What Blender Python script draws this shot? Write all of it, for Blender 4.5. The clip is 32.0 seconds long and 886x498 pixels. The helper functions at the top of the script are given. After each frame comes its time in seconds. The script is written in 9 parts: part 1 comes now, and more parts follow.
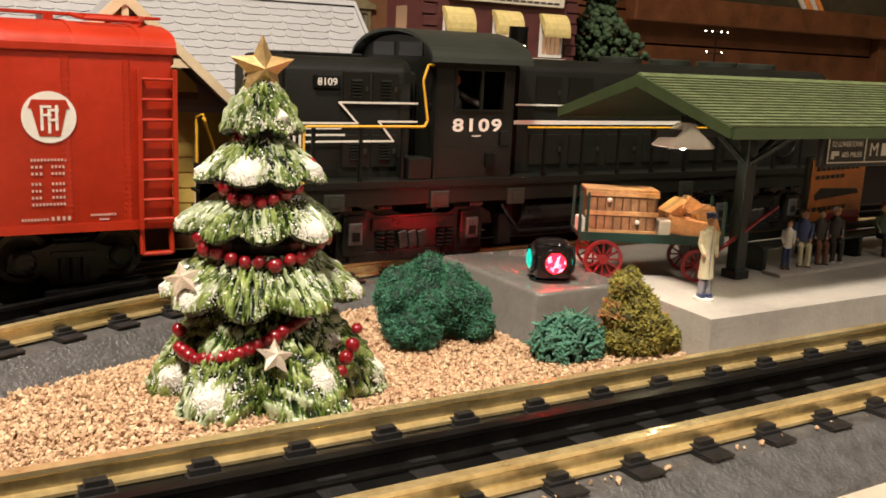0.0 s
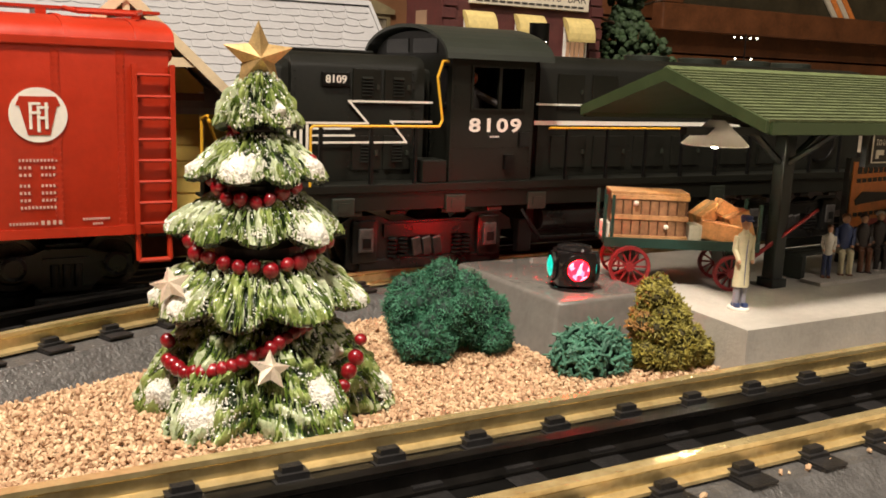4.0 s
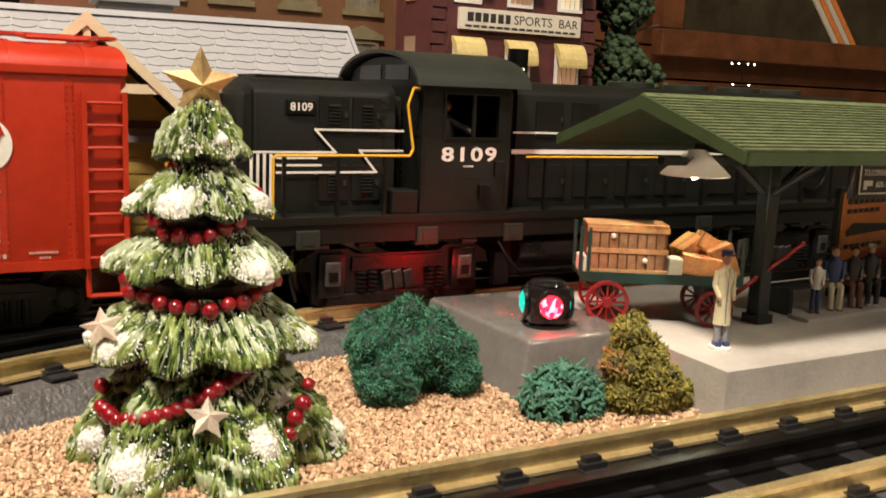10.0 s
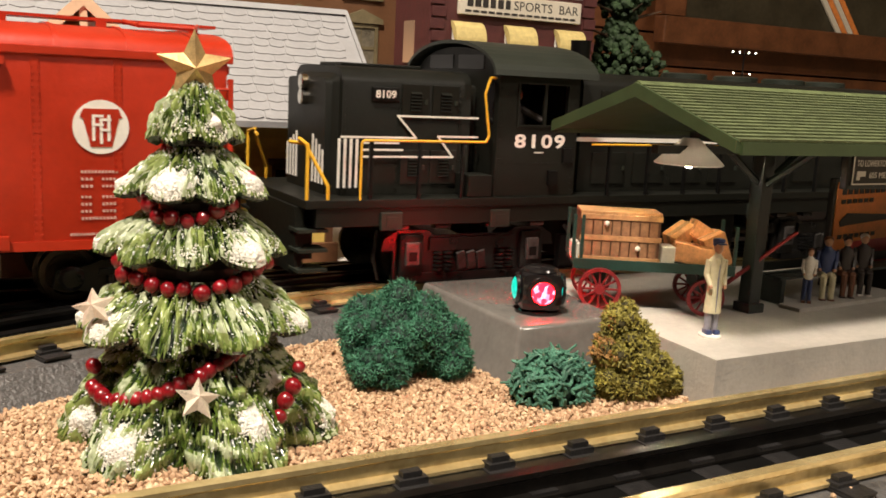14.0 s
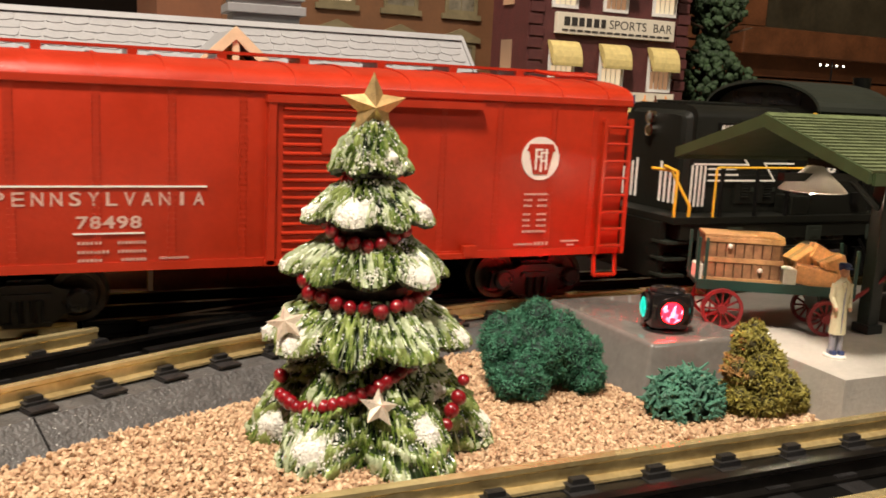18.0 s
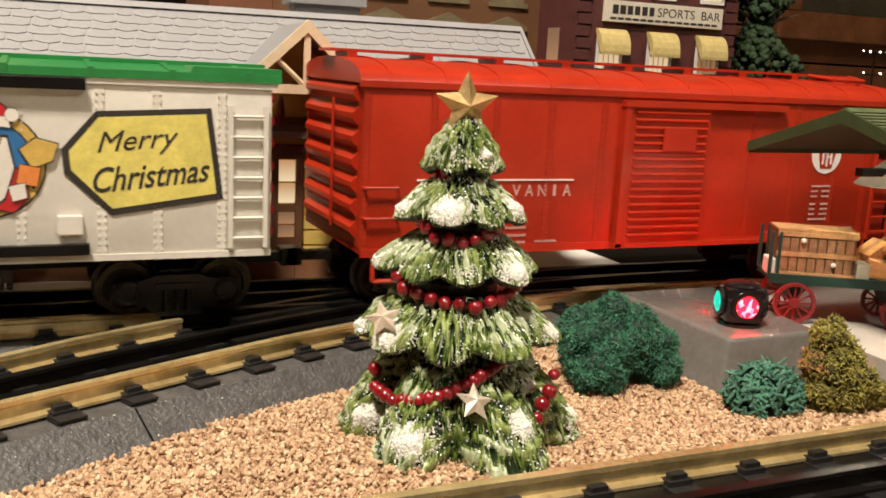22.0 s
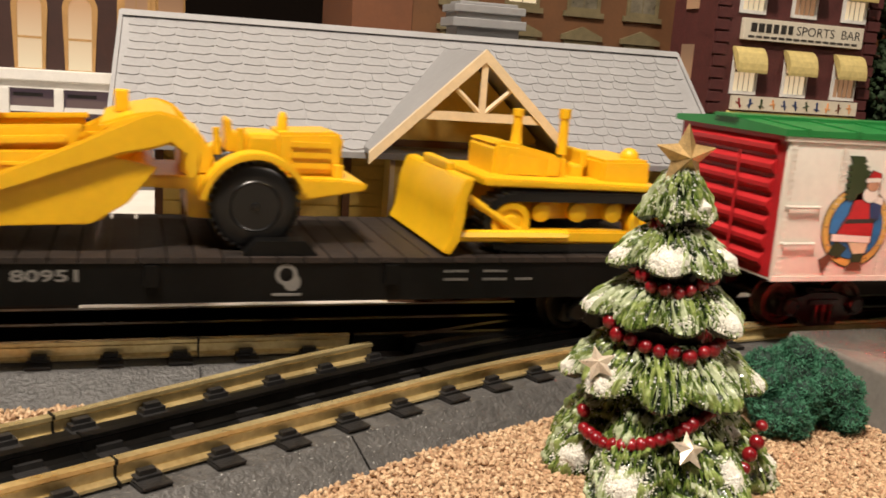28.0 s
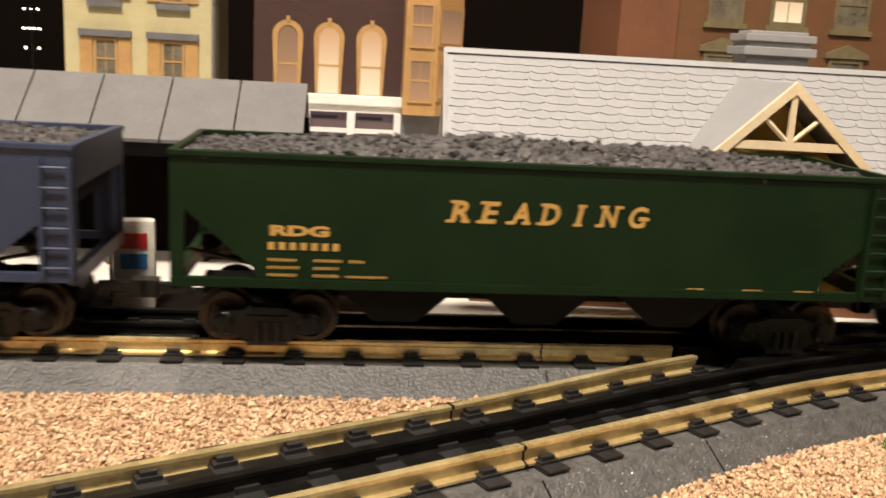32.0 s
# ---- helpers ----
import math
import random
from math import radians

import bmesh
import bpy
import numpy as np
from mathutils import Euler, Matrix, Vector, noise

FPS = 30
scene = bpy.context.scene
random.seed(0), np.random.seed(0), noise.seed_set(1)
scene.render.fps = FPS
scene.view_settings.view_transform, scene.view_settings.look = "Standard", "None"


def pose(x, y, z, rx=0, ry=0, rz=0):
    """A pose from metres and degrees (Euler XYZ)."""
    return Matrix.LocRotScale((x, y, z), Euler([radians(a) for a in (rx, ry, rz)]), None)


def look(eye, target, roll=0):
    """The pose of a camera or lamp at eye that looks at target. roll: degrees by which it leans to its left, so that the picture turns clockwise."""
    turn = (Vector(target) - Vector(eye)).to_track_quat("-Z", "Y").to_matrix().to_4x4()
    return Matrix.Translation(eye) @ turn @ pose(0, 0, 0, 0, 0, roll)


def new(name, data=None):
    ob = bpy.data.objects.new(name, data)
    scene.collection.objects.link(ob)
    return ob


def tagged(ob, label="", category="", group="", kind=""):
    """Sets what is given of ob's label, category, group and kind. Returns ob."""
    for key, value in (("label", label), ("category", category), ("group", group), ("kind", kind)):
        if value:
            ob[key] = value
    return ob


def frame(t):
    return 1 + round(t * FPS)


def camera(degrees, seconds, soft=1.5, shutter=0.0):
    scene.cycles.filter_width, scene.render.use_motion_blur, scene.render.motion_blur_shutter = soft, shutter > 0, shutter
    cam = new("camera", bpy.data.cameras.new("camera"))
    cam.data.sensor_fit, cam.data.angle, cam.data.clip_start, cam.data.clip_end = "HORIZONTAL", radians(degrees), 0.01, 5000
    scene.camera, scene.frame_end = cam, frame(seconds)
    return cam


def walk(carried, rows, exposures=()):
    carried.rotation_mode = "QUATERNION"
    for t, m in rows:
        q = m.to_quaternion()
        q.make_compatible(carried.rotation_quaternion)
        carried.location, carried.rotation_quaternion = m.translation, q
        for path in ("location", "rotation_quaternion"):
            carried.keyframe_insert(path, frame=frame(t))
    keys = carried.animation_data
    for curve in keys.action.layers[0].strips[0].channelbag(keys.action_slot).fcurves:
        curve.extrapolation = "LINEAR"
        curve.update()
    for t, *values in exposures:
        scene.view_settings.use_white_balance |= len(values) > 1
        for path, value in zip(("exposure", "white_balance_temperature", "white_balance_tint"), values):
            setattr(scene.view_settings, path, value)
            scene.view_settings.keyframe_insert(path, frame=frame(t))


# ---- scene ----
cam = camera(51.0, 32.0, 1.7, 0.5)
# seconds, eye, then heading from +y towards +x, tilt and lean in degrees
PATH = [
    (0, -0.1064, -0.1636, 0.0782, 31.15, -11.63, 2.63),
    (0.5, -0.1054, -0.1599, 0.0762, 30.76, -11.59, 2.74),
    (1, -0.1001, -0.1583, 0.0735, 30.88, -11.42, 2.72),
    (1.5, -0.0972, -0.1558, 0.0710, 30.44, -11.59, 2.60),
    (2, -0.0972, -0.1552, 0.0735, 29.84, -11.18, 2.25),
    (2.5, -0.1005, -0.1486, 0.0821, 29.36, -9.98, 2.20),
    (3, -0.0987, -0.1524, 0.0815, 28.94, -9.32, 2.12),
    (3.5, -0.0950, -0.1506, 0.0751, 29.13, -10.26, 2.13),
    (5.5, -0.0929, -0.1495, 0.0701, 30.30, -11.09, 2.87),
    (6, -0.0915, -0.1500, 0.0694, 30.11, -10.82, 2.61),
    (6.5, -0.0914, -0.1501, 0.0673, 30.41, -11.01, 3.26),
    (7, -0.0904, -0.1495, 0.0670, 30.47, -11.07, 3.22),
    (7.5, -0.0897, -0.1489, 0.0652, 30.49, -11.23, 3.53),
    (8, -0.0884, -0.1468, 0.0644, 30.57, -10.96, 3.89),
    (8.5, -0.0828, -0.1506, 0.0636, 30.64, -10.95, 3.74),
    (9, -0.0799, -0.1493, 0.0647, 30.56, -10.90, 3.42),
    (9.5, -0.0780, -0.1447, 0.0646, 29.78, -11.23, 2.76),
    (10, -0.0780, -0.1438, 0.0732, 29.12, -9.31, 2.22),
    (10.5, -0.0781, -0.1434, 0.0771, 28.80, -9.37, 2.49),
    (11, -0.0771, -0.1441, 0.0708, 28.99, -9.95, 2.46),
    (11.5, -0.0743, -0.1456, 0.0711, 29.11, -9.99, 2.57),
    (12, -0.0760, -0.1448, 0.0713, 28.99, -10.26, 2.98),
    (12.5, -0.0773, -0.1456, 0.0732, 29.04, -10.16, 2.97),
    (13, -0.0771, -0.1455, 0.0734, 29.00, -10.05, 2.92),
    (13.5, -0.0768, -0.1452, 0.0733, 29.36, -10.13, 3.09),
    (15.5, -0.0775, -0.1483, 0.0755, 27.62, -10.45, 2.31),
    (16, -0.0829, -0.1463, 0.0759, 27.19, -10.26, 2.62),
    (16.5, -0.0857, -0.1485, 0.0754, 26.96, -10.25, 2.90),
    (17, -0.0898, -0.1466, 0.0762, 26.39, -10.23, 2.92),
    (17.5, -0.0965, -0.1505, 0.0782, 25.91, -10.09, 2.73),
    (18, -0.1046, -0.1509, 0.0797, 25.20, -10.02, 2.86),
    (18.5, -0.1096, -0.1504, 0.0782, 24.84, -10.34, 3.03),
    (19, -0.1141, -0.1524, 0.0801, 24.61, -10.12, 3.07),
    (19.5, -0.1216, -0.1524, 0.0814, 23.89, -10.21, 2.81),
    (20, -0.1230, -0.1516, 0.0806, 23.81, -10.65, 2.45),
    (20.5, -0.1212, -0.1500, 0.0785, 24.07, -10.65, 2.63),
    (21, -0.1189, -0.1487, 0.0797, 24.22, -10.58, 2.92),
    (21.5, -0.1206, -0.1483, 0.0798, 23.77, -10.99, 2.80),
    (22, -0.1211, -0.1465, 0.0825, 23.85, -11.10, 2.87),
    (22.5, -0.1230, -0.1459, 0.0838, 23.83, -11.49, 2.97),
    (23, -0.1234, -0.1476, 0.0850, 23.85, -11.24, 3.17),
    (23.5, -0.1220, -0.1493, 0.0845, 24.56, -11.00, 3.70),
    (24, -0.1220, -0.1475, 0.0853, 24.94, -11.21, 4.23),
    (24.5, -0.1265, -0.1459, 0.0898, 24.15, -10.92, 4.16),
    (25, -0.1311, -0.1452, 0.0895, 23.24, -11.35, 4.08),
    (25.5, -0.1362, -0.1432, 0.0917, 22.71, -11.46, 4.15),
    (26, -0.1413, -0.1404, 0.0930, 21.84, -11.59, 3.90),
    (26.5, -0.1455, -0.1417, 0.0941, 21.31, -11.42, 3.79),
    (28.5, -0.1612, -0.1370, 0.0936, 18.61, -11.84, 4.34),
    (29, -0.1673, -0.1417, 0.0941, 17.58, -11.29, 4.55),
    (29.5, -0.1637, -0.1489, 0.0937, 13.19, -10.96, 4.62),
    (30, -0.1783, -0.1382, 0.0927, 11.02, -12.07, 4.50),
    (30.5, -0.1993, -0.1321, 0.0929, 11.82, -13.01, 4.10),
    (31, -0.2156, -0.1301, 0.0955, 15.83, -13.52, 4.20),
    (31.5, -0.2157, -0.1394, 0.1017, 12.35, -12.69, 4.71),
    (32, -0.2083, -0.1580, 0.1016, 7.18, -12.13, 3.21),
]


def eye_pose(x, y, z, heading, tilt, lean):
    return pose(x, y, z, 0, 0, -heading) @ pose(0, 0, 0, 90 + tilt) @ pose(0, 0, 0, 0, 0, lean)


walk(cam, [(r[0], eye_pose(*r[1:])) for r in PATH], [(0, -0.02), (12, 0.0), (20, -0.12), (24, -0.24), (30, -0.32), (31, -0.22), (32, 0.05)])

# ---- world and lamps ----
world = bpy.data.worlds.new("room")
world.use_nodes = True
scene.world = world
_bg = world.node_tree.nodes["Background"]
_bg.inputs[0].default_value = (0.55, 0.40, 0.27, 1)
_bg.inputs[1].default_value = 0.12


def area_lamp(name, eye, target, size, power, color):
    data = bpy.data.lights.new(name, "AREA")
    data.shape, data.size, data.energy, data.color = "DISK", size, power, color
    ob = new(name, data)
    ob.matrix_world = look(eye, target)
    return ob


WARM = (1.0, 0.875, 0.74)
area_lamp("ceiling_lamp", (-0.42, -0.34, 1.25), (-0.02, 0.10, 0.0), 0.20, 37.0, WARM)
area_lamp("ceiling_lamp_far", (-0.36, 0.30, 1.5), (-0.05, 0.24, 0.0), 0.25, 11.0, WARM)
# added unseen fill from behind the viewer; brightens fronts and under the shelter
area_lamp("front_fill_lamp", (0.90, -1.60, 1.45), (0.1, 0.05, 0.0), 0.30, 14.0, WARM)
scene.view_settings.exposure = 0.0


# ---- small builders: all lengths in millimetres ----
K = 0.001


def P(x=0, y=0, z=0, rx=0, ry=0, rz=0):
    return pose(x * K, y * K, z * K, rx, ry, rz)


def mesh_from(bm, name, mats, smooth=False):
    me = bpy.data.meshes.new(name)
    bmesh.ops.scale(bm, vec=(K, K, K), verts=bm.verts)
    bm.to_mesh(me)
    bm.free()
    for m in (mats if isinstance(mats, (list, tuple)) else [mats]):
        me.materials.append(m)
    if smooth:
        me.shade_smooth()
        me.set_sharp_from_angle(angle=radians(38))
    return me


def part(name, bm, material, parent=None, label="", at=None, smooth=False):
    ob = new(name, mesh_from(bm, name, material, smooth))
    if parent is not None:
        ob.parent = parent
    if at is not None:
        ob.matrix_basis = at
    if label:
        ob["label"] = label
    return ob


def again(name, src, parent, at, label=""):
    """One more object on the same mesh."""
    ob = new(name, src if isinstance(src, bpy.types.Mesh) else src.data)
    ob.parent = parent
    ob.matrix_basis = at
    if label:
        ob["label"] = label
    return ob


def thing(name, at, label, category, group="", kind=""):
    ob = new(name)
    ob.empty_display_size = 0.01
    ob.matrix_basis = at
    return tagged(ob, label, category, group, kind)


def nb():
    return bmesh.new()


def quad_faces(bm, vs, mi=0):
    for f in ((0, 3, 2, 1), (4, 5, 6, 7), (0, 1, 5, 4), (1, 2, 6, 5), (2, 3, 7, 6), (3, 0, 4, 7)):
        face = bm.faces.new([vs[i] for i in f])
        face.material_index = mi


def box(bm, x0, x1, y0, y1, z0, z1, mi=0, m=None, bev=0.0):
    co = [(x0, y0, z0), (x1, y0, z0), (x1, y1, z0), (x0, y1, z0), (x0, y0, z1), (x1, y0, z1), (x1, y1, z1), (x0, y1, z1)]
    vs = [bm.verts.new(m @ Vector(c) if m else c) for c in co]
    quad_faces(bm, vs, mi)
    if bev:
        es = list({e for v in vs for e in v.link_edges})
        r = bmesh.ops.bevel(bm, geom=es, offset=bev, segments=2, profile=0.6, affect="EDGES")
        for f in r["faces"]:
            f.material_index = mi
    return bm


def mm(x=0, y=0, z=0, rx=0, ry=0, rz=0):
    """A turn and shift in millimetres, for use inside a mesh."""
    return pose(x, y, z, rx, ry, rz)


def rod(bm, p0, p1, r0, r1=None, n=10, mi=0, cap=True):
    p0, p1 = Vector(p0), Vector(p1)
    r1 = r0 if r1 is None else r1
    q = (p1 - p0).to_track_quat("Z", "Y")
    rings = []
    for p, r in ((p0, r0), (p1, r1)):
        rings.append([bm.verts.new(p + q @ Vector((r * math.cos(2 * math.pi * i / n), r * math.sin(2 * math.pi * i / n), 0))) for i in range(n)])
    for i in range(n):
        bm.faces.new((rings[0][i], rings[0][(i + 1) % n], rings[1][(i + 1) % n], rings[1][i])).material_index = mi
    if cap:
        bm.faces.new(rings[0][::-1]).material_index = mi
        bm.faces.new(rings[1]).material_index = mi
    return bm


def pipe(bm, pts, r, n=8, mi=0):
    for a, b in zip(pts, pts[1:]):
        rod(bm, a, b, r, n=n, mi=mi)
    return bm


def lathe(bm, prof, n=20, mi=0, m=None, squash=1.0):
    """prof: (radius, height) pairs, turned about z."""
    rings = []
    for r, z in prof:
        ring = []
        for i in range(n):
            a = 2 * math.pi * i / n
            c = Vector((r * math.cos(a), squash * r * math.sin(a), z))
            ring.append(bm.verts.new(m @ c if m else c))
        rings.append(ring)
    for ra, rb in zip(rings, rings[1:]):
        for i in range(n):
            bm.faces.new((ra[i], ra[(i + 1) % n], rb[(i + 1) % n], rb[i])).material_index = mi
    bm.faces.new(rings[0][::-1]).material_index = mi
    bm.faces.new(rings[-1]).material_index = mi
    return bm


def ball(bm, c, r, mi=0, sub=2, sz=(1, 1, 1)):
    res = bmesh.ops.create_icosphere(bm, subdivisions=sub, radius=1.0, matrix=Matrix.Translation(c) @ Matrix.Diagonal((r * sz[0], r * sz[1], r * sz[2], 1)))
    for v in res["verts"]:
        for f in v.link_faces:
            f.material_index = mi
    return bm


def prism(bm, poly, a, b, axis="y", mi=0, m=None):
    """A flat outline pushed from a to b along an axis; outline in (x,z) for y, (y,z) for x, (x,y) for z."""
    def place(p, h):
        c = {"y": (p[0], h, p[1]), "x": (h, p[0], p[1]), "z": (p[0], p[1], h)}[axis]
        return m @ Vector(c) if m else c
    lo = [bm.verts.new(place(p, a)) for p in poly]
    hi = [bm.verts.new(place(p, b)) for p in poly]
    fs = [bm.faces.new(lo), bm.faces.new(hi[::-1])]
    n = len(poly)
    for i in range(n):
        fs.append(bm.faces.new((lo[i], hi[i], hi[(i + 1) % n], lo[(i + 1) % n])))
    for f in fs:
        f.material_index = mi
    bmesh.ops.recalc_face_normals(bm, faces=fs)
    return bm


def sweep(bm, prof, path, mi=0, closed=True, sag=None):
    """A cross-section of (offset to the left, height) pairs along a plan path of (x, y); sag lowers it by a function of the point."""
    rings = []
    for i, p in enumerate(path):
        a, b = path[max(i - 1, 0)], path[min(i + 1, len(path) - 1)]
        d = Vector((b[0] - a[0], b[1] - a[1])).normalized()
        nrm = Vector((-d.y, d.x))
        dz = sag(p) if sag else 0.0
        rings.append([bm.verts.new((p[0] + nrm.x * o, p[1] + nrm.y * o, z - dz)) for o, z in prof])
    n = len(prof)
    for ra, rb in zip(rings, rings[1:]):
        for i in range(n if closed else n - 1):
            bm.faces.new((ra[i], ra[(i + 1) % n], rb[(i + 1) % n], rb[i])).material_index = mi
    if closed:
        bm.faces.new(rings[0]).material_index = mi
        bm.faces.new(rings[-1][::-1]).material_index = mi
    bmesh.ops.recalc_face_normals(bm, faces=bm.faces)
    return bm


def lettering(text, height, material, parent, at, name="lettering", width=None, bold=0.0, shear=0.0, space=1.0, label=""):
    """Raised letters on the plane of a side: x to the right, z up, facing -y."""
    cu = bpy.data.curves.new(name, "FONT")
    cu.body, cu.size, cu.extrude, cu.offset, cu.shear, cu.space_character = text, 1.0, 0.004, bold, shear, space
    cu.align_x, cu.align_y, cu.resolution_u = "CENTER", "CENTER", 3
    tmp = new(name, cu)
    dg = bpy.context.evaluated_depsgraph_get()
    me = bpy.data.meshes.new_from_object(tmp.evaluated_get(dg))
    bpy.data.objects.remove(tmp)
    co = np.zeros(len(me.vertices) * 3)
    me.vertices.foreach_get("co", co)
    co = co.reshape(-1, 3)
    lo, hi = co.min(0), co.max(0)
    co -= (lo + hi) / 2
    sy = height / (hi[1] - lo[1])
    sx = width / (hi[0] - lo[0]) if width else sy
    out = np.stack([co[:, 0] * sx, -co[:, 2] * 12, co[:, 1] * sy], 1) * K
    me.vertices.foreach_set("co", out.ravel())
    me.materials.clear()
    me.materials.append(material)
    ob = new(name, me)
    ob.parent = parent
    ob.matrix_basis = at
    if label:
        ob["label"] = label
    return ob


# ---- materials ----
def mat(name, color, rough=0.5, metal=0.0, vary=0.12, scale=120.0, bump=0.0, bscale=None, coat=0.0, dirt=None, glow=None, strength=0.0, rand=0.0, spec=0.5, sub=0.0, tip=None, bdist=0.001):
    m = bpy.data.materials.new(name)
    m.use_nodes = True
    nt = m.node_tree
    b = nt.nodes["Principled BSDF"]
    b.inputs["Roughness"].default_value = rough
    b.inputs["Metallic"].default_value = metal
    b.inputs["Coat Weight"].default_value = coat
    b.inputs["Specular IOR Level"].default_value = spec
    tc = nt.nodes.new("ShaderNodeTexCoord")
    n1 = nt.nodes.new("ShaderNodeTexNoise")
    n1.inputs["Scale"].default_value = scale
    n1.inputs["Detail"].default_value = 6
    n1.inputs["Roughness"].default_value = 0.65
    nt.links.new(tc.outputs["Object"], n1.inputs["Vector"])
    n2 = nt.nodes.new("ShaderNodeTexNoise")
    n2.inputs["Scale"].default_value = scale * 9
    n2.inputs["Detail"].default_value = 3
    nt.links.new(tc.outputs["Object"], n2.inputs["Vector"])
    add = nt.nodes.new("ShaderNodeMath")
    add.operation = "MULTIPLY_ADD"
    nt.links.new(n2.outputs["Fac"], add.inputs[0])
    add.inputs[1].default_value = 0.35
    nt.links.new(n1.outputs["Fac"], add.inputs[2])
    ramp = nt.nodes.new("ShaderNodeValToRGB")
    c = Vector(color)
    d = Vector(dirt) if dirt else c * (1 - 2.2 * vary)
    ramp.color_ramp.elements[0].position, ramp.color_ramp.elements[1].position = 0.42, 0.9
    ramp.color_ramp.elements[0].color = (*[max(0.0, v) for v in d], 1)
    ramp.color_ramp.elements[1].color = (*[min(1.0, v) for v in c * (1 + vary)], 1)
    if tip:
        e = ramp.color_ramp.elements.new(0.72)
        e.color = (*c, 1)
        ramp.color_ramp.elements[2].color = (*tip, 1)
    nt.links.new(add.outputs[0], ramp.inputs["Fac"])
    src = ramp.outputs["Color"]
    if rand:
        oi = nt.nodes.new("ShaderNodeObjectInfo")
        hsv = nt.nodes.new("ShaderNodeHueSaturation")
        mr = nt.nodes.new("ShaderNodeMapRange")
        mr.inputs["To Min"].default_value, mr.inputs["To Max"].default_value = 1 - rand, 1 + rand
        nt.links.new(oi.outputs["Random"], mr.inputs["Value"])
        nt.links.new(mr.outputs["Result"], hsv.inputs["Value"])
        nt.links.new(src, hsv.inputs["Color"])
        src = hsv.outputs["Color"]
    nt.links.new(src, b.inputs["Base Color"])
    rr = nt.nodes.new("ShaderNodeMapRange")
    rr.inputs["To Min"].default_value, rr.inputs["To Max"].default_value = max(0.02, rough - 0.12), min(1.0, rough + 0.12)
    nt.links.new(n1.outputs["Fac"], rr.inputs["Value"])
    nt.links.new(rr.outputs["Result"], b.inputs["Roughness"])
    if bump:
        n3 = nt.nodes.new("ShaderNodeTexNoise")
        n3.inputs["Scale"].default_value = bscale or scale * 5
        n3.inputs["Detail"].default_value = 5
        nt.links.new(tc.outputs["Object"], n3.inputs["Vector"])
        bp = nt.nodes.new("ShaderNodeBump")
        bp.inputs["Strength"].default_value = bump
        bp.inputs["Distance"].default_value = bdist
        nt.links.new(n3.outputs["Fac"], bp.inputs["Height"])
        nt.links.new(bp.outputs["Normal"], b.inputs["Normal"])
    if sub:
        b.inputs["Subsurface Weight"].default_value = sub
        b.inputs["Subsurface Radius"].default_value = (0.002, 0.001, 0.0006)
    if glow:
        b.inputs["Emission Color"].default_value = (*glow, 1)
        b.inputs["Emission Strength"].default_value = strength
    return m


M_RED = mat("boxcar_red", (0.41, 0.026, 0.0075), 0.34, vary=0.10, scale=60, bump=0.06, bscale=900)
M_REDDK = mat("door_red", (0.50, 0.02, 0.025), 0.4, vary=0.12, scale=80)
M_CREAM = mat("cream_plastic", (0.72, 0.69, 0.61), 0.4, vary=0.06, scale=50)
M_GREEN = mat("roof_green", (0.024, 0.22, 0.055), 0.35, vary=0.08, scale=60)
M_BLACK = mat("black_plastic", (0.0045, 0.0043, 0.004), 0.4, vary=0.25, scale=90, spec=0.22)
M_BLACKM = mat("black_iron", (0.008, 0.0075, 0.007), 0.3, 0.1, vary=0.3, scale=120, bump=0.1, spec=0.45)
M_STEEL = mat("wheel_steel", (0.085, 0.07, 0.055), 0.4, 0.8, vary=0.3, scale=200)
M_LOCO = mat("engine_grey_green", (0.0080, 0.0083, 0.0060), 0.46, vary=0.14, scale=60, bump=0.05, bscale=700, spec=0.24)
# paler grey metal than the black iron around it
M_LID = mat("pale_iron", (0.10, 0.09, 0.085), 0.35, 0.5, vary=0.3, scale=300)
M_LOCOROOF = mat("engine_roof", (0.015, 0.019, 0.013), 0.5, vary=0.14, scale=60)
M_WHITE = mat("white_paint", (0.78, 0.75, 0.68), 0.45, vary=0.05)
M_YELLOW = mat("handrail_yellow", (0.75, 0.42, 0.03), 0.4, vary=0.08)
M_TOY = mat("toy_yellow", (0.80, 0.46, 0.010), 0.36, vary=0.06, scale=50, sub=0.12)
M_RUBBER = mat("tyre_rubber", (0.015, 0.015, 0.015), 0.6, vary=0.2)
M_TYRE = mat("toy_tyre_black", (0.0065, 0.0065, 0.007), 0.32, vary=0.2, scale=80)
M_DECK = mat("deck_wood", (0.020, 0.0125, 0.009), 0.6, vary=0.3, scale=200, bump=0.3, rand=0.25)
M_DKGREEN = mat("hopper_green", (0.0040, 0.0152, 0.0036), 0.5, vary=0.14, scale=60, spec=0.2)
M_BLUE = mat("hopper_blue", (0.030, 0.041, 0.080), 0.42, vary=0.12, scale=60)
M_COAL = mat("coal", (0.075, 0.068, 0.066), 0.55, vary=0.35, scale=150, bump=0.8, bscale=500)
M_GOLD = mat("gold_lettering", (0.50, 0.29, 0.075), 0.45, vary=0.08)
M_RAIL = mat("rail_metal", (0.86, 0.70, 0.36), 0.22, 0.68, vary=0.14, scale=70, bump=0.05, dirt=(0.50, 0.36, 0.15))
M_RAILDK = mat("dark_rail", (0.02, 0.018, 0.016), 0.35, 0.7, vary=0.3, scale=120)
M_TIE = mat("sleeper_plastic", (0.013, 0.012, 0.012), 0.5, vary=0.25, scale=300, bump=0.3, rand=0.2)
M_BED = mat("roadbed_grey", (0.086, 0.083, 0.080), 0.42, vary=0.24, scale=260, bump=0.75, bscale=820, bdist=0.0009)
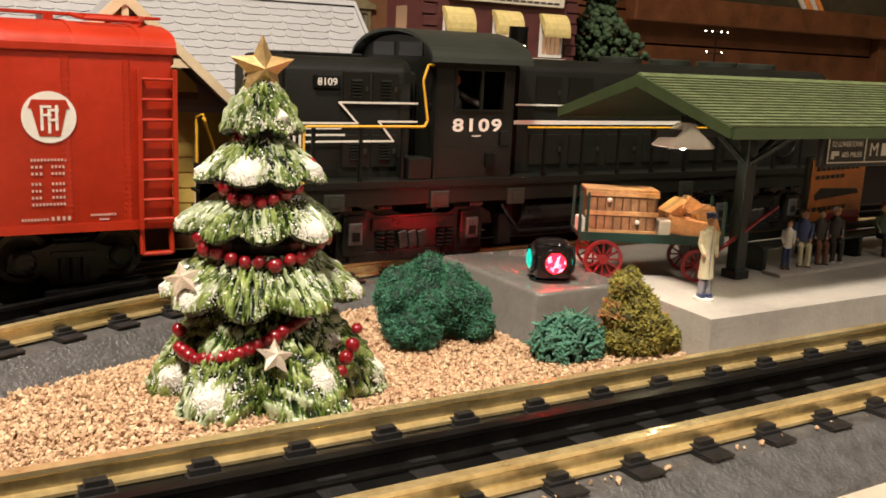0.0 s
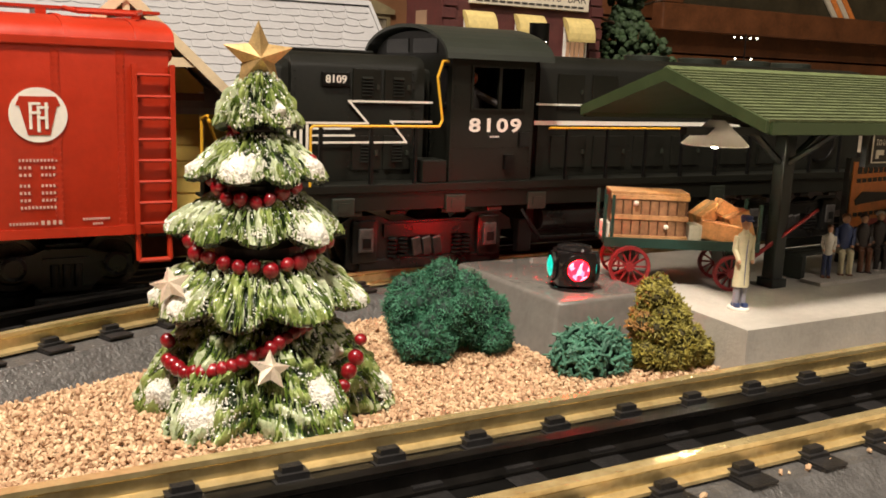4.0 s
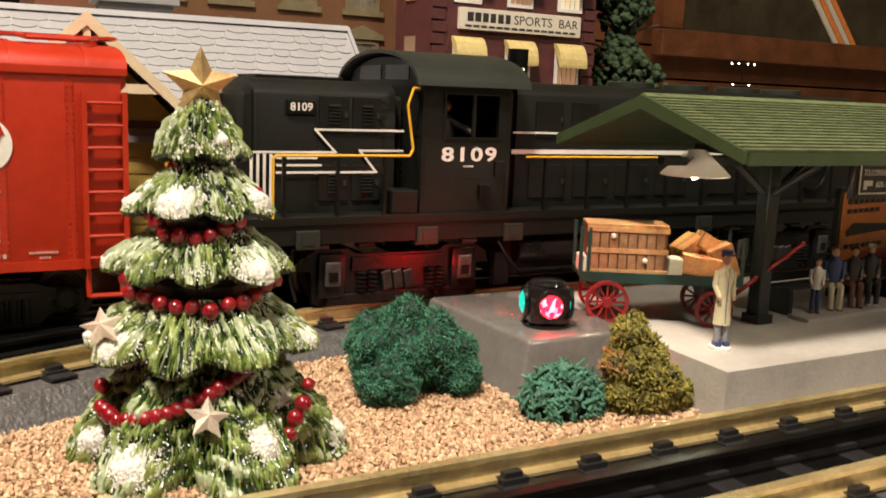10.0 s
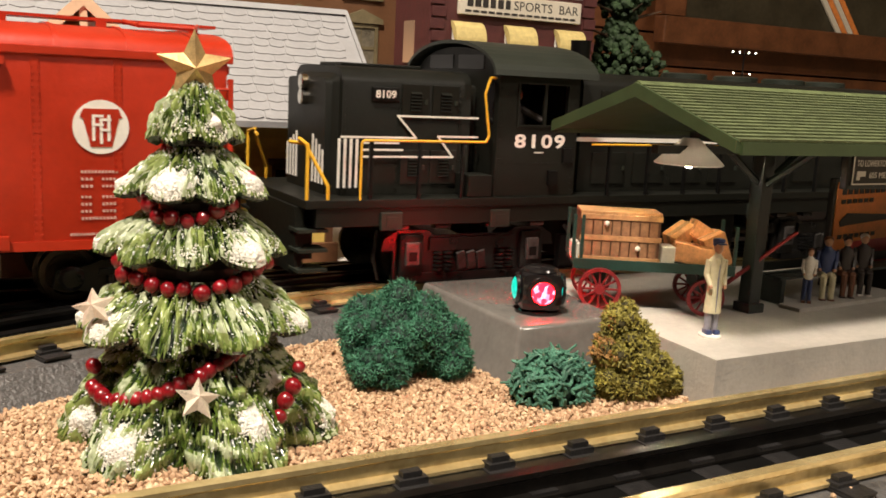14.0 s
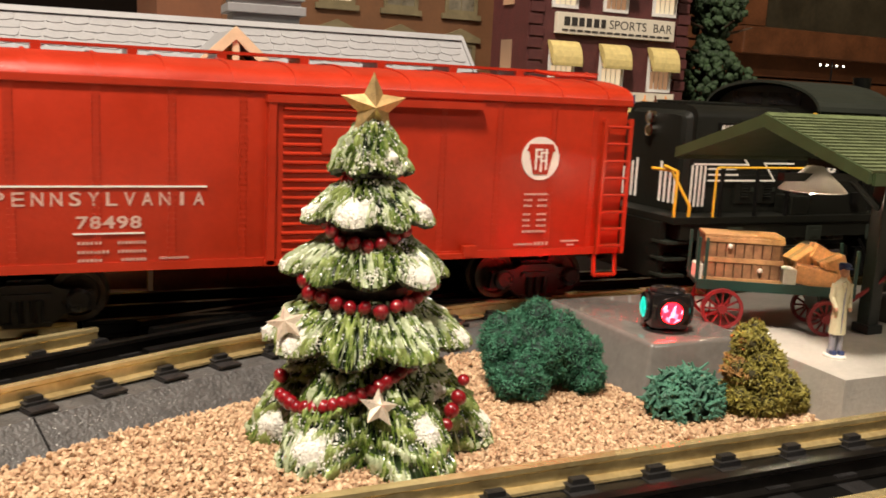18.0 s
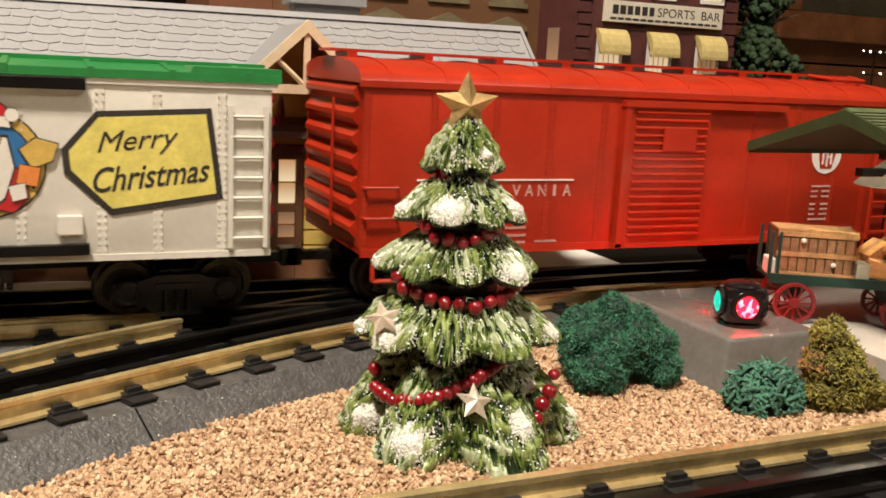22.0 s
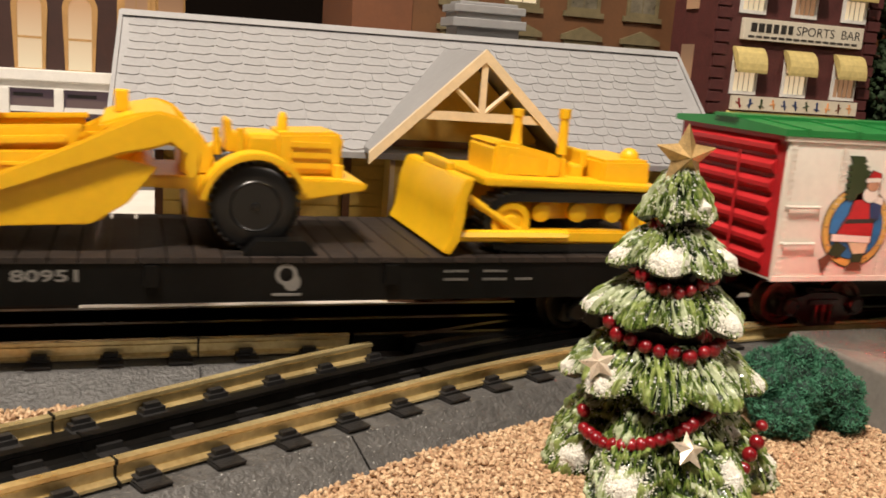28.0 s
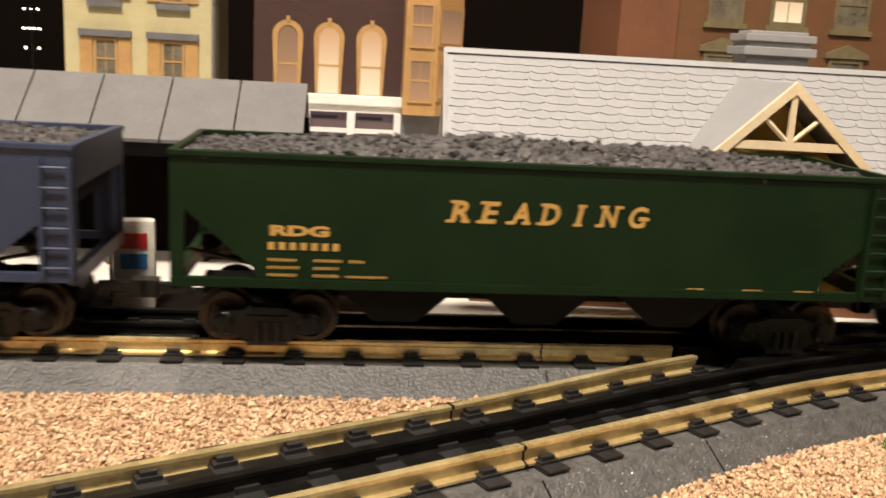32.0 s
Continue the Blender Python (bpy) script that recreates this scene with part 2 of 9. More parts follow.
M_GRAVELBASE = mat("gravel_bed", (0.42, 0.26, 0.15), 0.9, vary=0.3, scale=400, bump=1.0, bscale=900)
M_TABLE = mat("layout_board", (0.50, 0.42, 0.32), 0.7, vary=0.12, scale=30)
M_SNOW = mat("white_pavement", (0.74, 0.70, 0.64), 0.6, vary=0.06, scale=40)
M_PLAT = mat("platform_grey", (0.42, 0.39, 0.34), 0.6, vary=0.10, scale=60, bump=0.15, bscale=900)
M_BLOCK = mat("ramp_grey", (0.155, 0.142, 0.128), 0.22, vary=0.12, scale=60, bump=0.06, coat=0.45)
M_ROOFGRN = mat("shelter_roof_green", (0.11, 0.14, 0.055), 0.6, vary=0.22, scale=160, bump=0.3)
M_TRIMGRN = mat("shelter_trim_green", (0.036, 0.056, 0.020), 0.5, vary=0.12)
M_POST = mat("shelter_post_green", (0.009, 0.014, 0.012), 0.4, vary=0.2)
M_SHADE = mat("lamp_shade", (0.85, 0.82, 0.80), 0.4, vary=0.05)
_nt = M_SHADE.node_tree
_tl, _mx = _nt.nodes.new("ShaderNodeBsdfTranslucent"), _nt.nodes.new("ShaderNodeMixShader")
_tl.inputs["Color"].default_value = (0.80, 0.76, 0.74, 1)
_mx.inputs["Fac"].default_value = 0.5
_nt.links.new(_nt.nodes["Principled BSDF"].outputs[0], _mx.inputs[1])
_nt.links.new(_tl.outputs[0], _mx.inputs[2])
_nt.links.new(_mx.outputs[0], _nt.nodes["Material Output"].inputs["Surface"])
M_BULB = mat("bulb", (1, 0.95, 0.85), 0.3, glow=(1.0, 0.86, 0.62), strength=550)
M_BULBSM = mat("tiny_bulb", (1, 0.95, 0.85), 0.3, glow=(1.0, 0.90, 0.72), strength=9)
M_WOOD = mat("crate_wood", (0.30, 0.15, 0.07), 0.6, vary=0.25, scale=300, bump=0.3)
M_WOODLT = mat("crate_light", (0.50, 0.26, 0.11), 0.6, vary=0.2, scale=300, bump=0.2)
M_CARD = mat("parcel_orange", (0.82, 0.38, 0.15), 0.6, vary=0.2, scale=200)
M_PAPER = mat("parcel_white", (0.70, 0.65, 0.55), 0.6, vary=0.08)
M_WAGONRED = mat("wagon_red", (0.22, 0.018, 0.02), 0.4, vary=0.15)
M_WAGONGRN = mat("wagon_green", (0.012, 0.045, 0.035), 0.4, vary=0.15)
M_SIGNAL = mat("signal_black", (0.012, 0.010, 0.010), 0.2, vary=0.2, coat=0.6)


def lens_material(name, deep, hot, strength):
    """Lit coloured glass with facets."""
    m = bpy.data.materials.new(name)
    m.use_nodes = True
    nt = m.node_tree
    b = nt.nodes["Principled BSDF"]
    b.inputs["Roughness"].default_value = 0.12
    b.inputs["Base Color"].default_value = (*deep, 1)
    tc = nt.nodes.new("ShaderNodeTexCoord")
    vo = nt.nodes.new("ShaderNodeTexVoronoi")
    vo.inputs["Scale"].default_value = 620
    nt.links.new(tc.outputs["Object"], vo.inputs["Vector"])
    r = nt.nodes.new("ShaderNodeValToRGB")
    r.color_ramp.elements[0].position, r.color_ramp.elements[1].position = 0.48, 0.95
    r.color_ramp.elements[0].color, r.color_ramp.elements[1].color = (*deep, 1), (*hot, 1)
    nt.links.new(vo.outputs["Color"], r.inputs["Fac"])
    nt.links.new(r.outputs["Color"], b.inputs["Emission Color"])
    b.inputs["Emission Strength"].default_value = strength
    return m


M_LENSRED = lens_material("lens_red", (0.60, 0.0005, 0.0013), (1.0, 0.018, 0.026), 130.0)
M_LENSBACK = lens_material("lens_red_clear", (0.9, 0.0030, 0.0045), (1.0, 0.005, 0.007), 170.0)
M_LENSGRN = lens_material("lens_green", (0.004, 0.26, 0.19), (0.02, 0.50, 0.40), 2.6)
M_SKIN = mat("figure_skin", (0.55, 0.30, 0.18), 0.5)
M_COAT = mat("figure_coat", (0.62, 0.56, 0.36), 0.5, vary=0.1)
M_TROUS = mat("figure_grey", (0.25, 0.24, 0.27), 0.5)
M_NAVY = mat("figure_navy", (0.03, 0.05, 0.14), 0.45)
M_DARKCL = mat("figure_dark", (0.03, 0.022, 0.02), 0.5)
M_BROWNCL = mat("figure_brown", (0.16, 0.06, 0.03), 0.5)
M_GREYCL = mat("figure_grey", (0.11, 0.10, 0.10), 0.55)
M_WHITECL = mat("figure_white", (0.70, 0.66, 0.58), 0.5)
M_BUSH = mat("bush_green", (0.040, 0.170, 0.092), 0.7, vary=0.35, scale=250, tip=(0.10, 0.29, 0.18))
# darkened green for bush cores: crevice shade put into the colour
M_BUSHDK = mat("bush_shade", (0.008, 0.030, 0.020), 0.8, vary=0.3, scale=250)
M_BUSH2 = mat("bush_teal", (0.062, 0.185, 0.120), 0.6, vary=0.35, scale=250)
M_MOSS = mat("bush_moss", (0.30, 0.26, 0.045), 0.7, vary=0.4, scale=350)
# the same painted shade for the core of the moss bush
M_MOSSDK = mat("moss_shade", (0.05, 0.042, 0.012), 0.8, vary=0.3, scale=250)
M_MOSSOR = mat("bush_rust", (0.36, 0.19, 0.05), 0.7, vary=0.3, scale=250)
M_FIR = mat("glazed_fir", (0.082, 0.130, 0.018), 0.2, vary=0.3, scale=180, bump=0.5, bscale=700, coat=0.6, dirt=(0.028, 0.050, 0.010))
# darkened glaze for grooves and undersides: shade put into the colour
M_FIRSHADE = mat("glazed_fir_shade", (0.016, 0.030, 0.009), 0.26, vary=0.3, scale=180, bump=0.4, bscale=700, coat=0.5, dirt=(0.006, 0.012, 0.005))
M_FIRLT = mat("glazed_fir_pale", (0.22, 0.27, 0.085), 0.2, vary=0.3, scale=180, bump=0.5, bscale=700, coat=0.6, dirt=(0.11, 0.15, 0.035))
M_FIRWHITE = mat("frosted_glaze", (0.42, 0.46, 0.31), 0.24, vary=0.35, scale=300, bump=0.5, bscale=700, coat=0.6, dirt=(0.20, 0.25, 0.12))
M_FROST = mat("frost", (0.84, 0.82, 0.74), 0.5, vary=0.12, scale=400, bump=1.0, bscale=1200)
M_GLIT = mat("glitter", (0.90, 0.90, 0.86), 0.25, 0.35, vary=0.1)
M_BEAD = mat("garland_red", (0.23, 0.005, 0.010), 0.27, vary=0.25, coat=0.7, scale=300)
M_STAR = mat("star_gold", (0.66, 0.45, 0.20), 0.36, 0.6, vary=0.2, scale=250, bump=0.15)
M_STARPALE = mat("star_pale_gold", (0.80, 0.68, 0.54), 0.3, 0.4, vary=0.15, scale=250, bump=0.15)
M_ROOFGRY = mat("station_shingle", (0.285, 0.282, 0.285), 0.55, vary=0.07, scale=60, bump=0.15, rand=0.03)
M_STWALL = mat("station_yellow", (0.70, 0.49, 0.12), 0.6, vary=0.08, scale=60)
M_STBASE = mat("station_base", (0.20, 0.085, 0.035), 0.6, vary=0.2, scale=40)
M_STTRIM = mat("station_brown", (0.13, 0.055, 0.025), 0.55, vary=0.15)
M_STCREAM = mat("station_cream", (0.72, 0.58, 0.38), 0.5, vary=0.06)
M_MAROON = mat("bar_maroon", (0.085, 0.020, 0.018), 0.65, vary=0.18, scale=140, bump=0.3)
M_AWN = mat("awning_yellow", (0.58, 0.46, 0.18), 0.6, vary=0.12, scale=300)
M_SIGN = mat("sign_cream", (0.66, 0.60, 0.48), 0.6, vary=0.05)
M_INK = mat("sign_ink", (0.030, 0.026, 0.022), 0.55)
M_ORANGE = mat("brick_orange", (0.155, 0.056, 0.022), 0.7, vary=0.10, scale=60, bump=0.15)
M_ORANGE2 = mat("brick_amber", (0.125, 0.052, 0.017), 0.7, vary=0.10, scale=60, bump=0.15)
M_BROWN = mat("brick_brown", (0.042, 0.015, 0.011), 0.7, vary=0.15, scale=80, bump=0.2)
M_TAN = mat("window_tan", (0.42, 0.24, 0.085), 0.6, vary=0.08)
M_OLIVE = mat("pediment_olive", (0.15, 0.12, 0.06), 0.6, vary=0.15)
M_CREAMB = mat("cream_wall", (0.46, 0.40, 0.22), 0.65, vary=0.06, scale=60)
M_GREYTRIM = mat("grey_trim", (0.13, 0.125, 0.13), 0.6)
M_STOREW = mat("store_white", (0.74, 0.72, 0.68), 0.5, vary=0.05)


def lit_pane(name, low, high, strength, mottle=0.0):
    """A glowing pane, brightest at its foot where the room's bulb sits."""
    m = bpy.data.materials.new(name)
    m.use_nodes = True
    nt = m.node_tree
    b = nt.nodes["Principled BSDF"]
    b.inputs["Roughness"].default_value = 0.3
    b.inputs["Base Color"].default_value = (0.10, 0.07, 0.05, 1)
    tc, sep, ramp = nt.nodes.new("ShaderNodeTexCoord"), nt.nodes.new("ShaderNodeSeparateXYZ"), nt.nodes.new("ShaderNodeValToRGB")
    nt.links.new(tc.outputs["Generated"], sep.inputs[0])
    src = sep.outputs["Z"]
    if mottle:
        n1, mx = nt.nodes.new("ShaderNodeTexNoise"), nt.nodes.new("ShaderNodeMath")
        n1.inputs["Scale"].default_value, n1.inputs["Detail"].default_value = 9.0, 3.0
        nt.links.new(tc.outputs["Generated"], n1.inputs["Vector"])
        mx.operation = "MULTIPLY_ADD"
        mx.inputs[1].default_value = mottle
        nt.links.new(n1.outputs["Fac"], mx.inputs[0])
        nt.links.new(src, mx.inputs[2])
        src = mx.outputs[0]
    els = ramp.color_ramp.elements
    els[0].color, els[1].color = (*low, 1), (*high, 1)
    els[0].position, els[1].position = (0.0, 0.9) if not mottle else (0.35 * mottle, 0.75 * mottle + 0.6)
    nt.links.new(src, ramp.inputs["Fac"])
    nt.links.new(ramp.outputs["Color"], b.inputs["Emission Color"])
    b.inputs["Emission Strength"].default_value = strength
    return m


M_LIT = lit_pane("lit_window", (1.0, 0.80, 0.50), (0.66, 0.36, 0.17), 0.95)
M_LITDIM = lit_pane("dim_window", (0.42, 0.21, 0.10), (0.20, 0.105, 0.055), 0.9)
M_LITSTORE = lit_pane("store_window", (0.62, 0.30, 0.17), (0.05, 0.035, 0.06), 0.75, 1.2)
M_GREYPANE = mat("grey_pane", (0.16, 0.14, 0.10), 0.3, vary=0.3, scale=60)
M_DARKPANE = mat("dark_pane", (0.02, 0.015, 0.012), 0.15)
M_SLATE = mat("grey_slate_roof", (0.135, 0.130, 0.128), 0.7, vary=0.10, scale=60, bump=0.2)
M_ROOMWOOD = mat("room_wood", (0.14, 0.050, 0.018), 0.45, vary=0.25, scale=18)
M_ROOMWALL = mat("room_wall", (0.55, 0.42, 0.24), 0.8, vary=0.05, scale=5)
# near-black, hardly any gloss; puts unlit darkness into the room walls' colour
M_NEARBLACK = mat("near_black", (0.006, 0.004, 0.003), 0.9, spec=0.05)
M_PICTURE = mat("picture_olive", (0.05, 0.042, 0.025), 0.35, vary=0.3, scale=12)
M_TREE = mat("fir_crown", (0.030, 0.060, 0.020), 0.75, vary=0.35, scale=120)
M_TRUNK = mat("trunk", (0.07, 0.04, 0.02), 0.8)
M_TAXI = mat("taxi_orange", (0.62, 0.22, 0.008), 0.65, vary=0.05, spec=0.25)
M_BUSBLUE = mat("bus_blue", (0.012, 0.10, 0.22), 0.3, vary=0.08)
M_CHROME = mat("chrome", (0.7, 0.68, 0.62), 0.15, 1.0)
M_GLASSDK = mat("tinted_glass", (0.012, 0.011, 0.011), 0.2, spec=0.25)
M_BADGEBLUE = mat("badge_blue", (0.03, 0.17, 0.42), 0.45)
M_BADGEGOLD = mat("badge_gold", (0.62, 0.42, 0.10), 0.45)
M_TAG = mat("tag_yellow", (0.78, 0.68, 0.17), 0.45)
M_POSTER = mat("poster_orange", (0.80, 0.26, 0.06), 0.5, vary=0.15, scale=80)
M_ROOFSH = mat("shelter_shingle", (0.115, 0.14, 0.06), 0.65, vary=0.25, scale=200, bump=0.3, rand=0.14)

# ---- the room and the layout board ----
def structure(name, bm, material, label, at=None, smooth=False):
    ob = part(name, bm, material, None, "", at, smooth)
    return tagged(ob, label, name.split("_")[0], "", "structure")


structure("ground", box(nb(), -1400, 2200, -420, 1250, -30, -10), M_TABLE, "pale wooden layout board under the model railway")
structure("pavement", box(nb(), -700, 130, 195, 700, -9.9, -4.6), M_SNOW, "white snow-like street surface behind the rear track")
# near-black strip laid over the pavement's left front
structure("road_behind_track", box(nb(), -700, -172, 195.5, 238, -4.58, -4.2), M_NEARBLACK, "near-black strip beside the white pavement")
# near-black sheet where the white pavement stops
structure("road", box(nb(), 130.1, 900, 197, 700, -9.9, -5), M_NEARBLACK, "near-black sheet behind the rear track")
structure("floor", box(nb(), -3000, 4000, -3000, 3000, -820, -800), M_ROOMWOOD, "dark wooden room floor below the layout")
structure("ceiling", box(nb(), -3000, 4000, -3000, 3000, 1700, 1720), M_ROOMWALL, "plain warm white room ceiling")
# west and north walls are painted dark to stand for an unlit room
structure("wall_west", box(nb(), -3020, -3000, -3000, 3000, -800, 1700), M_NEARBLACK, "room wall painted near-black as unlit darkness")
structure("wall_south", box(nb(), -3000, 4000, -3020, -3000, -800, 1700), M_ROOMWALL, "warm beige room wall behind the viewer")
structure("wall_east", box(nb(), 4000, 4020, -3000, 3000, -800, 1700), M_ROOMWALL, "warm beige room wall")
structure("wall_north", box(nb(), -3000, 4000, 1300, 1320, -800, 1700), M_NEARBLACK, "wall behind the model town painted near-black for unlit darkness")

# wooden panelling with a framed picture, far behind the town at the right
panel = thing("wood_panelling", P(0, 0, 0), "dark reddish-brown wooden wall panelling with horizontal boards", "panelling", kind="structure")
for i in range(7):
    part("board", box(nb(), 640, 2010, 1262, 1299, -60 + i * 62, -2 + i * 62, bev=2), M_ROOMWOOD, panel)
part("post", box(nb(), 1915, 1965, 1240, 1262, -60, 260, bev=2), M_ROOMWOOD, panel)
structure("wall_plaster", box(nb(), 2010, 3990, 1270, 1299, -800, 1700), M_ROOMWALL, "tan plaster wall beside the panelling")
picture = thing("framed_picture", P(0, 0, 0), "large picture in a reddish wooden frame with a striped flag motif", "picture")
part("picture_frame", box(box(box(box(nb(), 1120, 1990, 1205, 1235, 165, 215, bev=4), 1120, 1170, 1206, 1234, 216, 700), 1940, 1990, 1206, 1234, 216, 700), 1121, 1989, 1207, 1233, 700, 740), M_ROOMWOOD, picture)
part("picture_panel", box(nb(), 1170, 1940, 1222, 1232, 216, 700), M_PICTURE, picture)
flag = nb()
for i in range(4):
    box(flag, -150, 150, 1216 + i * 0.2, 1220 + i * 0.2, -26 + i * 14, -14 + i * 14, mi=i % 2, m=mm(1560, 0, 300, 0, 48, 0))
part("flag_stripes", flag, [M_SIGN, M_POSTER], picture, "cream and rust diagonal stripes")

# ---- tracks ----
GAUGE = 17.0
TOP = 4.3
RAILP = [(-2.2, -1.0), (2.2, -1.0), (2.2, -0.3), (0.6, 0.3), (0.6, 2.7), (1.25, 3.3), (1.25, TOP), (-1.25, TOP), (-1.25, 3.3), (-0.6, 2.7), (-0.6, 0.3), (-2.2, -0.3)]
BEDP = [(-36, -10), (-35.2, -8.6), (-25.5, -2.3), (-24.6, -1.6), (24.6, -1.6), (25.5, -2.3), (35.2, -8.6), (36, -10)]


def shifted(prof, o, dz=0.0):
    return [(a + o, z + dz) for a, z in prof]


def line_path(x0, x1, y, n=2):
    return [(x0 + (x1 - x0) * i / (n - 1), y) for i in range(n)]


def sleeper_mesh():
    bm = nb()
    box(bm, -3.6, 3.6, -24.5, 24.5, -2.4, -1.05)
    for s in (-17, 17):
        for side in (-1, 1):
            c = s + side * 2.7
            box(bm, -3.0, 3.0, c - 1.5, c + 1.5, -1.06, 0.15)
            box(bm, -2.0, 2.0, c - 1.0 - side * 0.3, c + 1.0 - side * 0.3, 0.1, 1.25)
        box(bm, -3.4, 3.4, s + (2.4 if s > 0 else -8.2), s + (8.2 if s > 0 else -2.4), -1.07, -0.55)
    box(bm, -3.0, 3.0, -1.9, 1.9, -1.06, 0.4)
    return mesh_from(bm, "sleeper", M_TIE)


SLEEPER = sleeper_mesh()
FILL = [(-14.6, -1.7), (14.6, -1.7), (14.6, -1.25), (-14.6, -1.25)]


def sleepers(track, path_pts, step, start=0.0):
    """Sleepers at even steps along a path of (x, y)."""
    need, done = start, 0.0
    for a, b in zip(path_pts, path_pts[1:]):
        d = Vector((b[0] - a[0], b[1] - a[1]))
        while need <= done + d.length:
            k = (need - done) / d.length
            again("sleeper", SLEEPER, track, P(a[0] + d.x * k, a[1] + d.y * k, 0, 0, 0, math.degrees(math.atan2(d.y, d.x))))
            need += step
        done += d.length


STEP = 19.55
front = thing("front_track", P(0, 0, 0), "straight three-rail toy track with brassy rails on grey roadbed", "track")
pa = line_path(-400.0, 620.0, -14.5, 9)
part("roadbed", sweep(nb(), BEDP, pa), M_BED, front)
for o in (-GAUGE, GAUGE):
    part("rail", sweep(nb(), shifted(RAILP, o), pa), M_RAIL, front)
part("infill", sweep(nb(), FILL, pa), M_BLACK, front, "black floor between the rails")
part("center_rail", sweep(nb(), shifted(RAILP, 0), pa), M_RAILDK, front, "blackened middle rail")
sleepers(front, [(-390.5, -14.5), (600, -14.5)], STEP, (390.5 - 20 * STEP) % STEP)

YC = 158.0
rear = thing("rear_track", P(0, 0, 0), "straight three-rail toy track behind the platform with brassy rails", "track")
pc = line_path(-620.0, 620.0, YC, 9)
part("roadbed", sweep(nb(), BEDP, pc), M_BED, rear)
# brass rail given the dark material: shade beneath the cars is painted in
part("rail", sweep(nb(), shifted(RAILP, GAUGE), pc), M_RAILDK, rear, "far rail coloured dark for the shade under the train")
part("rail", sweep(nb(), shifted(RAILP, -GAUGE), line_path(-620.0, -88.0, YC, 5)), M_RAIL, rear)
part("rail", sweep(nb(), shifted(RAILP, -GAUGE), line_path(60.0, 620.0, YC, 5)), M_RAIL, rear)
part("closure_rail", sweep(nb(), shifted(RAILP, -GAUGE, -0.2), line_path(-86.5, 58.5, YC, 5)), M_RAILDK, rear, "black plastic closure rail of the turnout")
part("infill", sweep(nb(), FILL, pc), M_BLACK, rear, "black floor between the rails")
part("center_rail", sweep(nb(), shifted(RAILP, 0), pc), M_RAILDK, rear, "blackened middle rail")
sleepers(rear, [(-610, YC), (-95, YC)], STEP, 0.6)
sleepers(rear, [(125, YC), (600, YC)], STEP)

# the diverging leg: an arc off the rear track, then straight towards the viewer
RC, X0 = 482.0, 120.0
arc = [(X0 - RC * math.sin(radians(a)), YC - RC * (1 - math.cos(radians(a)))) for a in np.linspace(0, 25.5, 18)]
ex, ey = arc[-1]
leg = arc + [(ex - 0.9026 * d, ey - 0.4305 * d) for d in (20, 45, 60, 80, 100, 120, 200, 300, 420)]
leg = leg[::-1]


def bank(p):
    """The far rail of the branch sinks a little beyond the section joint."""
    return 1.9 * min(1.0, max(0.0, (-105 - p[0]) / 58.0))


branch = thing("branch_track", P(0, 0, 0.0), "curved three-rail branch of a toy turnout on grey textured roadbed", "track")
BEDB = [(-35.7, -10.05), (-34.9, -8.7), (-27.2, -2.6), (-26.2, -1.8), (26.2, -1.8), (27.2, -2.6), (34.9, -8.7), (35.7, -10.05)]
cut = [i for i, p in enumerate(leg) if p[0] < 60]
part("roadbed", sweep(nb(), BEDB, leg[:cut[-1] + 1]), M_BED, branch)
part("rail", sweep(nb(), shifted(RAILP, -GAUGE, 0.0), leg), M_RAIL, branch)
fr = [p for p in leg if p[0] < -72]
part("rail", sweep(nb(), shifted(RAILP, GAUGE), fr, sag=bank), M_RAIL, branch)
part("closure_rail", sweep(nb(), shifted(RAILP, GAUGE, -0.25), [p for p in leg if -76 < p[0] < 118]), M_RAILDK, branch, "black plastic closure rail of the turnout")
part("infill", sweep(nb(), shifted(FILL, 0, 0.06), leg), M_BLACK, branch, "black floor between the rails")
part("center_rail", sweep(nb(), shifted(RAILP, 0, 0.05), leg, sag=lambda p: 0.5 * bank(p)), M_RAILDK, branch, "blackened middle rail")
GUARD = [(-3.0, -1.0), (3.0, -1.0), (1.6, 3.6), (-1.6, 3.6)]
part("guard_rail", sweep(nb(), shifted(GUARD, -9.5), [p for p in leg if -78 < p[0] < 30]), M_BLACK, branch, "black plastic guard rail")
part("guard_rail", sweep(nb(), shifted(GUARD, 9.0), [p for p in leg if -66 < p[0] < 40]), M_BLACK, branch, "black plastic guard rail")
sleepers(branch, leg[:cut[-1] + 1], 18.4, 9.0)
# section joints: thin dark slits in the roadbed flanks and the rails
SLIT = [(-26.1, -1.78), (-27.1, -2.56), (-34.8, -8.64), (-34.9, -8.5), (-27.0, -2.36), (-26.0, -1.6)]
RAILSLIT = [(1.4 * a, z + (0.1 if z > 3 else 0)) for a, z in RAILP]


def joint(track, at, prof):
    part("joint", prism(nb(), prof, -0.28, 0.28, "x"), M_BLACK, track, "dark joint line between track sections", at=at)


def along_leg(d):
    return P(ex - 0.9026 * d, ey - 0.4305 * d, 0, 0, 0, 25.5)


joint(branch, along_leg(28), SLIT)
joint(branch, along_leg(86), SLIT)
for o, dz in ((-GAUGE, 0.0), (0.0, -0.7), (GAUGE, -1.5)):
    joint(branch, along_leg(86), shifted(RAILSLIT, o, dz))
SPARK = np.random.default_rng(19)
cs, ss = [], []
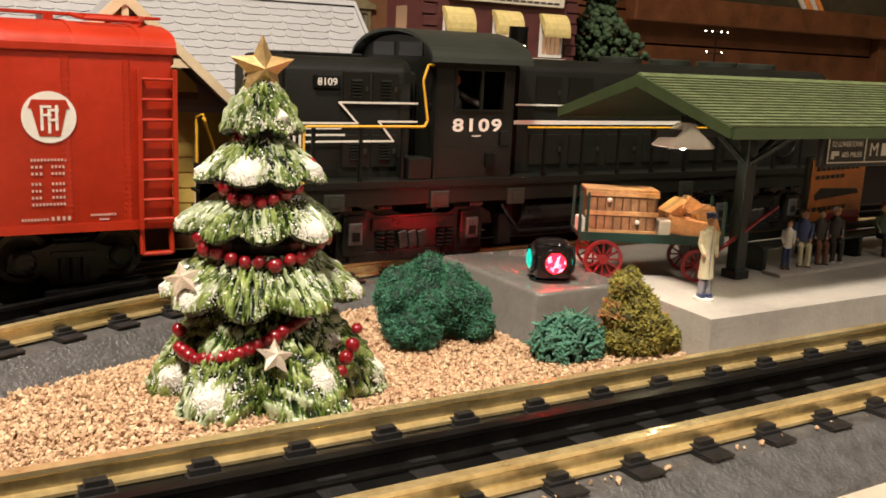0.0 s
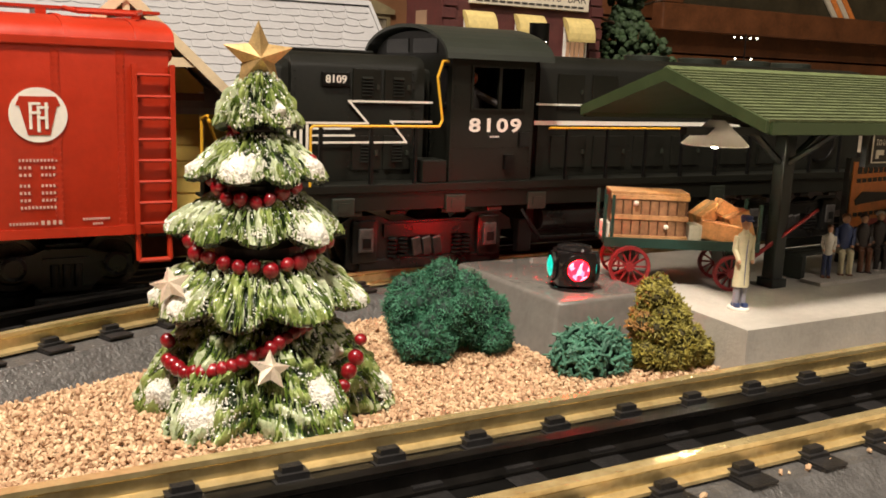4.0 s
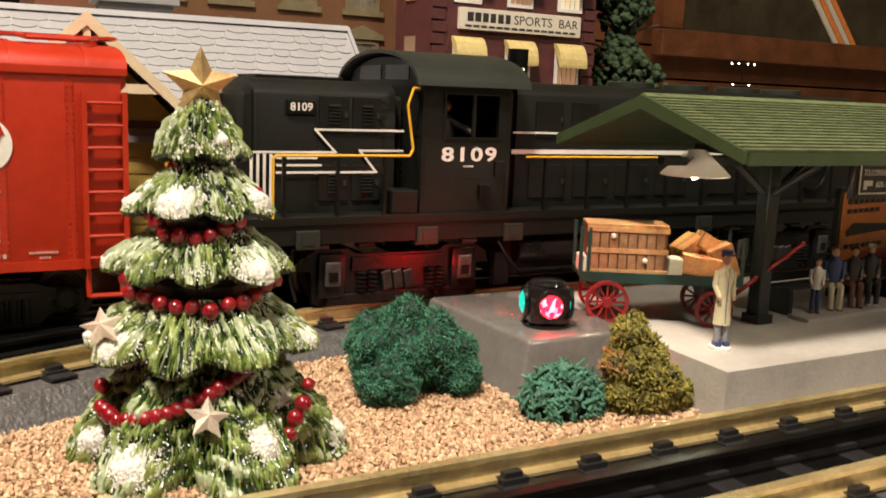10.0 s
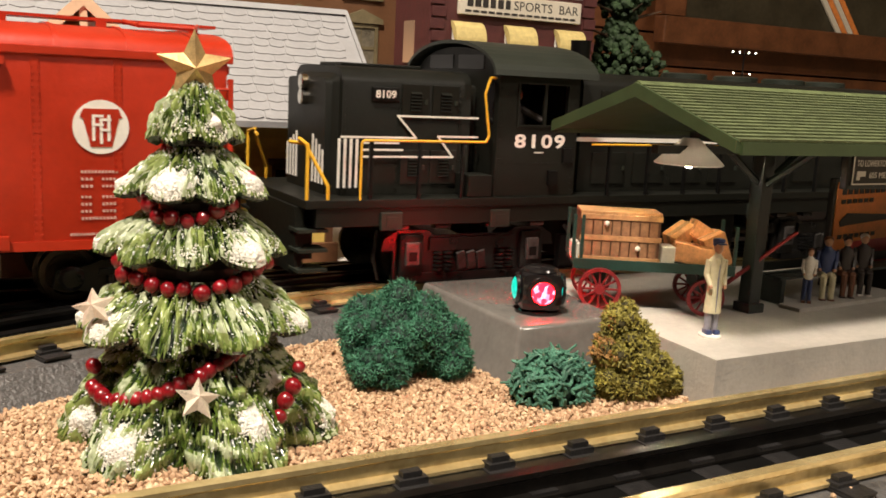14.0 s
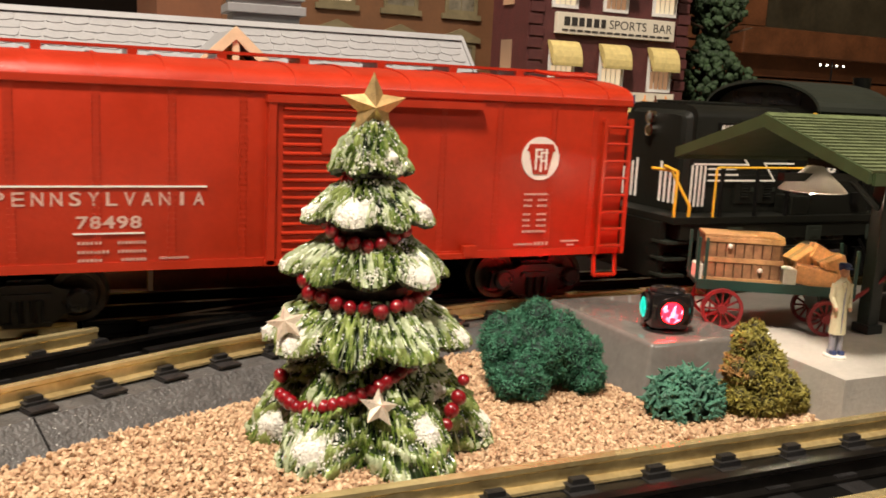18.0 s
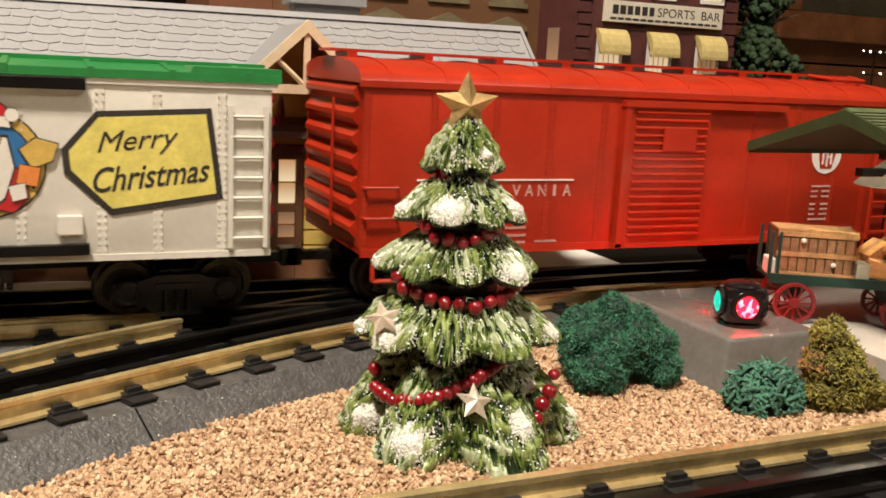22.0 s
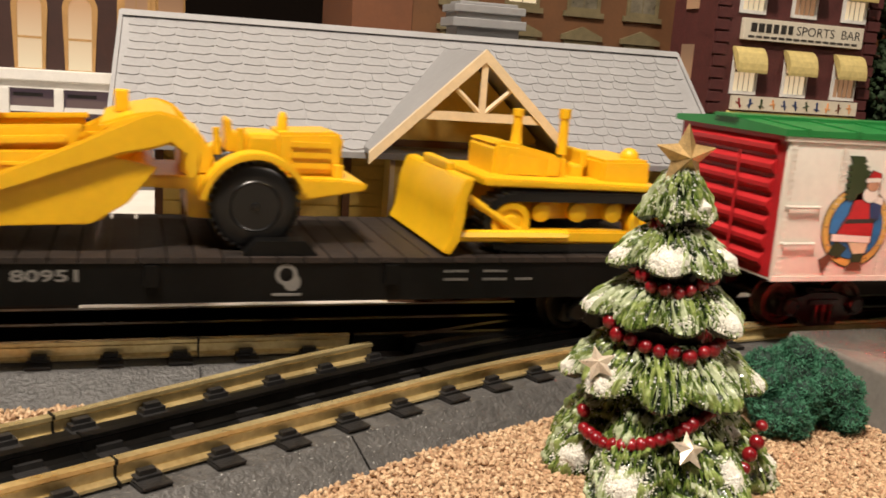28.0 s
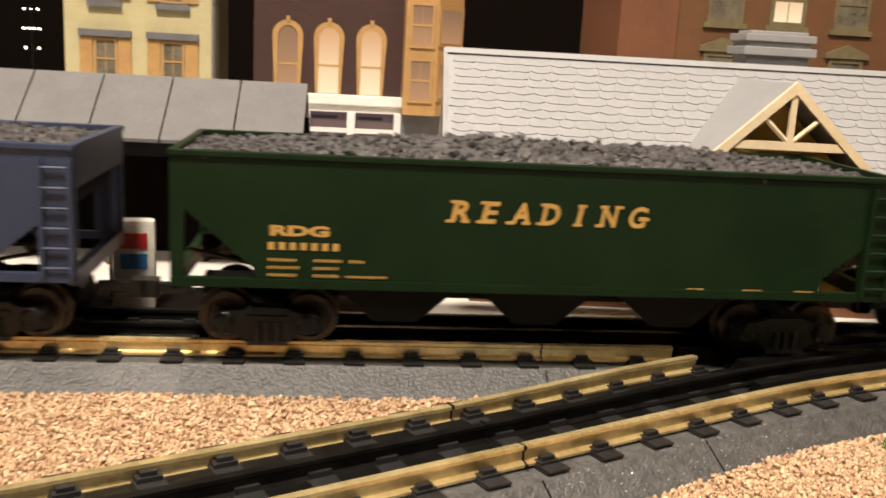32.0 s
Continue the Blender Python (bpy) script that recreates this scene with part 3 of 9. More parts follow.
for _ in range(260):
    d, o = SPARK.uniform(-30, 80), SPARK.uniform(-34, -25)
    cs.append((ex - 0.9026 * d + 0.4305 * -o * 1.0, ey - 0.4305 * d + 0.9026 * o, -1.7 if o > -27 else -2.5 + (o + 27.2) * 0.79))
    ss.append(SPARK.uniform(0.06, 0.2))
SPARKS = (cs, ss)
joint(rear, P(-134.8, YC, 0), [(a - 0.3, z - 0.2) for a, z in SLIT])
joint(rear, P(-134.8, YC, 0), shifted(RAILSLIT, -GAUGE))

# ---- gravel: a low mound of coarse tan stones ----
rng = np.random.default_rng(5)


def leg_distance(x, y):
    best = 1e9
    for a, b in zip(leg, leg[1:]):
        ax, ay, bx, by = *a, *b
        t = max(0.0, min(1.0, ((x - ax) * (bx - ax) + (y - ay) * (by - ay)) / ((bx - ax) ** 2 + (by - ay) ** 2)))
        best = min(best, math.hypot(x - ax - t * (bx - ax), y - ay - t * (by - ay)))
    return best


def gravel_height(x, y):
    h = -8.2 + 0.9 * math.sin(x * 0.045 + 1) * math.cos(y * 0.06)
    h += 1.6 * math.exp(-((x + 70) ** 2 + (y - 45) ** 2) / 2200.0)
    h += 2.0 * math.exp(-((y - 12) / 6.0) ** 2)
    return h


gb = nb()
grid = {}
for i in range(0, 101):
    for j in range(0, 31):
        x, y = -360 + i * 5.4, -20 + j * 5.0
        grid[i, j] = gb.verts.new((x, y, gravel_height(x, y) - 0.9))
for i in range(100):
    for j in range(30):
        gb.faces.new((grid[i, j], grid[i + 1, j], grid[i + 1, j + 1], grid[i, j + 1]))
gravel = thing("gravel_bed", P(0, 0, 0), "coarse tan crushed-stone gravel between the tracks", "gravel", kind="stuff")
part("gravel_base", gb, M_GRAVELBASE, gravel)


def pebble_material():
    m = bpy.data.materials.new("gravel_stone")
    m.use_nodes = True
    nt = m.node_tree
    b = nt.nodes["Principled BSDF"]
    b.inputs["Roughness"].default_value = 0.75
    g = nt.nodes.new("ShaderNodeNewGeometry")
    r = nt.nodes.new("ShaderNodeValToRGB")
    els = r.color_ramp.elements
    els[0].color, els[1].color = (0.36, 0.215, 0.12, 1), (0.68, 0.51, 0.33, 1)
    e = els.new(0.35)
    e.color = (0.47, 0.30, 0.175, 1)
    e = els.new(0.75)
    e.color = (0.56, 0.39, 0.235, 1)
    nt.links.new(g.outputs["Random Per Island"], r.inputs["Fac"])
    nt.links.new(r.outputs["Color"], b.inputs["Base Color"])
    return m


def pebbles(points, name, parent, seed):
    rg = np.random.default_rng(seed)
    bm = nb()
    bmesh.ops.create_icosphere(bm, subdivisions=1, radius=1.0)
    base = np.array([v.co[:] for v in bm.verts])
    tri = np.array([[v.index for v in f.verts] for f in bm.faces])
    bm.free()
    shapes = [base * (1 + 0.28 * rg.standard_normal((len(base), 1))) for _ in range(14)]
    V, F = [], []
    off = 0
    for (x, y, z, s) in points:
        q = Euler(rg.uniform(0, 6.28, 3)).to_matrix()
        sc = np.array([s * rg.uniform(0.8, 1.35), s * rg.uniform(0.75, 1.1), s * rg.uniform(0.6, 0.95)])
        co = (shapes[rg.integers(14)] * sc) @ np.array(q).T + np.array((x, y, z))
        V.append(co)
        F.append(tri + off)
        off += len(base)
    me = bpy.data.meshes.new(name)
    me.from_pydata((np.concatenate(V) * K).tolist(), [], np.concatenate(F).tolist())
    me.materials.append(pebble_material())
    ob = new(name, me)
    ob.parent = parent
    return ob


pts = []
while len(pts) < 42000:
    x = rng.uniform(-350, 165)
    y = rng.uniform(4, 126)
    if x < -60 and y > 60 + (x + 60) * 0.0 and rng.random() < 0.25:
        continue
    dist = leg_distance(x, y)
    if dist < 34.8 or (x > 101 and y > 21) or (62 < x < 103 and y > 58) or y > 158 - 35.8 or y < 6.0:
        continue
    pts.append((x, y, gravel_height(x, y) + rng.uniform(-0.5, 0.35), rng.uniform(0.40, 0.78)))
for _ in range(900):
    x = rng.uniform(-60, 260)
    y = rng.choice([rng.uniform(6, 21.5), rng.uniform(13, 21)])
    pts.append((x, y, gravel_height(x, y) + rng.uniform(-0.3, 0.8), rng.uniform(0.6, 1.0)))
pebbles(pts, "stones", gravel, 3)
loose = []
for _ in range(70):
    x = rng.uniform(-60, 200)
    y = rng.choice([rng.uniform(-38.5, -36), rng.uniform(-62, -51.0)])
    z = -1.3 if y > -41 else -9.6
    loose.append((x, y, z + 0.35, rng.uniform(0.35, 0.8)))
pebbles(loose, "stray_stones", gravel, 8)

# ---- platform ----
plat = thing("station_platform", P(0, 0, 0), "pale grey model station platform slab", "platform")
part("slab", prism(nb(), [(99.5, 22), (420, 22), (420, 119), (106, 119)], -10, 6.0, "z"), M_PLAT, plat, smooth=False)
ramp = nb()
prism(ramp, [(59, 57), (99.3, 57), (105.7, 119), (59, 119)], -10, 8.1, "z")
for v in ramp.verts:
    if v.co.z > 0 and v.co.x < 70:
        v.co.x += 5
    if v.co.z > 0 and v.co.y < 60:
        v.co.y += 3.5
bmesh.ops.bevel(ramp, geom=[e for e in ramp.edges if any(v.co.z > 0 for v in e.verts)], offset=1.3, segments=3, profile=0.5, affect="EDGES")
part("end_block", ramp, M_BLOCK, plat, "glossy darker grey end block", smooth=True)

# ---- four-way signal lantern on the end block ----
lan = thing("signal_lantern", P(78.8, 74.0, 8.1, 0, 0, -24) @ Matrix.Diagonal((0.84, 0.84, 0.84, 1)), "glossy black signal lantern with glowing red and green lenses", "signal")
lb = nb()
box(lb, -7.6, 7.6, -7.6, 7.6, 1.0, 15.0, bev=3.6)
part("housing", lb, M_SIGNAL, lan, smooth=True)
part("base", lathe(nb(), [(8.3, 0), (8.3, 0.9), (7.4, 1.4)], 24), M_SIGNAL, lan, smooth=True)
part("cap", lathe(nb(), [(6.6, 14.8), (6.2, 15.6), (4.6, 16.2), (1.0, 16.5)], 24), M_SIGNAL, lan, "domed black cap", smooth=True)
for k, (mat_, nm) in enumerate(((M_LENSRED, "red"), (M_LENSGRN, "green"), (M_LENSBACK, "red"), (M_LENSGRN, "green"))):
    turn = P(0, 0, 8.2, 0, 0, (0, -90, 180, 90)[k])
    lens = lathe(nb(), [(4.7, 0), (4.5, 0.6), (3.8, 1.3), (2.6, 1.9), (1.0, 2.2)], 24, m=mm(0, -7.4, 0, 90, 0, 0))
    part("lens", lens, mat_, lan, f"glowing faceted {nm} lens", at=turn, smooth=True)
    rim = lathe(nb(), [(4.7, 0), (5.7, 0), (5.6, 1.1), (4.75, 1.1)], 24, m=mm(0, -7.5, 0, 90, 0, 0))
    part("lens_rim", rim, M_SIGNAL, lan, at=turn, smooth=True)

# ---- platform shelter ----
sh = thing("platform_shelter", P(0, 0, 0), "green shingled platform shelter on dark posts", "shelter")
RID, EAV, YR, YF, YB = 75.6, 62.6, 61.0, 21.6, 100.4
SX0, SX1 = 99.5, 430.0
part("roof_underside", prism(nb(), [(YF + 1, EAV - 2.0), (YR, RID - 2.6), (YB - 1, EAV - 2.0), (YB - 1, EAV - 0.8), (YR, RID - 1.2), (YF + 1, EAV - 0.8)], SX0 + 1, SX1, "x"), M_TRIMGRN, sh)
for a, b in ((YF, YR), (YB, YR)):
    brd = nb()
    za, zb = EAV, RID
    prism(brd, [(a, za - 3.0), (b, zb - 3.6), (b, zb + 0.3), (a, za + 0.3)], SX0 - 1.6, SX0 + 0.4, "x")
    part("barge_board", brd, M_TRIMGRN, sh)
part("fascia", box(nb(), SX0, SX1, YF - 0.9, YF + 0.6, EAV - 3.4, EAV - 0.2), M_TRIMGRN, sh)
part("fascia", box(nb(), SX0, SX1, YB - 0.6, YB + 0.9, EAV - 3.4, EAV - 0.2), M_TRIMGRN, sh)
part("ridge_cap", prism(nb(), [(YR - 2.2, RID - 0.2), (YR, RID + 0.9), (YR + 2.2, RID - 0.2), (YR, RID - 0.6)], SX0 - 1, SX1, "x"), M_ROOFGRN, sh)
for px in (151.0, 262.0, 372.0):
    pst = nb()
    box(pst, px - 2.4, px + 2.4, 57.6, 62.4, 6.0, 58.5, bev=0.4)
    box(pst, px - 3.4, px + 3.4, 56.6, 63.4, 6.0, 9.0, bev=0.3)
    part("post", pst, M_POST, sh)
    part("cross_beam", box(nb(), px - 1.6, px + 1.6, 30, 92, 58.2, 60.8), M_POST, sh)
    for dx, dy in ((18, 0), (-18, 0), (0, -20), (0, 20)):
        br = nb()
        p0, p1 = Vector((px, 60, 46)), Vector((px + dx, 60 + dy, 59))
        rod(br, p0, p1, 1.1, n=6)
        part("brace", br, M_POST, sh)
part("beam", box(nb(), 106, 425, 58.6, 61.4, 56.2, 58.6), M_POST, sh)
# hanging lamp under the gable
lamp = thing("platform_lamp", P(121.0, 61.5, 52.9) @ Matrix.Diagonal((0.9, 0.9, 0.9, 1)), "white conical lamp with lit bulb under the shelter gable", "lamp")
part("shade", lathe(nb(), [(11.2, 0), (11.4, 0.35), (9.6, 2.2), (5.6, 5.8), (3.4, 8.0), (2.6, 8.6), (2.4, 8.2), (5.0, 5.2), (10.6, 0.4)], 28), M_SHADE, lamp, smooth=True)
part("bulb", ball(nb(), (0, 0, 0.7), 1.9, sub=2), M_BULB, lamp, "small glowing bulb", smooth=True)
# hanging destination board
brd = thing("destination_board", P(-1.8, 0, 1.6), "black destination board with white lettering under the shelter eave", "sign")
part("board", box(nb(), 165.0, 258, 39.0, 41.4, 46.0, 58.2, bev=0.3), M_POST, brd)
part("panel", box(nb(), 166.2, 257, 38.6, 38.98, 47.2, 57.0), M_INK, brd)
bd = nb()
for x0, x1, z0, z1 in ((166.6, 256.6, 56.3, 56.7), (166.6, 256.6, 47.5, 47.9), (166.6, 167.0, 47.9, 56.3), (186.4, 186.8, 47.9, 56.3), (256.2, 256.6, 47.9, 56.3)):
    box(bd, x0, x1, 38.3, 38.55, z0, z1)
part("border", bd, M_WHITE, brd)
lettering("TO LOWERTOWN", 1.9, M_WHITE, brd, P(176.6, 38.5, 54.0), width=16.5)
lettering("605 MILES", 1.8, M_WHITE, brd, P(179.6, 38.5, 50.4), width=10.5)
part("pointing_mark", box(box(nb(), 168.6, 172.4, 38.3, 38.55, 50.0, 51.6), 168.6, 170.0, 38.32, 38.57, 48.9, 50.0), M_WHITE, brd)
lettering("M", 4.6, M_WHITE, brd, P(191.5, 38.5, 52.0))
part("lettering_bar", box(nb(), 195.5, 252, 38.3, 38.55, 49.8, 54.2), M_WHITE, brd)
part("hanger", rod(rod(nb(), (176, 40, 58.1), (176, 40, 60.0), 0.4, n=6), (240, 40, 58.1), (240, 40, 60.0), 0.4, n=6), M_POST, brd)
# poster wall and bench
pw = thing("poster_panel", P(212, 80, 6, 0, 0, 9), "orange advertising poster on a dark panel under the shelter", "poster")
part("panel", box(nb(), -1.4, 45.4, 0, 2.4, 0, 40, bev=0.3), M_POST, pw)
part("poster", box(nb(), 0, 44, -0.5, -0.05, 5, 38.6), M_POSTER, pw, "orange paper poster")
wr = nb()
for z, w in ((34.0, 36), (30.6, 26), (17.5, 30)):
    for i in range(int(w / 4)):
        box(wr, 3 + i * 4.0, 5.9 + i * 4.0, -0.8, -0.52, z, z + (2.6 if z > 33 else 1.6))
prism(wr, [(3, 24), (8, 27.0), (38, 25.4), (40, 23.4), (8, 22.4), (4, 22.0)], -0.8, -0.52, "y")
part("poster_print", wr, M_INK, pw)
part("poster_block", box(nb(), 12, 42, -0.75, -0.52, 6.5, 16.0), M_REDDK, pw, "red printed block")
bench = thing("platform_bench", P(168, 62, 6.0, 0, 0, 4), "long dark wooden platform bench", "bench")
for k in range(3):
    part("seat_slat", box(nb(), 0, 130, 1.0 + k * 3.1, 3.8 + k * 3.1, 8.2, 9.2, bev=0.2), M_POST, bench)
part("backrest", box(nb(), 0, 130, 10.4, 11.6, 9.4, 12.5, bev=0.3), M_POST, bench)
for bx in (2, 64, 126):
    part("leg", box(nb(), bx - 1, bx + 1, 1, 11, 0, 8.2), M_POST, bench)
part("footboard", box(nb(), -2, 132, -9, -1, 0, 1.2), M_PLAT, bench)


def figurine(name, at, label, h, coat, legs, hair, seated=False, base=None, skirt=False, slim=1.0, wave=False):
    """A small painted figure, one mesh. h: height in millimetres."""
    bm = nb()
    s = h / 30.0
    hip = 12.5 * s if not seated else 8.6
    if base:
        lathe(bm, [(3.6 * s, 0), (3.6 * s, 0.7), (3.1 * s, 1.0)], 16, mi=4)
    b0 = 0.9 if base else 0.0
    for side in (-1, 1):
        if seated:
            rod(bm, (side * 1.5 * s, -4.5 * s, hip), (side * 1.4 * s, 0, hip), 1.25 * s, 1.5 * s, 8, 1)
            rod(bm, (side * 1.5 * s, -4.6 * s, b0), (side * 1.5 * s, -4.5 * s, hip), 0.95 * s, 1.2 * s, 8, 1)
            box(bm, side * 1.5 * s - 0.8, side * 1.5 * s + 0.8, -6.6 * s, -4.0 * s, b0, b0 + 1.2 * s, mi=2)
        else:
            rod(bm, (side * 1.35 * s, 0, b0), (side * 1.1 * s, 0, hip), 1.0 * s, 1.35 * s, 8, 1)
            box(bm, side * 1.4 * s - 0.85 * s, side * 1.4 * s + 0.85 * s, -2.0 * s, 1.0 * s, b0, b0 + 1.3 * s, mi=2)
    low = hip - (5.5 * s if skirt else 0.5 * s)
    lathe(bm, [(2.9 * s if skirt else 2.3 * s, low), (2.45 * s, hip + 1.5 * s), (2.2 * s, hip + 4.5 * s), (2.8 * s, hip + 8.2 * s), (2.5 * s, hip + 9.6 * s), (1.2 * s, hip + 10.7 * s), (0.9 * s, hip + 11.6 * s)], 16, 0, squash=0.68)
    for side in (-1, 1):
        sx = side * 2.75 * s
        if wave and side > 0:
            rod(bm, (sx, 0, hip + 9.3 * s), (6.6 * s, -0.4 * s, hip + 11.2 * s), 0.95 * s, 0.85 * s, 8, 0)
            rod(bm, (6.5 * s, -0.4 * s, hip + 11.1 * s), (8.4 * s, -0.8 * s, hip + 14.6 * s), 0.85 * s, 0.7 * s, 8, 0)
            ball(bm, (8.7 * s, -0.8 * s, hip + 15.5 * s), 0.8 * s, 3, 1)
            continue
        rod(bm, (sx, 0, hip + 9.3 * s), (side * 3.15 * s, 0.3 * s, hip + 5.2 * s), 0.95 * s, 0.85 * s, 8, 0)
        rod(bm, (side * 3.15 * s, 0.3 * s, hip + 5.3 * s), (side * 2.5 * s, -1.5 * s, hip + 2.4 * s), 0.85 * s, 0.7 * s, 8, 0)
        ball(bm, (side * 2.45 * s, -1.7 * s, hip + 2.1 * s), 0.75 * s, 3, 1)
    if skirt:
        box(bm, -0.12 * s, 0.12 * s, -2.05 * s, -1.5 * s, low + 0.5 * s, hip + 8.5 * s, mi=1)
        for side in (-1, 1):
            prism(bm, [(side * 0.15 * s, hip + 10.4 * s), (side * 1.5 * s, hip + 9.8 * s), (side * 0.25 * s, hip + 7.2 * s)], -2.15 * s, -1.5 * s, "y", mi=0)
    ball(bm, (0, -0.1 * s, hip + 13.0 * s), 1.7 * s, 3, 2, (0.86, 0.95, 1.2))
    ball(bm, (0, -1.75 * s, hip + 12.8 * s), 0.35 * s, 3, 1)
    ball(bm, (0, 0.35 * s, hip + 13.9 * s), 1.8 * s, 2, 2, (0.95, 0.95, 0.8))
    if wave:
        lathe(bm, [(2.7 * s, hip + 14.0 * s), (2.7 * s, hip + 14.3 * s), (1.75 * s, hip + 14.4 * s), (1.6 * s, hip + 16.2 * s), (0.6 * s, hip + 16.5 * s)], 14, 2)
    if hair == "cap":
        lathe(bm, [(1.75 * s, hip + 14.0 * s), (2.0 * s, hip + 14.9 * s), (1.6 * s, hip + 15.3 * s)], 14, 2)
        box(bm, -1.2 * s, 1.2 * s, -2.7 * s, -1.2 * s, hip + 13.9 * s, hip + 14.3 * s, mi=2)
    for v in bm.verts:
        v.co.x *= slim
    me = mesh_from(bm, name, [coat, legs, {"cap": M_NAVY}.get(hair, hair), M_SKIN, base or coat], True)
    ob = new(name, me)
    ob.matrix_basis = at
    return tagged(ob, label, "figurine", "toy figures on the bench" if seated else "")


figurine("figurine", P(115.2, 40.5, 6.0, 0, 0, -18), "painted toy figure in long cream coat and blue cap", 30.5, M_COAT, M_TROUS, "cap", base=M_WHITECL, skirt=True, slim=0.86)
figurine("figurine", P(176.3, 59.0, 7.2, 0, 0, -40), "small toy figure in white shirt and blue shorts", 20.0, M_WHITECL, M_NAVY, M_BROWNCL)
figurine("figurine", P(189.5, 63.0, 6.6, 0, 0, -35), "seated toy figure in dark blue dress on the bench", 26.2, M_NAVY, M_COAT, M_BROWNCL, seated=True, slim=1.12)
figurine("figurine", P(200, 63.5, 6.6, 0, 0, -30), "seated toy figure in dark brown jacket on the bench", 25.0, M_DARKCL, M_BROWNCL, M_DARKCL, seated=True, slim=1.12)
figurine("figurine", P(209.5, 64, 6.6, 0, 0, -30), "seated toy figure in dark suit on the bench", 26.2, M_DARKCL, M_DARKCL, M_WHITECL, seated=True, slim=1.12)
figurine("figurine", P(240, 64.5, 6.6, 0, 0, -10), "seated toy figure in green coat on the bench", 26.2, M_TRIMGRN, M_DARKCL, M_BROWNCL, seated=True, slim=1.12)
figurine("figurine", P(251, 64.5, 6.6, 0, 0, -10), "seated toy figure in grey suit on the bench", 26.2, M_DARKCL, M_DARKCL, M_BROWNCL, seated=True, slim=1.12)

# ---- baggage wagon ----
wag = thing("baggage_wagon", P(122.0, 76.3, 6.0, 0, 0, -30.2), "green four-wheeled baggage wagon with red spoked wheels", "wagon")
part("bed", box(nb(), -25, 25, -8.5, 8.5, 13.6, 15.2, bev=0.3), M_WAGONGRN, wag)
part("side_rail", box(nb(), -25, 25, -9.2, -8.4, 12.8, 15.9), M_WAGONGRN, wag)
part("side_rail", box(nb(), -25, 25, 8.4, 9.2, 12.8, 15.9), M_WAGONGRN, wag)


def rim_mesh(r):
    bm = nb()
    n = 28
    rings = [[bm.verts.new((q * math.cos(2 * math.pi * i / n), y, q * math.sin(2 * math.pi * i / n))) for i in range(n)] for q, y in ((r, -0.8), (r, 0.8), (r - 1.1, 0.8), (r - 1.1, -0.8))]
    for k in range(4):
        for i in range(n):
            bm.faces.new((rings[k][i], rings[k][(i + 1) % n], rings[(k + 1) % 4][(i + 1) % n], rings[(k + 1) % 4][i]))
    bmesh.ops.recalc_face_normals(bm, faces=bm.faces)
    return mesh_from(bm, "wheel", M_WAGONRED)


HUB = mesh_from(rod(nb(), (0, -1.4, 0), (0, 1.4, 0), 1.5, n=10), "hub", M_WAGONRED)
for x, r in ((-16.3, 6.7), (16.5, 5.8)):
    rim_, spoke_ = rim_mesh(r), mesh_from(rod(nb(), (1.0, 0, 0), (r - 0.6, 0, 0), 0.38, n=5), "spoke", M_WAGONRED)
    for y in (-9.6, 9.6):
        wh = again("wheel", rim_, wag, P(x, y, r), "red spoked wheel")
        again("hub", HUB, wh, P())
        for i in range(12):
            again("spoke", spoke_, wh, P(0, 0, 0, 0, 30 * i, 0))
    part("axle", rod(rod(nb(), (x, -9.2, r), (x, 9.2, r), 0.7, n=8), (x, -7, r), (x - 3, -7, 13.6), 0.5, n=6), M_BLACKM, wag)
    part("bolster", box(nb(), x - 2, x + 2, -8, 8, r + 1, 13.6, bev=0.3), M_WAGONGRN, wag)
for x in (-25, -22.5):
    for y in (-8, 8):
        part("stake", box(nb(), x - 0.5, x + 0.5, y - 0.5, y + 0.5, 15.0, 29.5), M_WAGONGRN, wag)
for y in (-8, 8):
    part("stake", box(nb(), 24.2, 25.2, y - 0.5, y + 0.5, 15.0, 28), M_WAGONGRN, wag)
part("tongue", rod(nb(), (25, -1, 9), (45.5, -1, 26.5), 0.8, 0.6, 8), M_WAGONRED, wag, "raised red draw bar")
# crates and parcels on the wagon


def crate(at, lx, ly, lz, wood, label, bands=3, knobs=True):
    t = thing("wooden_crate", at, label, "crate")
    part("body", box(nb(), -lx / 2, lx / 2, -ly / 2, ly / 2, 0, lz, bev=0.25), M_STTRIM, t)
    part("lid", box(nb(), -lx / 2 - 0.2, lx / 2 + 0.2, -ly / 2 - 0.2, ly / 2 + 0.2, lz + 0.02, lz + 0.9, bev=0.2), M_WOODLT, t)
    n = int(lx / 3.0)
    for k in range(n):
        x = -lx / 2 + 0.8 + k * (lx - 1.6) / n
        for r in range(2):
            z0 = 1.6 + r * (lz - 2) / 2
            part("plank", box(nb(), x + 0.22, x + (lx - 1.6) / n - 0.22, -ly / 2 - 0.7, -ly / 2 - 0.02, z0, z0 + (lz - 2) / 2 - 1.6), wood, t)
    for k in range(bands):
        z = k * (lz - 1.6) / (bands - 1)
        part("batten", box(nb(), -lx / 2 - 0.3, lx / 2 + 0.3, -ly / 2 - 0.95, -ly / 2 - 0.03, z, z + 1.6, bev=0.15), M_WOODLT, t)
    if knobs:
        for kx, kz in ((-4.6, 12.0), (5.4, 4.6)):
            part("knob", ball(nb(), (kx, -ly / 2 - 1.2, kz), 0.9, sub=1), M_PAPER, t, "small white knob")
    return t


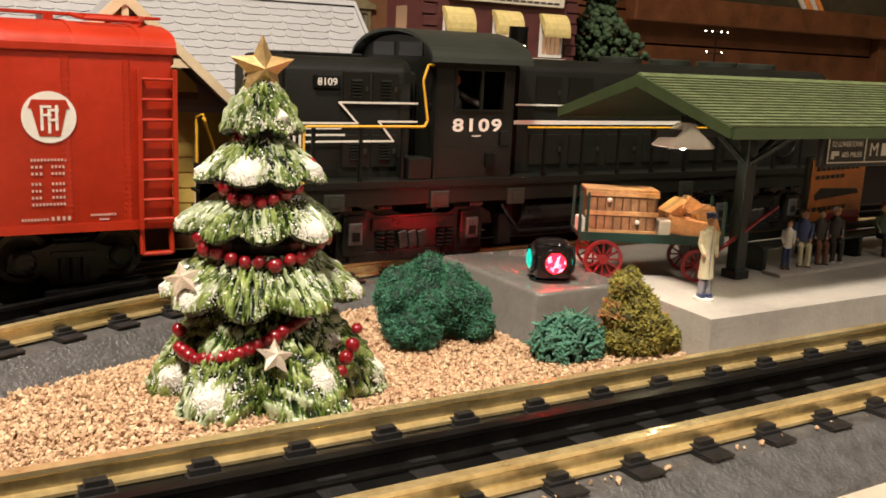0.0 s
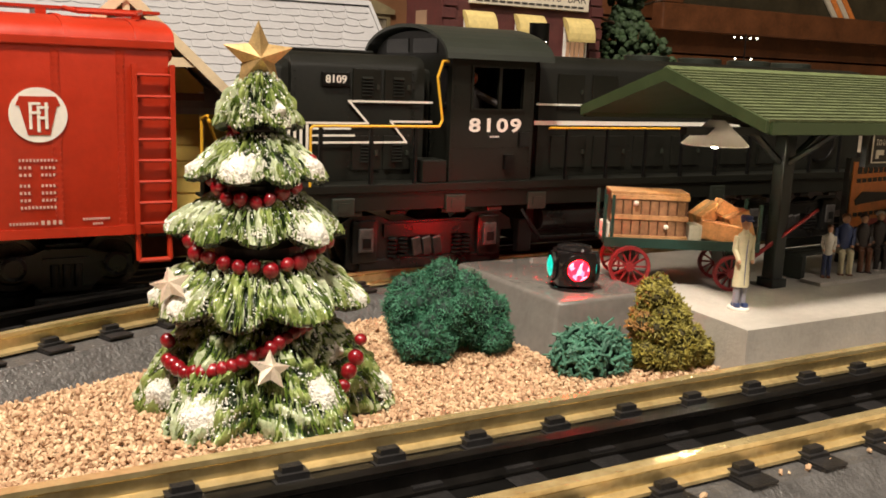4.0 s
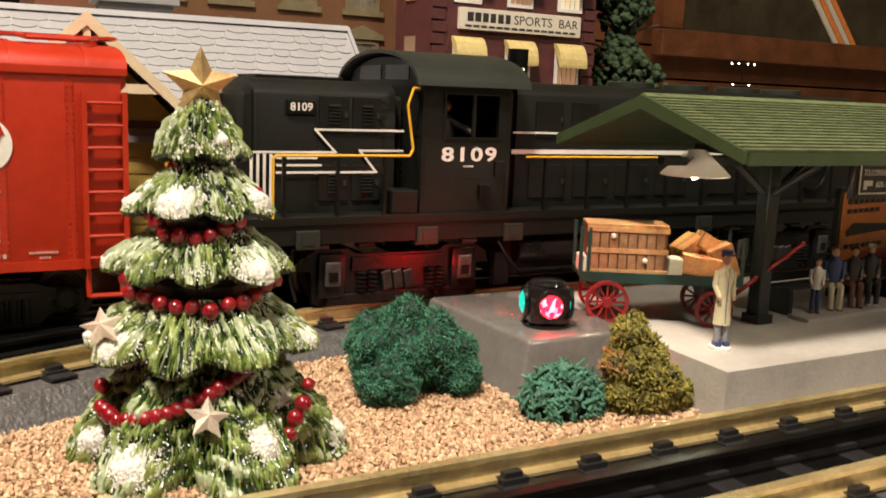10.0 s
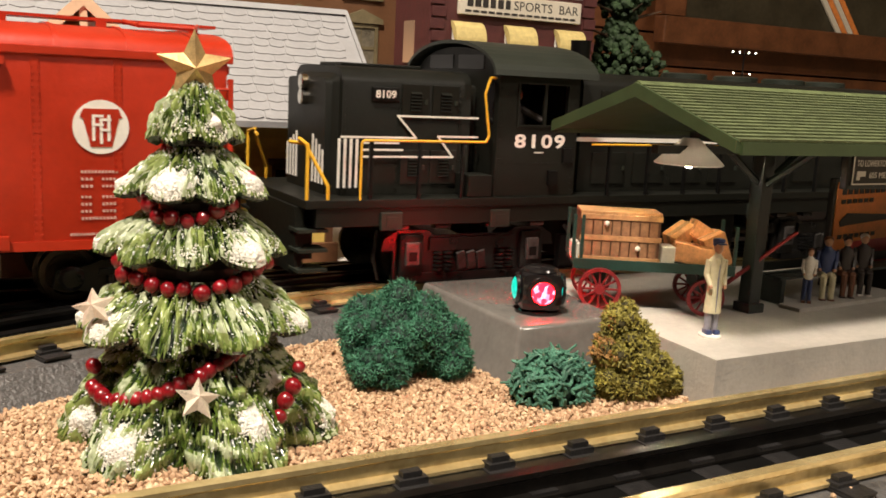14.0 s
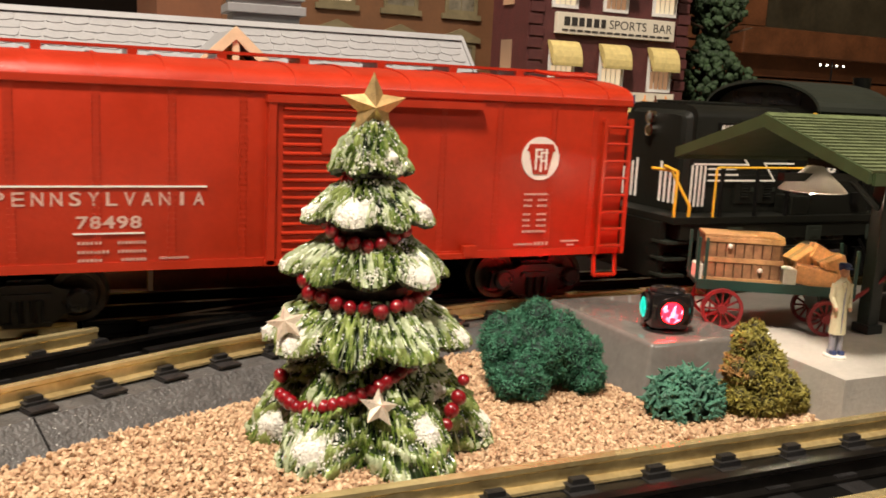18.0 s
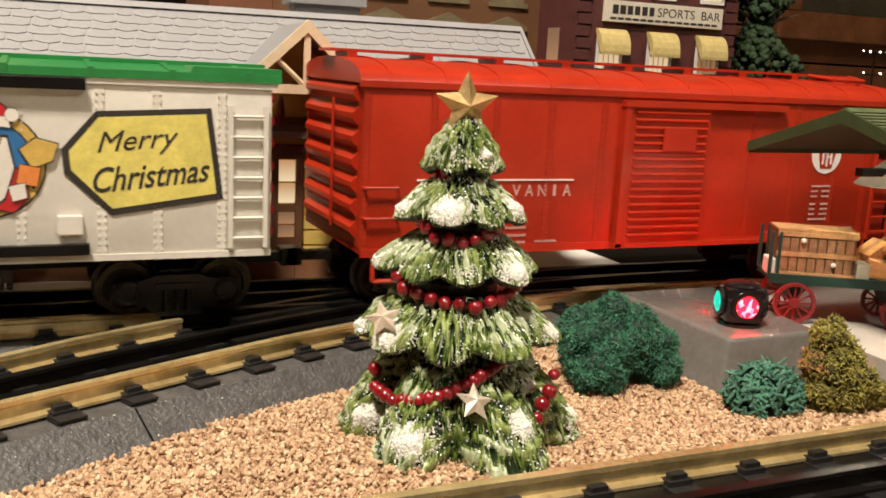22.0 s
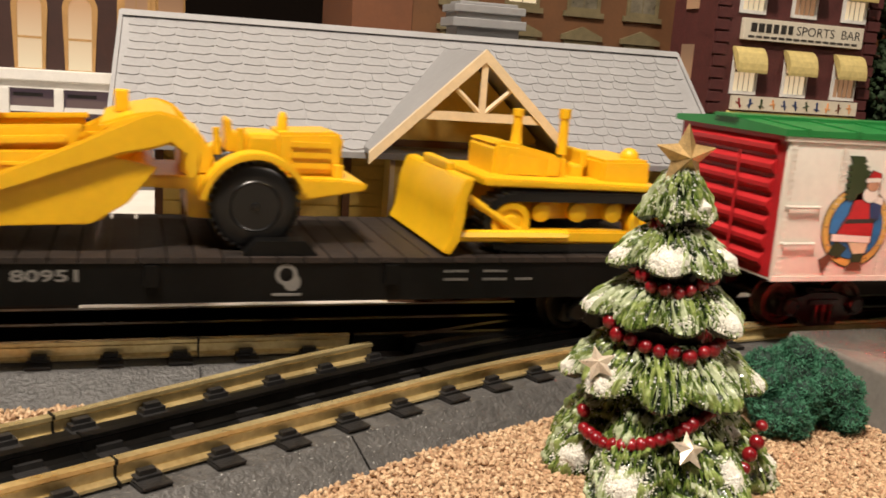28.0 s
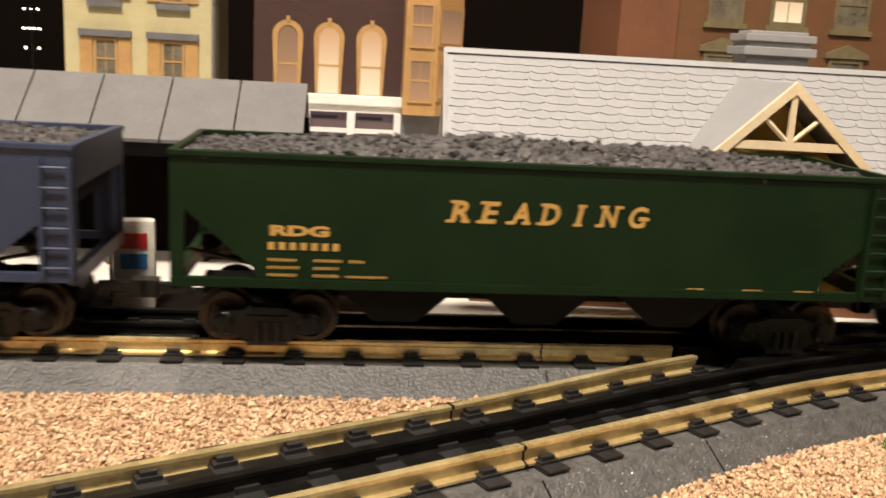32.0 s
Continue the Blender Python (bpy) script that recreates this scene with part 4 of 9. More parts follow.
WM = P(122.0, 76.3, 21.2, 0, 0, -30.2)
crate(WM @ P(-10.8, -1.5, 0, 0, 0, 0), 24.6, 12, 14.7, M_WOOD, "large slatted brown wooden crate on the wagon")
for n_, (x, y, lx, ly, lz, rz) in enumerate(((-24.0, -3.0, 2.6, 8, 5.2, 0), (4.2, -4, 4.4, 7, 5.5, 5))):
    p_ = thing("white_parcel", WM @ P(x, y, 0, 0, 0, rz), "small white parcel beside the crate", "parcel", "parcels on the wagon")
    part("body", box(nb(), -lx / 2, lx / 2, -ly / 2, ly / 2, 0, lz, bev=0.4), M_PAPER, p_)
for x, y, z, lx, ly, lz, rx, ry, rz in ((13.0, -3, 2.0, 13, 7, 6, 0, 8, -4), (20.5, 1, 2.9, 8, 7, 11, 0, -22, 18), (10.0, 3, 7.0, 9, 6, 5, 10, -28, 30), (15.5, 3, 8.5, 7, 6, 5, 0, 30, 10)):
    p_ = thing("cardboard_box", WM @ P(x, y, z, rx, ry, rz), "jumbled orange-brown box heaped on the wagon", "box", "boxes heaped on the wagon")
    part("body", box(nb(), -lx / 2, lx / 2, -ly / 2, ly / 2, -lz / 2 + 1, lz / 2 + 1, bev=0.35), M_CARD, p_)
    part("strap", box(nb(), -lx / 2 - 0.12, lx / 2 + 0.12, -0.7, 0.7, -lz / 2 + 0.88, lz / 2 + 1.12), M_WOODLT, p_)

# ---- ceramic fir tree ornament ----
TX, TY, TZ = -26.0, 59.0, -8.0
fir = thing("fir_tree_ornament", P(TX, TY, TZ, 0, 0, -20), "frosted ceramic Christmas tree ornament with red garlands and gold stars", "tree ornament")


def bough(peaks, a):
    """Which bough the heading a (degrees) falls on, and how far across it, 0 to 1."""
    n = len(peaks)
    for k in range(n):
        lo = (peaks[k - 1] - (360 if k == 0 else 0) + peaks[k]) / 2
        hi = (peaks[k] + peaks[(k + 1) % n] + (360 if k == n - 1 else 0)) / 2
        for turn in (-360, 0, 360):
            if lo <= a + turn < hi:
                q = a + turn
                return k, 0.5 * (q - lo) / max(1.0, peaks[k] - lo) if q < peaks[k] else 0.5 + 0.5 * (q - peaks[k]) / max(1.0, hi - peaks[k])
    return 0, 0.0


TIERS = [  # top z, hem z, top r, hem r, bough depth, droop, bough headings
    (79.0, 68.0, 2.4, 9.4, 0.15, 1.4, (-170, -112, -52, 12, 88)),
    (65.0, 56.2, 5.4, 15.2, 0.16, 1.6, (-168, -106, -62, -20, 50, 120)),
    (51.5, 43.2, 8.8, 19.6, 0.17, 1.8, (-176, -128, -88, -46, 8, 70, 128)),
    (37.0, 26.8, 12.2, 25.4, 0.21, 2.2, (-178, -137, -98, -62, -14, 50, 112)),
    (23.5, 1.6, 14.5, 32.5, 0.46, 0.6, (-158, -117, -64, -8, 52, 122)),
]
SWAY = np.random.default_rng(41)
SWELL = [[(SWAY.uniform(0.93, 1.06), SWAY.uniform(0.5, 1.4), SWAY.uniform(-0.8, 0.8)) for _ in t[6]] for t in TIERS]
SWELL[4][0] = (0.84, 0.8, 0.2)


def skirt_point(k, a, t, lift=0.0):
    """A point on tier k at heading a (radians), t from neck to hem."""
    zt, zl, rt, rl, deep, droop, peaks = TIERS[k]
    b, u = bough(peaks, math.degrees(a))
    big, hang, _ = SWELL[k][b]
    lob = math.sin(math.pi * u) ** (0.6 if k == 4 else 1.1)
    r = (rt + (rl - rt) * (0.62 * t + 0.38 * t ** 2)) * (1 + deep * (lob - 0.8) * t ** 1.1 + (big - 1) * t) + lift
    z = zt + (zl - zt) * (0.55 * t + 0.45 * t * t) - droop * hang * (lob - 0.5) * t ** 2.5 + (0.10 * (zt - zl) * (lob - 0.6) * math.sin(math.pi * t) if k == 4 else 0)
    tuck = max(0.0, (t - 0.78) / 0.22) ** 2
    r, z = r * (1 - 0.045 * tuck), z - 0.9 * tuck
    return (r * math.cos(a), r * math.sin(a), z)


def tier(k):
    """One flared skirt of drooping boughs, combed into slanting needle ridges, with a hollow underside."""
    peaks = TIERS[k][6]
    n, rows = 420 + 90 * k, (26, 28, 28, 34, 52)[k]
    bm = nb()
    rings, comb = [], []
    zt, zl, rt, rl = TIERS[k][:4]
    slant = math.hypot(zt - zl, rl - rt)
    for j in range(rows):
        t = j / (rows - 1)
        ring, cv = [], []
        for i in range(n):
            a = 2 * math.pi * i / n - math.pi
            b, u = bough(peaks, math.degrees(a))
            w = abs(u - 0.5) * 2
            lean = SWELL[k][b][2]
            x, y, z = skirt_point(k, a, t)
            l, across = slant * t, a * rl
            fan = across + (0.22 * lean + (0.35 if u > 0.5 else -0.35) * w) * l
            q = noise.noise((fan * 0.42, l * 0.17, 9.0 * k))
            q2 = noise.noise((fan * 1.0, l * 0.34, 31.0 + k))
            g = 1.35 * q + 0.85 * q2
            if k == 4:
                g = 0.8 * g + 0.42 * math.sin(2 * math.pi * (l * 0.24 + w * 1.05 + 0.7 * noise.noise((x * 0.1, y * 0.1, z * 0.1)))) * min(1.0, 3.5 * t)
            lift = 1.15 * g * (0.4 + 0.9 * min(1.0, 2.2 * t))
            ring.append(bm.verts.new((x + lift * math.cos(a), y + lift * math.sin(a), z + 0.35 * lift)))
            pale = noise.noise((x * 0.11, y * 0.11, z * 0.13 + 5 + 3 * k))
            # grooves take the darkened glaze as painted shade, ridges the pale or frosted one
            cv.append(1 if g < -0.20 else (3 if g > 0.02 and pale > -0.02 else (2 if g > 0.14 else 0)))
        rings.append(ring)
        comb.append(cv)
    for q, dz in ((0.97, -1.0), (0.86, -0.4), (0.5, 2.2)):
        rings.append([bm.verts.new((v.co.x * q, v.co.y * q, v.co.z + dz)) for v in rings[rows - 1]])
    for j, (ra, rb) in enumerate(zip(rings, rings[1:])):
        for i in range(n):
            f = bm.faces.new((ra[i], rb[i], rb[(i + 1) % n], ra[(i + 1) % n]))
            # faces under the hem are painted in the same shade tone
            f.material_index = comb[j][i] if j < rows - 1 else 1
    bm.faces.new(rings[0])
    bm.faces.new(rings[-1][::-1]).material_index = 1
    bmesh.ops.recalc_face_normals(bm, faces=bm.faces)
    return bm


tier_parts = []
for k in range(5):
    tier_parts.append(part("tier", tier(k), [M_FIR, M_FIRSHADE, M_FIRLT, M_FIRWHITE], fir, smooth=True))
# solid core whose dark colour stands in for shade in the tier gaps
part("core", lathe(nb(), [(13, 0.2), (13, 24.5), (10.0, 28), (10.2, 39), (7.2, 43), (7.4, 53), (4.2, 57), (4.4, 65.5), (2.0, 69), (2.0, 80)], 24), M_DARKCL, fir, "core painted near-black as shade between the tiers")
rgf = np.random.default_rng(77)


def needles(k, count):
    """Short moulded leaves lying down the slope of a tier, tips standing a little proud."""
    V, F, MI = [], [], []
    peaks = TIERS[k][6]
    slant = math.hypot(TIERS[k][0] - TIERS[k][1], TIERS[k][3] - TIERS[k][2])
    for _ in range(count):
        a, t = rgf.uniform(-math.pi, math.pi), math.sqrt(rgf.uniform(0.03, 1.0)) * 0.97
        b, u = bough(peaks, math.degrees(a))
        long_ = rgf.uniform(2.2, 4.6)
        turn = (u - 0.5) * 1.5 + rgf.normal(0, 0.28)
        a2, t2 = a + turn * long_ * 0.5 / TIERS[k][3], min(1.04, t + long_ / slant)
        p = Vector(skirt_point(k, a, t, rgf.uniform(-0.1, 0.3)))
        e = Vector(skirt_point(k, a2, min(1.0, t2), rgf.uniform(0.5, 1.3)))
        if t2 > 1.0:
            e.z -= (t2 - 1.0) * slant
        out = Vector((math.cos(a), math.sin(a), 0.6)).normalized()
        side = (e - p).cross(out).normalized() * rgf.uniform(0.22, 0.40)
        m_ = p.lerp(e, 0.5)
        n0 = len(V)
        V += [p, m_ + side, m_ - side, e, m_ + out * rgf.uniform(0.35, 0.65), m_ - out * 0.3]
        F += [(n0, n0 + 1, n0 + 4), (n0 + 1, n0 + 3, n0 + 4), (n0 + 3, n0 + 2, n0 + 4), (n0 + 2, n0, n0 + 4), (n0, n0 + 5, n0 + 1), (n0 + 1, n0 + 5, n0 + 3), (n0 + 3, n0 + 5, n0 + 2), (n0 + 2, n0 + 5, n0)]
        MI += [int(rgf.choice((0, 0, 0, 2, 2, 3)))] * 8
    me = bpy.data.meshes.new("needle_relief")
    me.from_pydata([tuple(v * K) for v in V], [], F)
    for m_ in (M_FIR, M_FIRSHADE, M_FIRLT, M_FIRWHITE):
        me.materials.append(m_)
    me.polygons.foreach_set("material_index", MI)
    ob = new("needle_relief", me)
    ob.parent = fir
    ob["kind"] = "stuff"


for k in range(5):
    needles(k, (260, 380, 520, 760, 1150)[k])
SPECK = nb()
bmesh.ops.create_icosphere(SPECK, subdivisions=1, radius=1.0)
SPV = np.array([v.co[:] for v in SPECK.verts])
SPF = np.array([[v.index for v in f.verts] for f in SPECK.faces])
SPECK.free()


def specks(name, centers, sizes, material, parent, label="", flat=1.0):
    V, F = [], []
    for n_, (c, s) in enumerate(zip(centers, sizes)):
        q = np.array(Euler(rgf.uniform(0, 6.28, 3)).to_matrix())
        V.append((SPV * np.array((s, s, s * flat))) @ q.T + np.array(c))
        F.append(SPF + len(SPV) * n_)
    me = bpy.data.meshes.new(name)
    me.from_pydata((np.concatenate(V) * K).tolist(), [], np.concatenate(F).tolist())
    me.materials.append(material)
    ob = new(name, me)
    ob.parent = parent
    if label:
        ob["label"] = label
    return ob


# frost tufts on the hems, at (tier, heading in degrees, width, place down the tier)
for k, heads in enumerate((((-52, 2.2, 0.8),), ((-106, 7.4, 0.84), (-22, 6.0, 0.80), (-168, 4.4, 0.88), (90, 5, 0.8)), ((-176, 5.2, 0.88), (-46, 6.8, 0.86), (60, 5, 0.8)), ((-137, 7.4, 0.84), (-13, 6.6, 0.90), (-176, 4.6, 0.9), (100, 5, 0.8)), ((-112, 7.0, 0.82), (-58, 6.0, 0.72), (-6, 6.4, 0.88), (-148, 6.4, 0.82), (-28, 3.6, 0.5), (60, 6, 0.8)))):
    rl = TIERS[k][3]
    high = TIERS[k][0] - TIERS[k][1] + rl - TIERS[k][2]
    for hd, w, tc_ in heads:
        cs, ss = [], []
        for _ in range(int(620 * w)):
            ph = rgf.uniform(0, 6.283)
            q = abs(rgf.normal(0, 0.48)) * (0.8 + 0.22 * math.sin(ph * 2 + hd) + 0.10 * math.sin(ph * 7 + w))
            a = radians(hd) + q * math.cos(ph) * w / rl
            t = min(1.0, max(0.3, tc_ + q * math.sin(ph) * w * 0.9 / high))
            cs.append(skirt_point(k, a, t, rgf.uniform(-0.1, 1.7) * max(0.12, 1 - 1.2 * q)))
            ss.append(rgf.uniform(0.14, 0.44) * (1.15 - 0.5 * min(1.0, q)))
        specks("frost", cs, ss, M_FROST, fir, "white crusted frost tuft")
for k in range(5):
    cs, ss = [], []
    for _ in range(2600 + 900 * k):
        a, t = rgf.uniform(-math.pi, math.pi), rgf.uniform(0.55, 1.0)
        x, y, z = skirt_point(k, a, t)
        if noise.noise((x * 0.17, y * 0.17, z * 0.17 + 2.0 * k)) * 0.9 + 0.45 * (t - 0.8) > rgf.uniform(0.05, 0.5):
            cs.append(skirt_point(k, a, t, rgf.uniform(0.1, 0.8)))
            ss.append(rgf.uniform(0.10, 0.30))
    specks("frost", cs, ss, M_FROST, fir, "thin scattered frost")["kind"] = "stuff"
gl, gs = [], []
for k in range(5):
    for _ in range(640 + 340 * k):
        a, t = rgf.uniform(0, 6.283), rgf.uniform(0.08, 0.99)
        gl.append(skirt_point(k, a, t, rgf.uniform(0.1, 0.8)))
        gs.append(rgf.uniform(0.08, 0.30))
specks("glitter", gl, gs, M_GLIT, fir, "silver glitter flakes", 0.4)["kind"] = "stuff"

specks("sparkle", SPARKS[0], SPARKS[1], M_GLIT, branch, "stray glitter flakes", 0.4)["kind"] = "stuff"

BEADM = nb()
ball(BEADM, (0, 0, 0), 1.0, sub=2)
BEADM = mesh_from(BEADM, "bead", M_BEAD, True)


def garland(z_l, z_mid, z_r, r, h0, h1, n, size):
    for i in range(n):
        t = i / (n - 1)
        a = radians(h0 + (h1 - h0) * t)
        z = (1 - t) ** 2 * z_l + 2 * t * (1 - t) * (2 * z_mid - (z_l + z_r) / 2) + t * t * z_r
        s = size * K * (0.92 + 0.16 * ((i * 7) % 5) / 4)
        rj = r - 0.5 + 0.7 * math.sin(i * 5.1 + r)
        z += 0.45 * math.sin(i * 3.7 + r)
        b = again("bead", BEADM, fir, P(rj * math.cos(a), rj * math.sin(a), z, i * 30, i * 50, 0))
        q = 0.84 * s / K
        b.scale = (q * (0.9 + 0.2 * ((i * 3) % 4) / 3), q, q * (0.84 + 0.2 * ((i * 5) % 3) / 2))


garland(66.0, 64.4, 65.5, 6.8, -175, -138, 3, 1.9)
garland(57.0, 50.2, 59.0, 12.4, -168, -14, 11, 2.15)
garland(41.5, 36.0, 40.5, 16.6, -168, -15, 13, 2.2)
LOW = [(-156, 24.5, 20.4), (-151, 18.5, 22.4), (-146, 14.6, 23.6), (-128, 13.2, 24.2), (-108, 14.8, 23.0), (-86, 18.4, 21.0), (-60, 22.4, 19.4), (-38, 25.2, 18.6)]
for i in range(23):
    h = -156 + 118 * i / 22
    zz, rr = (float(np.interp(h, [p[0] for p in LOW], [p[k] for p in LOW])) for k in (1, 2))
    b = again("bead", BEADM, fir, P(rr * math.cos(radians(h)), rr * math.sin(radians(h)), zz, i * 30, i * 50, 0))
    b.scale = [1.75 * q for q in (1.0 + 0.12 * math.sin(i * 2.3), 1.0 + 0.1 * math.cos(i * 1.7), 0.92)]
garland(18.5, 12.0, 5.0, 27.0, -30, -44, 5, 2.2)


def star_mesh(r, depth, name, gold=M_STAR):
    bm = nb()
    ring = []
    for i in range(10):
        a = math.pi / 2 + math.pi * i / 5
        q = r if i % 2 == 0 else r * 0.47
        ring.append(bm.verts.new((q * math.cos(a), 0, q * math.sin(a))))
    f, b = bm.verts.new((0, -depth, 0)), bm.verts.new((0, depth, 0))
    for i in range(10):
        bm.faces.new((ring[i], ring[(i + 1) % 10], f))
        bm.faces.new((ring[(i + 1) % 10], ring[i], b))
    bmesh.ops.recalc_face_normals(bm, faces=bm.faces)
    return part(name, bm, gold, fir, "faceted gold star")


star_mesh(8.3, 3.4, "top_star").matrix_basis = P(0, -1, 81.6, 0, 0, 12)
star_mesh(4.9, 1.7, "small_star", M_STARPALE).matrix_basis = P(3.4, -25.4, 15.8, -42, 12, 16)
star_mesh(4.7, 1.7, "small_star", M_STARPALE).matrix_basis = P(-18.2, -16.6, 32.4, -38, -14, 0)


# ---- lichen bushes ----
def tuft_bush(name, at, lobes, count, blade, material, label, seed, thick=0.28, extra=None, out=0.5, deep=0.86, knobs=0, dark_core=False):
    rg = np.random.default_rng(seed)
    t = thing(name, at, label, "bush")
    lobes = list(lobes)
    whole = len(lobes)
    for (x, y, z, rx, ry, rz_) in list(lobes):
        for _ in range(knobs):
            d = rg.normal(size=3)
            d /= np.linalg.norm(d)
            q = rg.uniform(0.24, 0.42) * min(rx, rz_)
            if z + d[2] * rz_ * 0.78 > 1.0:
                lobes.append((x + d[0] * rx * 0.78, y + d[1] * ry * 0.78, z + d[2] * rz_ * 0.78, q, q, q))
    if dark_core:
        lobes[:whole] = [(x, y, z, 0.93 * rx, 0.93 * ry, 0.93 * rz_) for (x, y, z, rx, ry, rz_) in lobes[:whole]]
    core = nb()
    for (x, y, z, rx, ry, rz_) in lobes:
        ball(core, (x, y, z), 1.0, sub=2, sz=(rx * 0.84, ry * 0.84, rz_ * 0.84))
    # a dark_core bush gets its crevice shade from the core's colour
    part("core", core, (M_BUSHDK if material is M_BUSH else M_MOSSDK) if dark_core else material, t, "core painted dark as shade between sprigs" if dark_core else "", smooth=True)
    V, F, MI = [], [], []
    tot = sum(l[3] * l[4] for l in lobes)
    for (x, y, z, rx, ry, rz_) in lobes:
        for _ in range(int(count * rx * ry / tot)):
            d = rg.normal(size=3)
            d /= np.linalg.norm(d)
            p = np.array((x, y, z)) + d * np.array((rx, ry, rz_)) * rg.uniform(deep, 1.0)
            if p[2] < 0.2:
                continue
            w = d * out + rg.normal(0, 0.9, 3)
            w /= np.linalg.norm(w)
            s = np.cross(w, rg.normal(size=3))
            s = s / np.linalg.norm(s) * thick * rg.uniform(0.7, 1.4)
            e = np.cross(w, s)
            L = blade * rg.uniform(0.6, 1.3)
            n0 = len(V)
            V += [p - s, p + s, p + e, p + w * L - s * 0.4, p + w * L + s * 0.5, p + w * L + e * 0.4]
            F += [(n0, n0 + 1, n0 + 4, n0 + 3), (n0 + 1, n0 + 2, n0 + 5, n0 + 4), (n0 + 2, n0, n0 + 3, n0 + 5), (n0 + 3, n0 + 4, n0 + 5)]
            hot = extra is not None and extra(p)
            MI += [1 if hot else 0] * 4
    me = bpy.data.meshes.new("foliage")
    me.from_pydata((np.array(V) * K).tolist(), [], F)
    me.materials.append(material)
    me.materials.append(M_MOSSOR)
    me.polygons.foreach_set("material_index", MI)
    ob = new("foliage", me)
    ob.parent = t
    ob["kind"] = "stuff"
    return t


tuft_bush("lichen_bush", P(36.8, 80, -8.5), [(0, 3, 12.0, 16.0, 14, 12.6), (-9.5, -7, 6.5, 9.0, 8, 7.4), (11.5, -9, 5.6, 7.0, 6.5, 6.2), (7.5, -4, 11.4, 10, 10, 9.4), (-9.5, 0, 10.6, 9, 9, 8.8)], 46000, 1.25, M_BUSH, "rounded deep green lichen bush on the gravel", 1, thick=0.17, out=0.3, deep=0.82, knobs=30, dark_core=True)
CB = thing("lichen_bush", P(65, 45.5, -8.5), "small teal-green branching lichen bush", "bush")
# core coloured as the shade behind the branching twigs
part("core", ball(nb(), (0, 0, 3.6), 1.0, sub=3, sz=(9.0, 6.8, 7.6)), M_BUSHDK, CB, "core painted dark as shade between sprigs", smooth=True)
cr = np.random.default_rng(12)
coral = nb()
for _ in range(420):
    d = cr.normal(size=3)
    d /= np.linalg.norm(d)
    if d[2] < -0.25:
        continue
    w = cr.normal(size=3)
    p = None
    for step in range(4):
        r = cr.uniform(0.93, 1.06)
        q = Vector((d[0] * 11.2 * r, d[1] * 8.6 * r, max(0.3, 4.0 + d[2] * 9.4 * r)))
        if p is not None:
            rod(coral, p, q, 0.52, 0.46, 6)
            if cr.random() < 0.5:
                b = cr.normal(size=3) * 0.9
                rod(coral, q, (q.x + b[0] + d[0] * 0.8, q.y + b[1] + d[1] * 0.8, max(0.3, q.z + b[2] + d[2] * 0.8)), 0.44, 0.3, 5)
        p = q
        w = w - d * np.dot(w, d) + cr.normal(0, 0.5, 3)
        d = d + w / np.linalg.norm(w) * 0.17
        d /= np.linalg.norm(d)
part("foliage", coral, M_BUSH2, CB, smooth=True)["kind"] = "stuff"
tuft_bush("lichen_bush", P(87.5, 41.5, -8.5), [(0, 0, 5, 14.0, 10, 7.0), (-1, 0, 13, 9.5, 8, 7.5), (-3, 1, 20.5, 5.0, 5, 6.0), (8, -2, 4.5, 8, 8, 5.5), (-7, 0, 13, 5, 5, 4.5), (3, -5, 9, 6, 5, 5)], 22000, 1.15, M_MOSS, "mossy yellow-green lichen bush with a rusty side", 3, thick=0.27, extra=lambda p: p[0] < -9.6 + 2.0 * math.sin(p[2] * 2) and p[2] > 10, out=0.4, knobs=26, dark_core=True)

# ---- station building ----
DOOR_X = 2.0


def ring_frame(x0, x1, z0, z1, w, a, b):
    """A rectangular frame of width w standing in the x-z plane."""
    bm = nb()
    o = [(x0, z0), (x1, z0), (x1, z1), (x0, z1)]
    n = [(x0 + w, z0 + w), (x1 - w, z0 + w), (x1 - w, z1 - w), (x0 + w, z1 - w)]
    v = [[bm.verts.new((p[0], q, p[1])) for p in pl] for pl, q in ((o, a), (o, b), (n, b), (n, a))]
    for k in range(4):
        for i in range(4):
            bm.faces.new((v[k][i], v[k][(i + 1) % 4], v[(k + 1) % 4][(i + 1) % 4], v[(k + 1) % 4][i]))
    bmesh.ops.recalc_face_normals(bm, faces=bm.faces)
    return bm


ST = P(-34.5, 262.0, -5.0, 0, 0, -4.76)
st = thing("station_house", ST, "yellow model station house with grey shingled roof and cream gable", "station")
HX, RZ, EZ, DY = 123.5, 107.0, 61.0, 57.0
for y0, y1, nm in ((-38, -35, "front_wall"), (35, 38, "back_wall")):
    part(nm, box(nb(), -108, 108, y0, y1, 0, 70), M_STWALL, st)
for x0 in (-108, 105):
    part("end_wall", prism(nb(), [(-35, 0), (35, 0), (35, 72), (0, 100), (-35, 72)], x0, x0 + 3, "x"), M_STWALL, st)
for i in range(11):
    part("siding_board", box(nb(), -107.5, 107.5, -38.9, -38.02, 3 + i * 5.6, 7.9 + i * 5.6), M_STWALL, st)
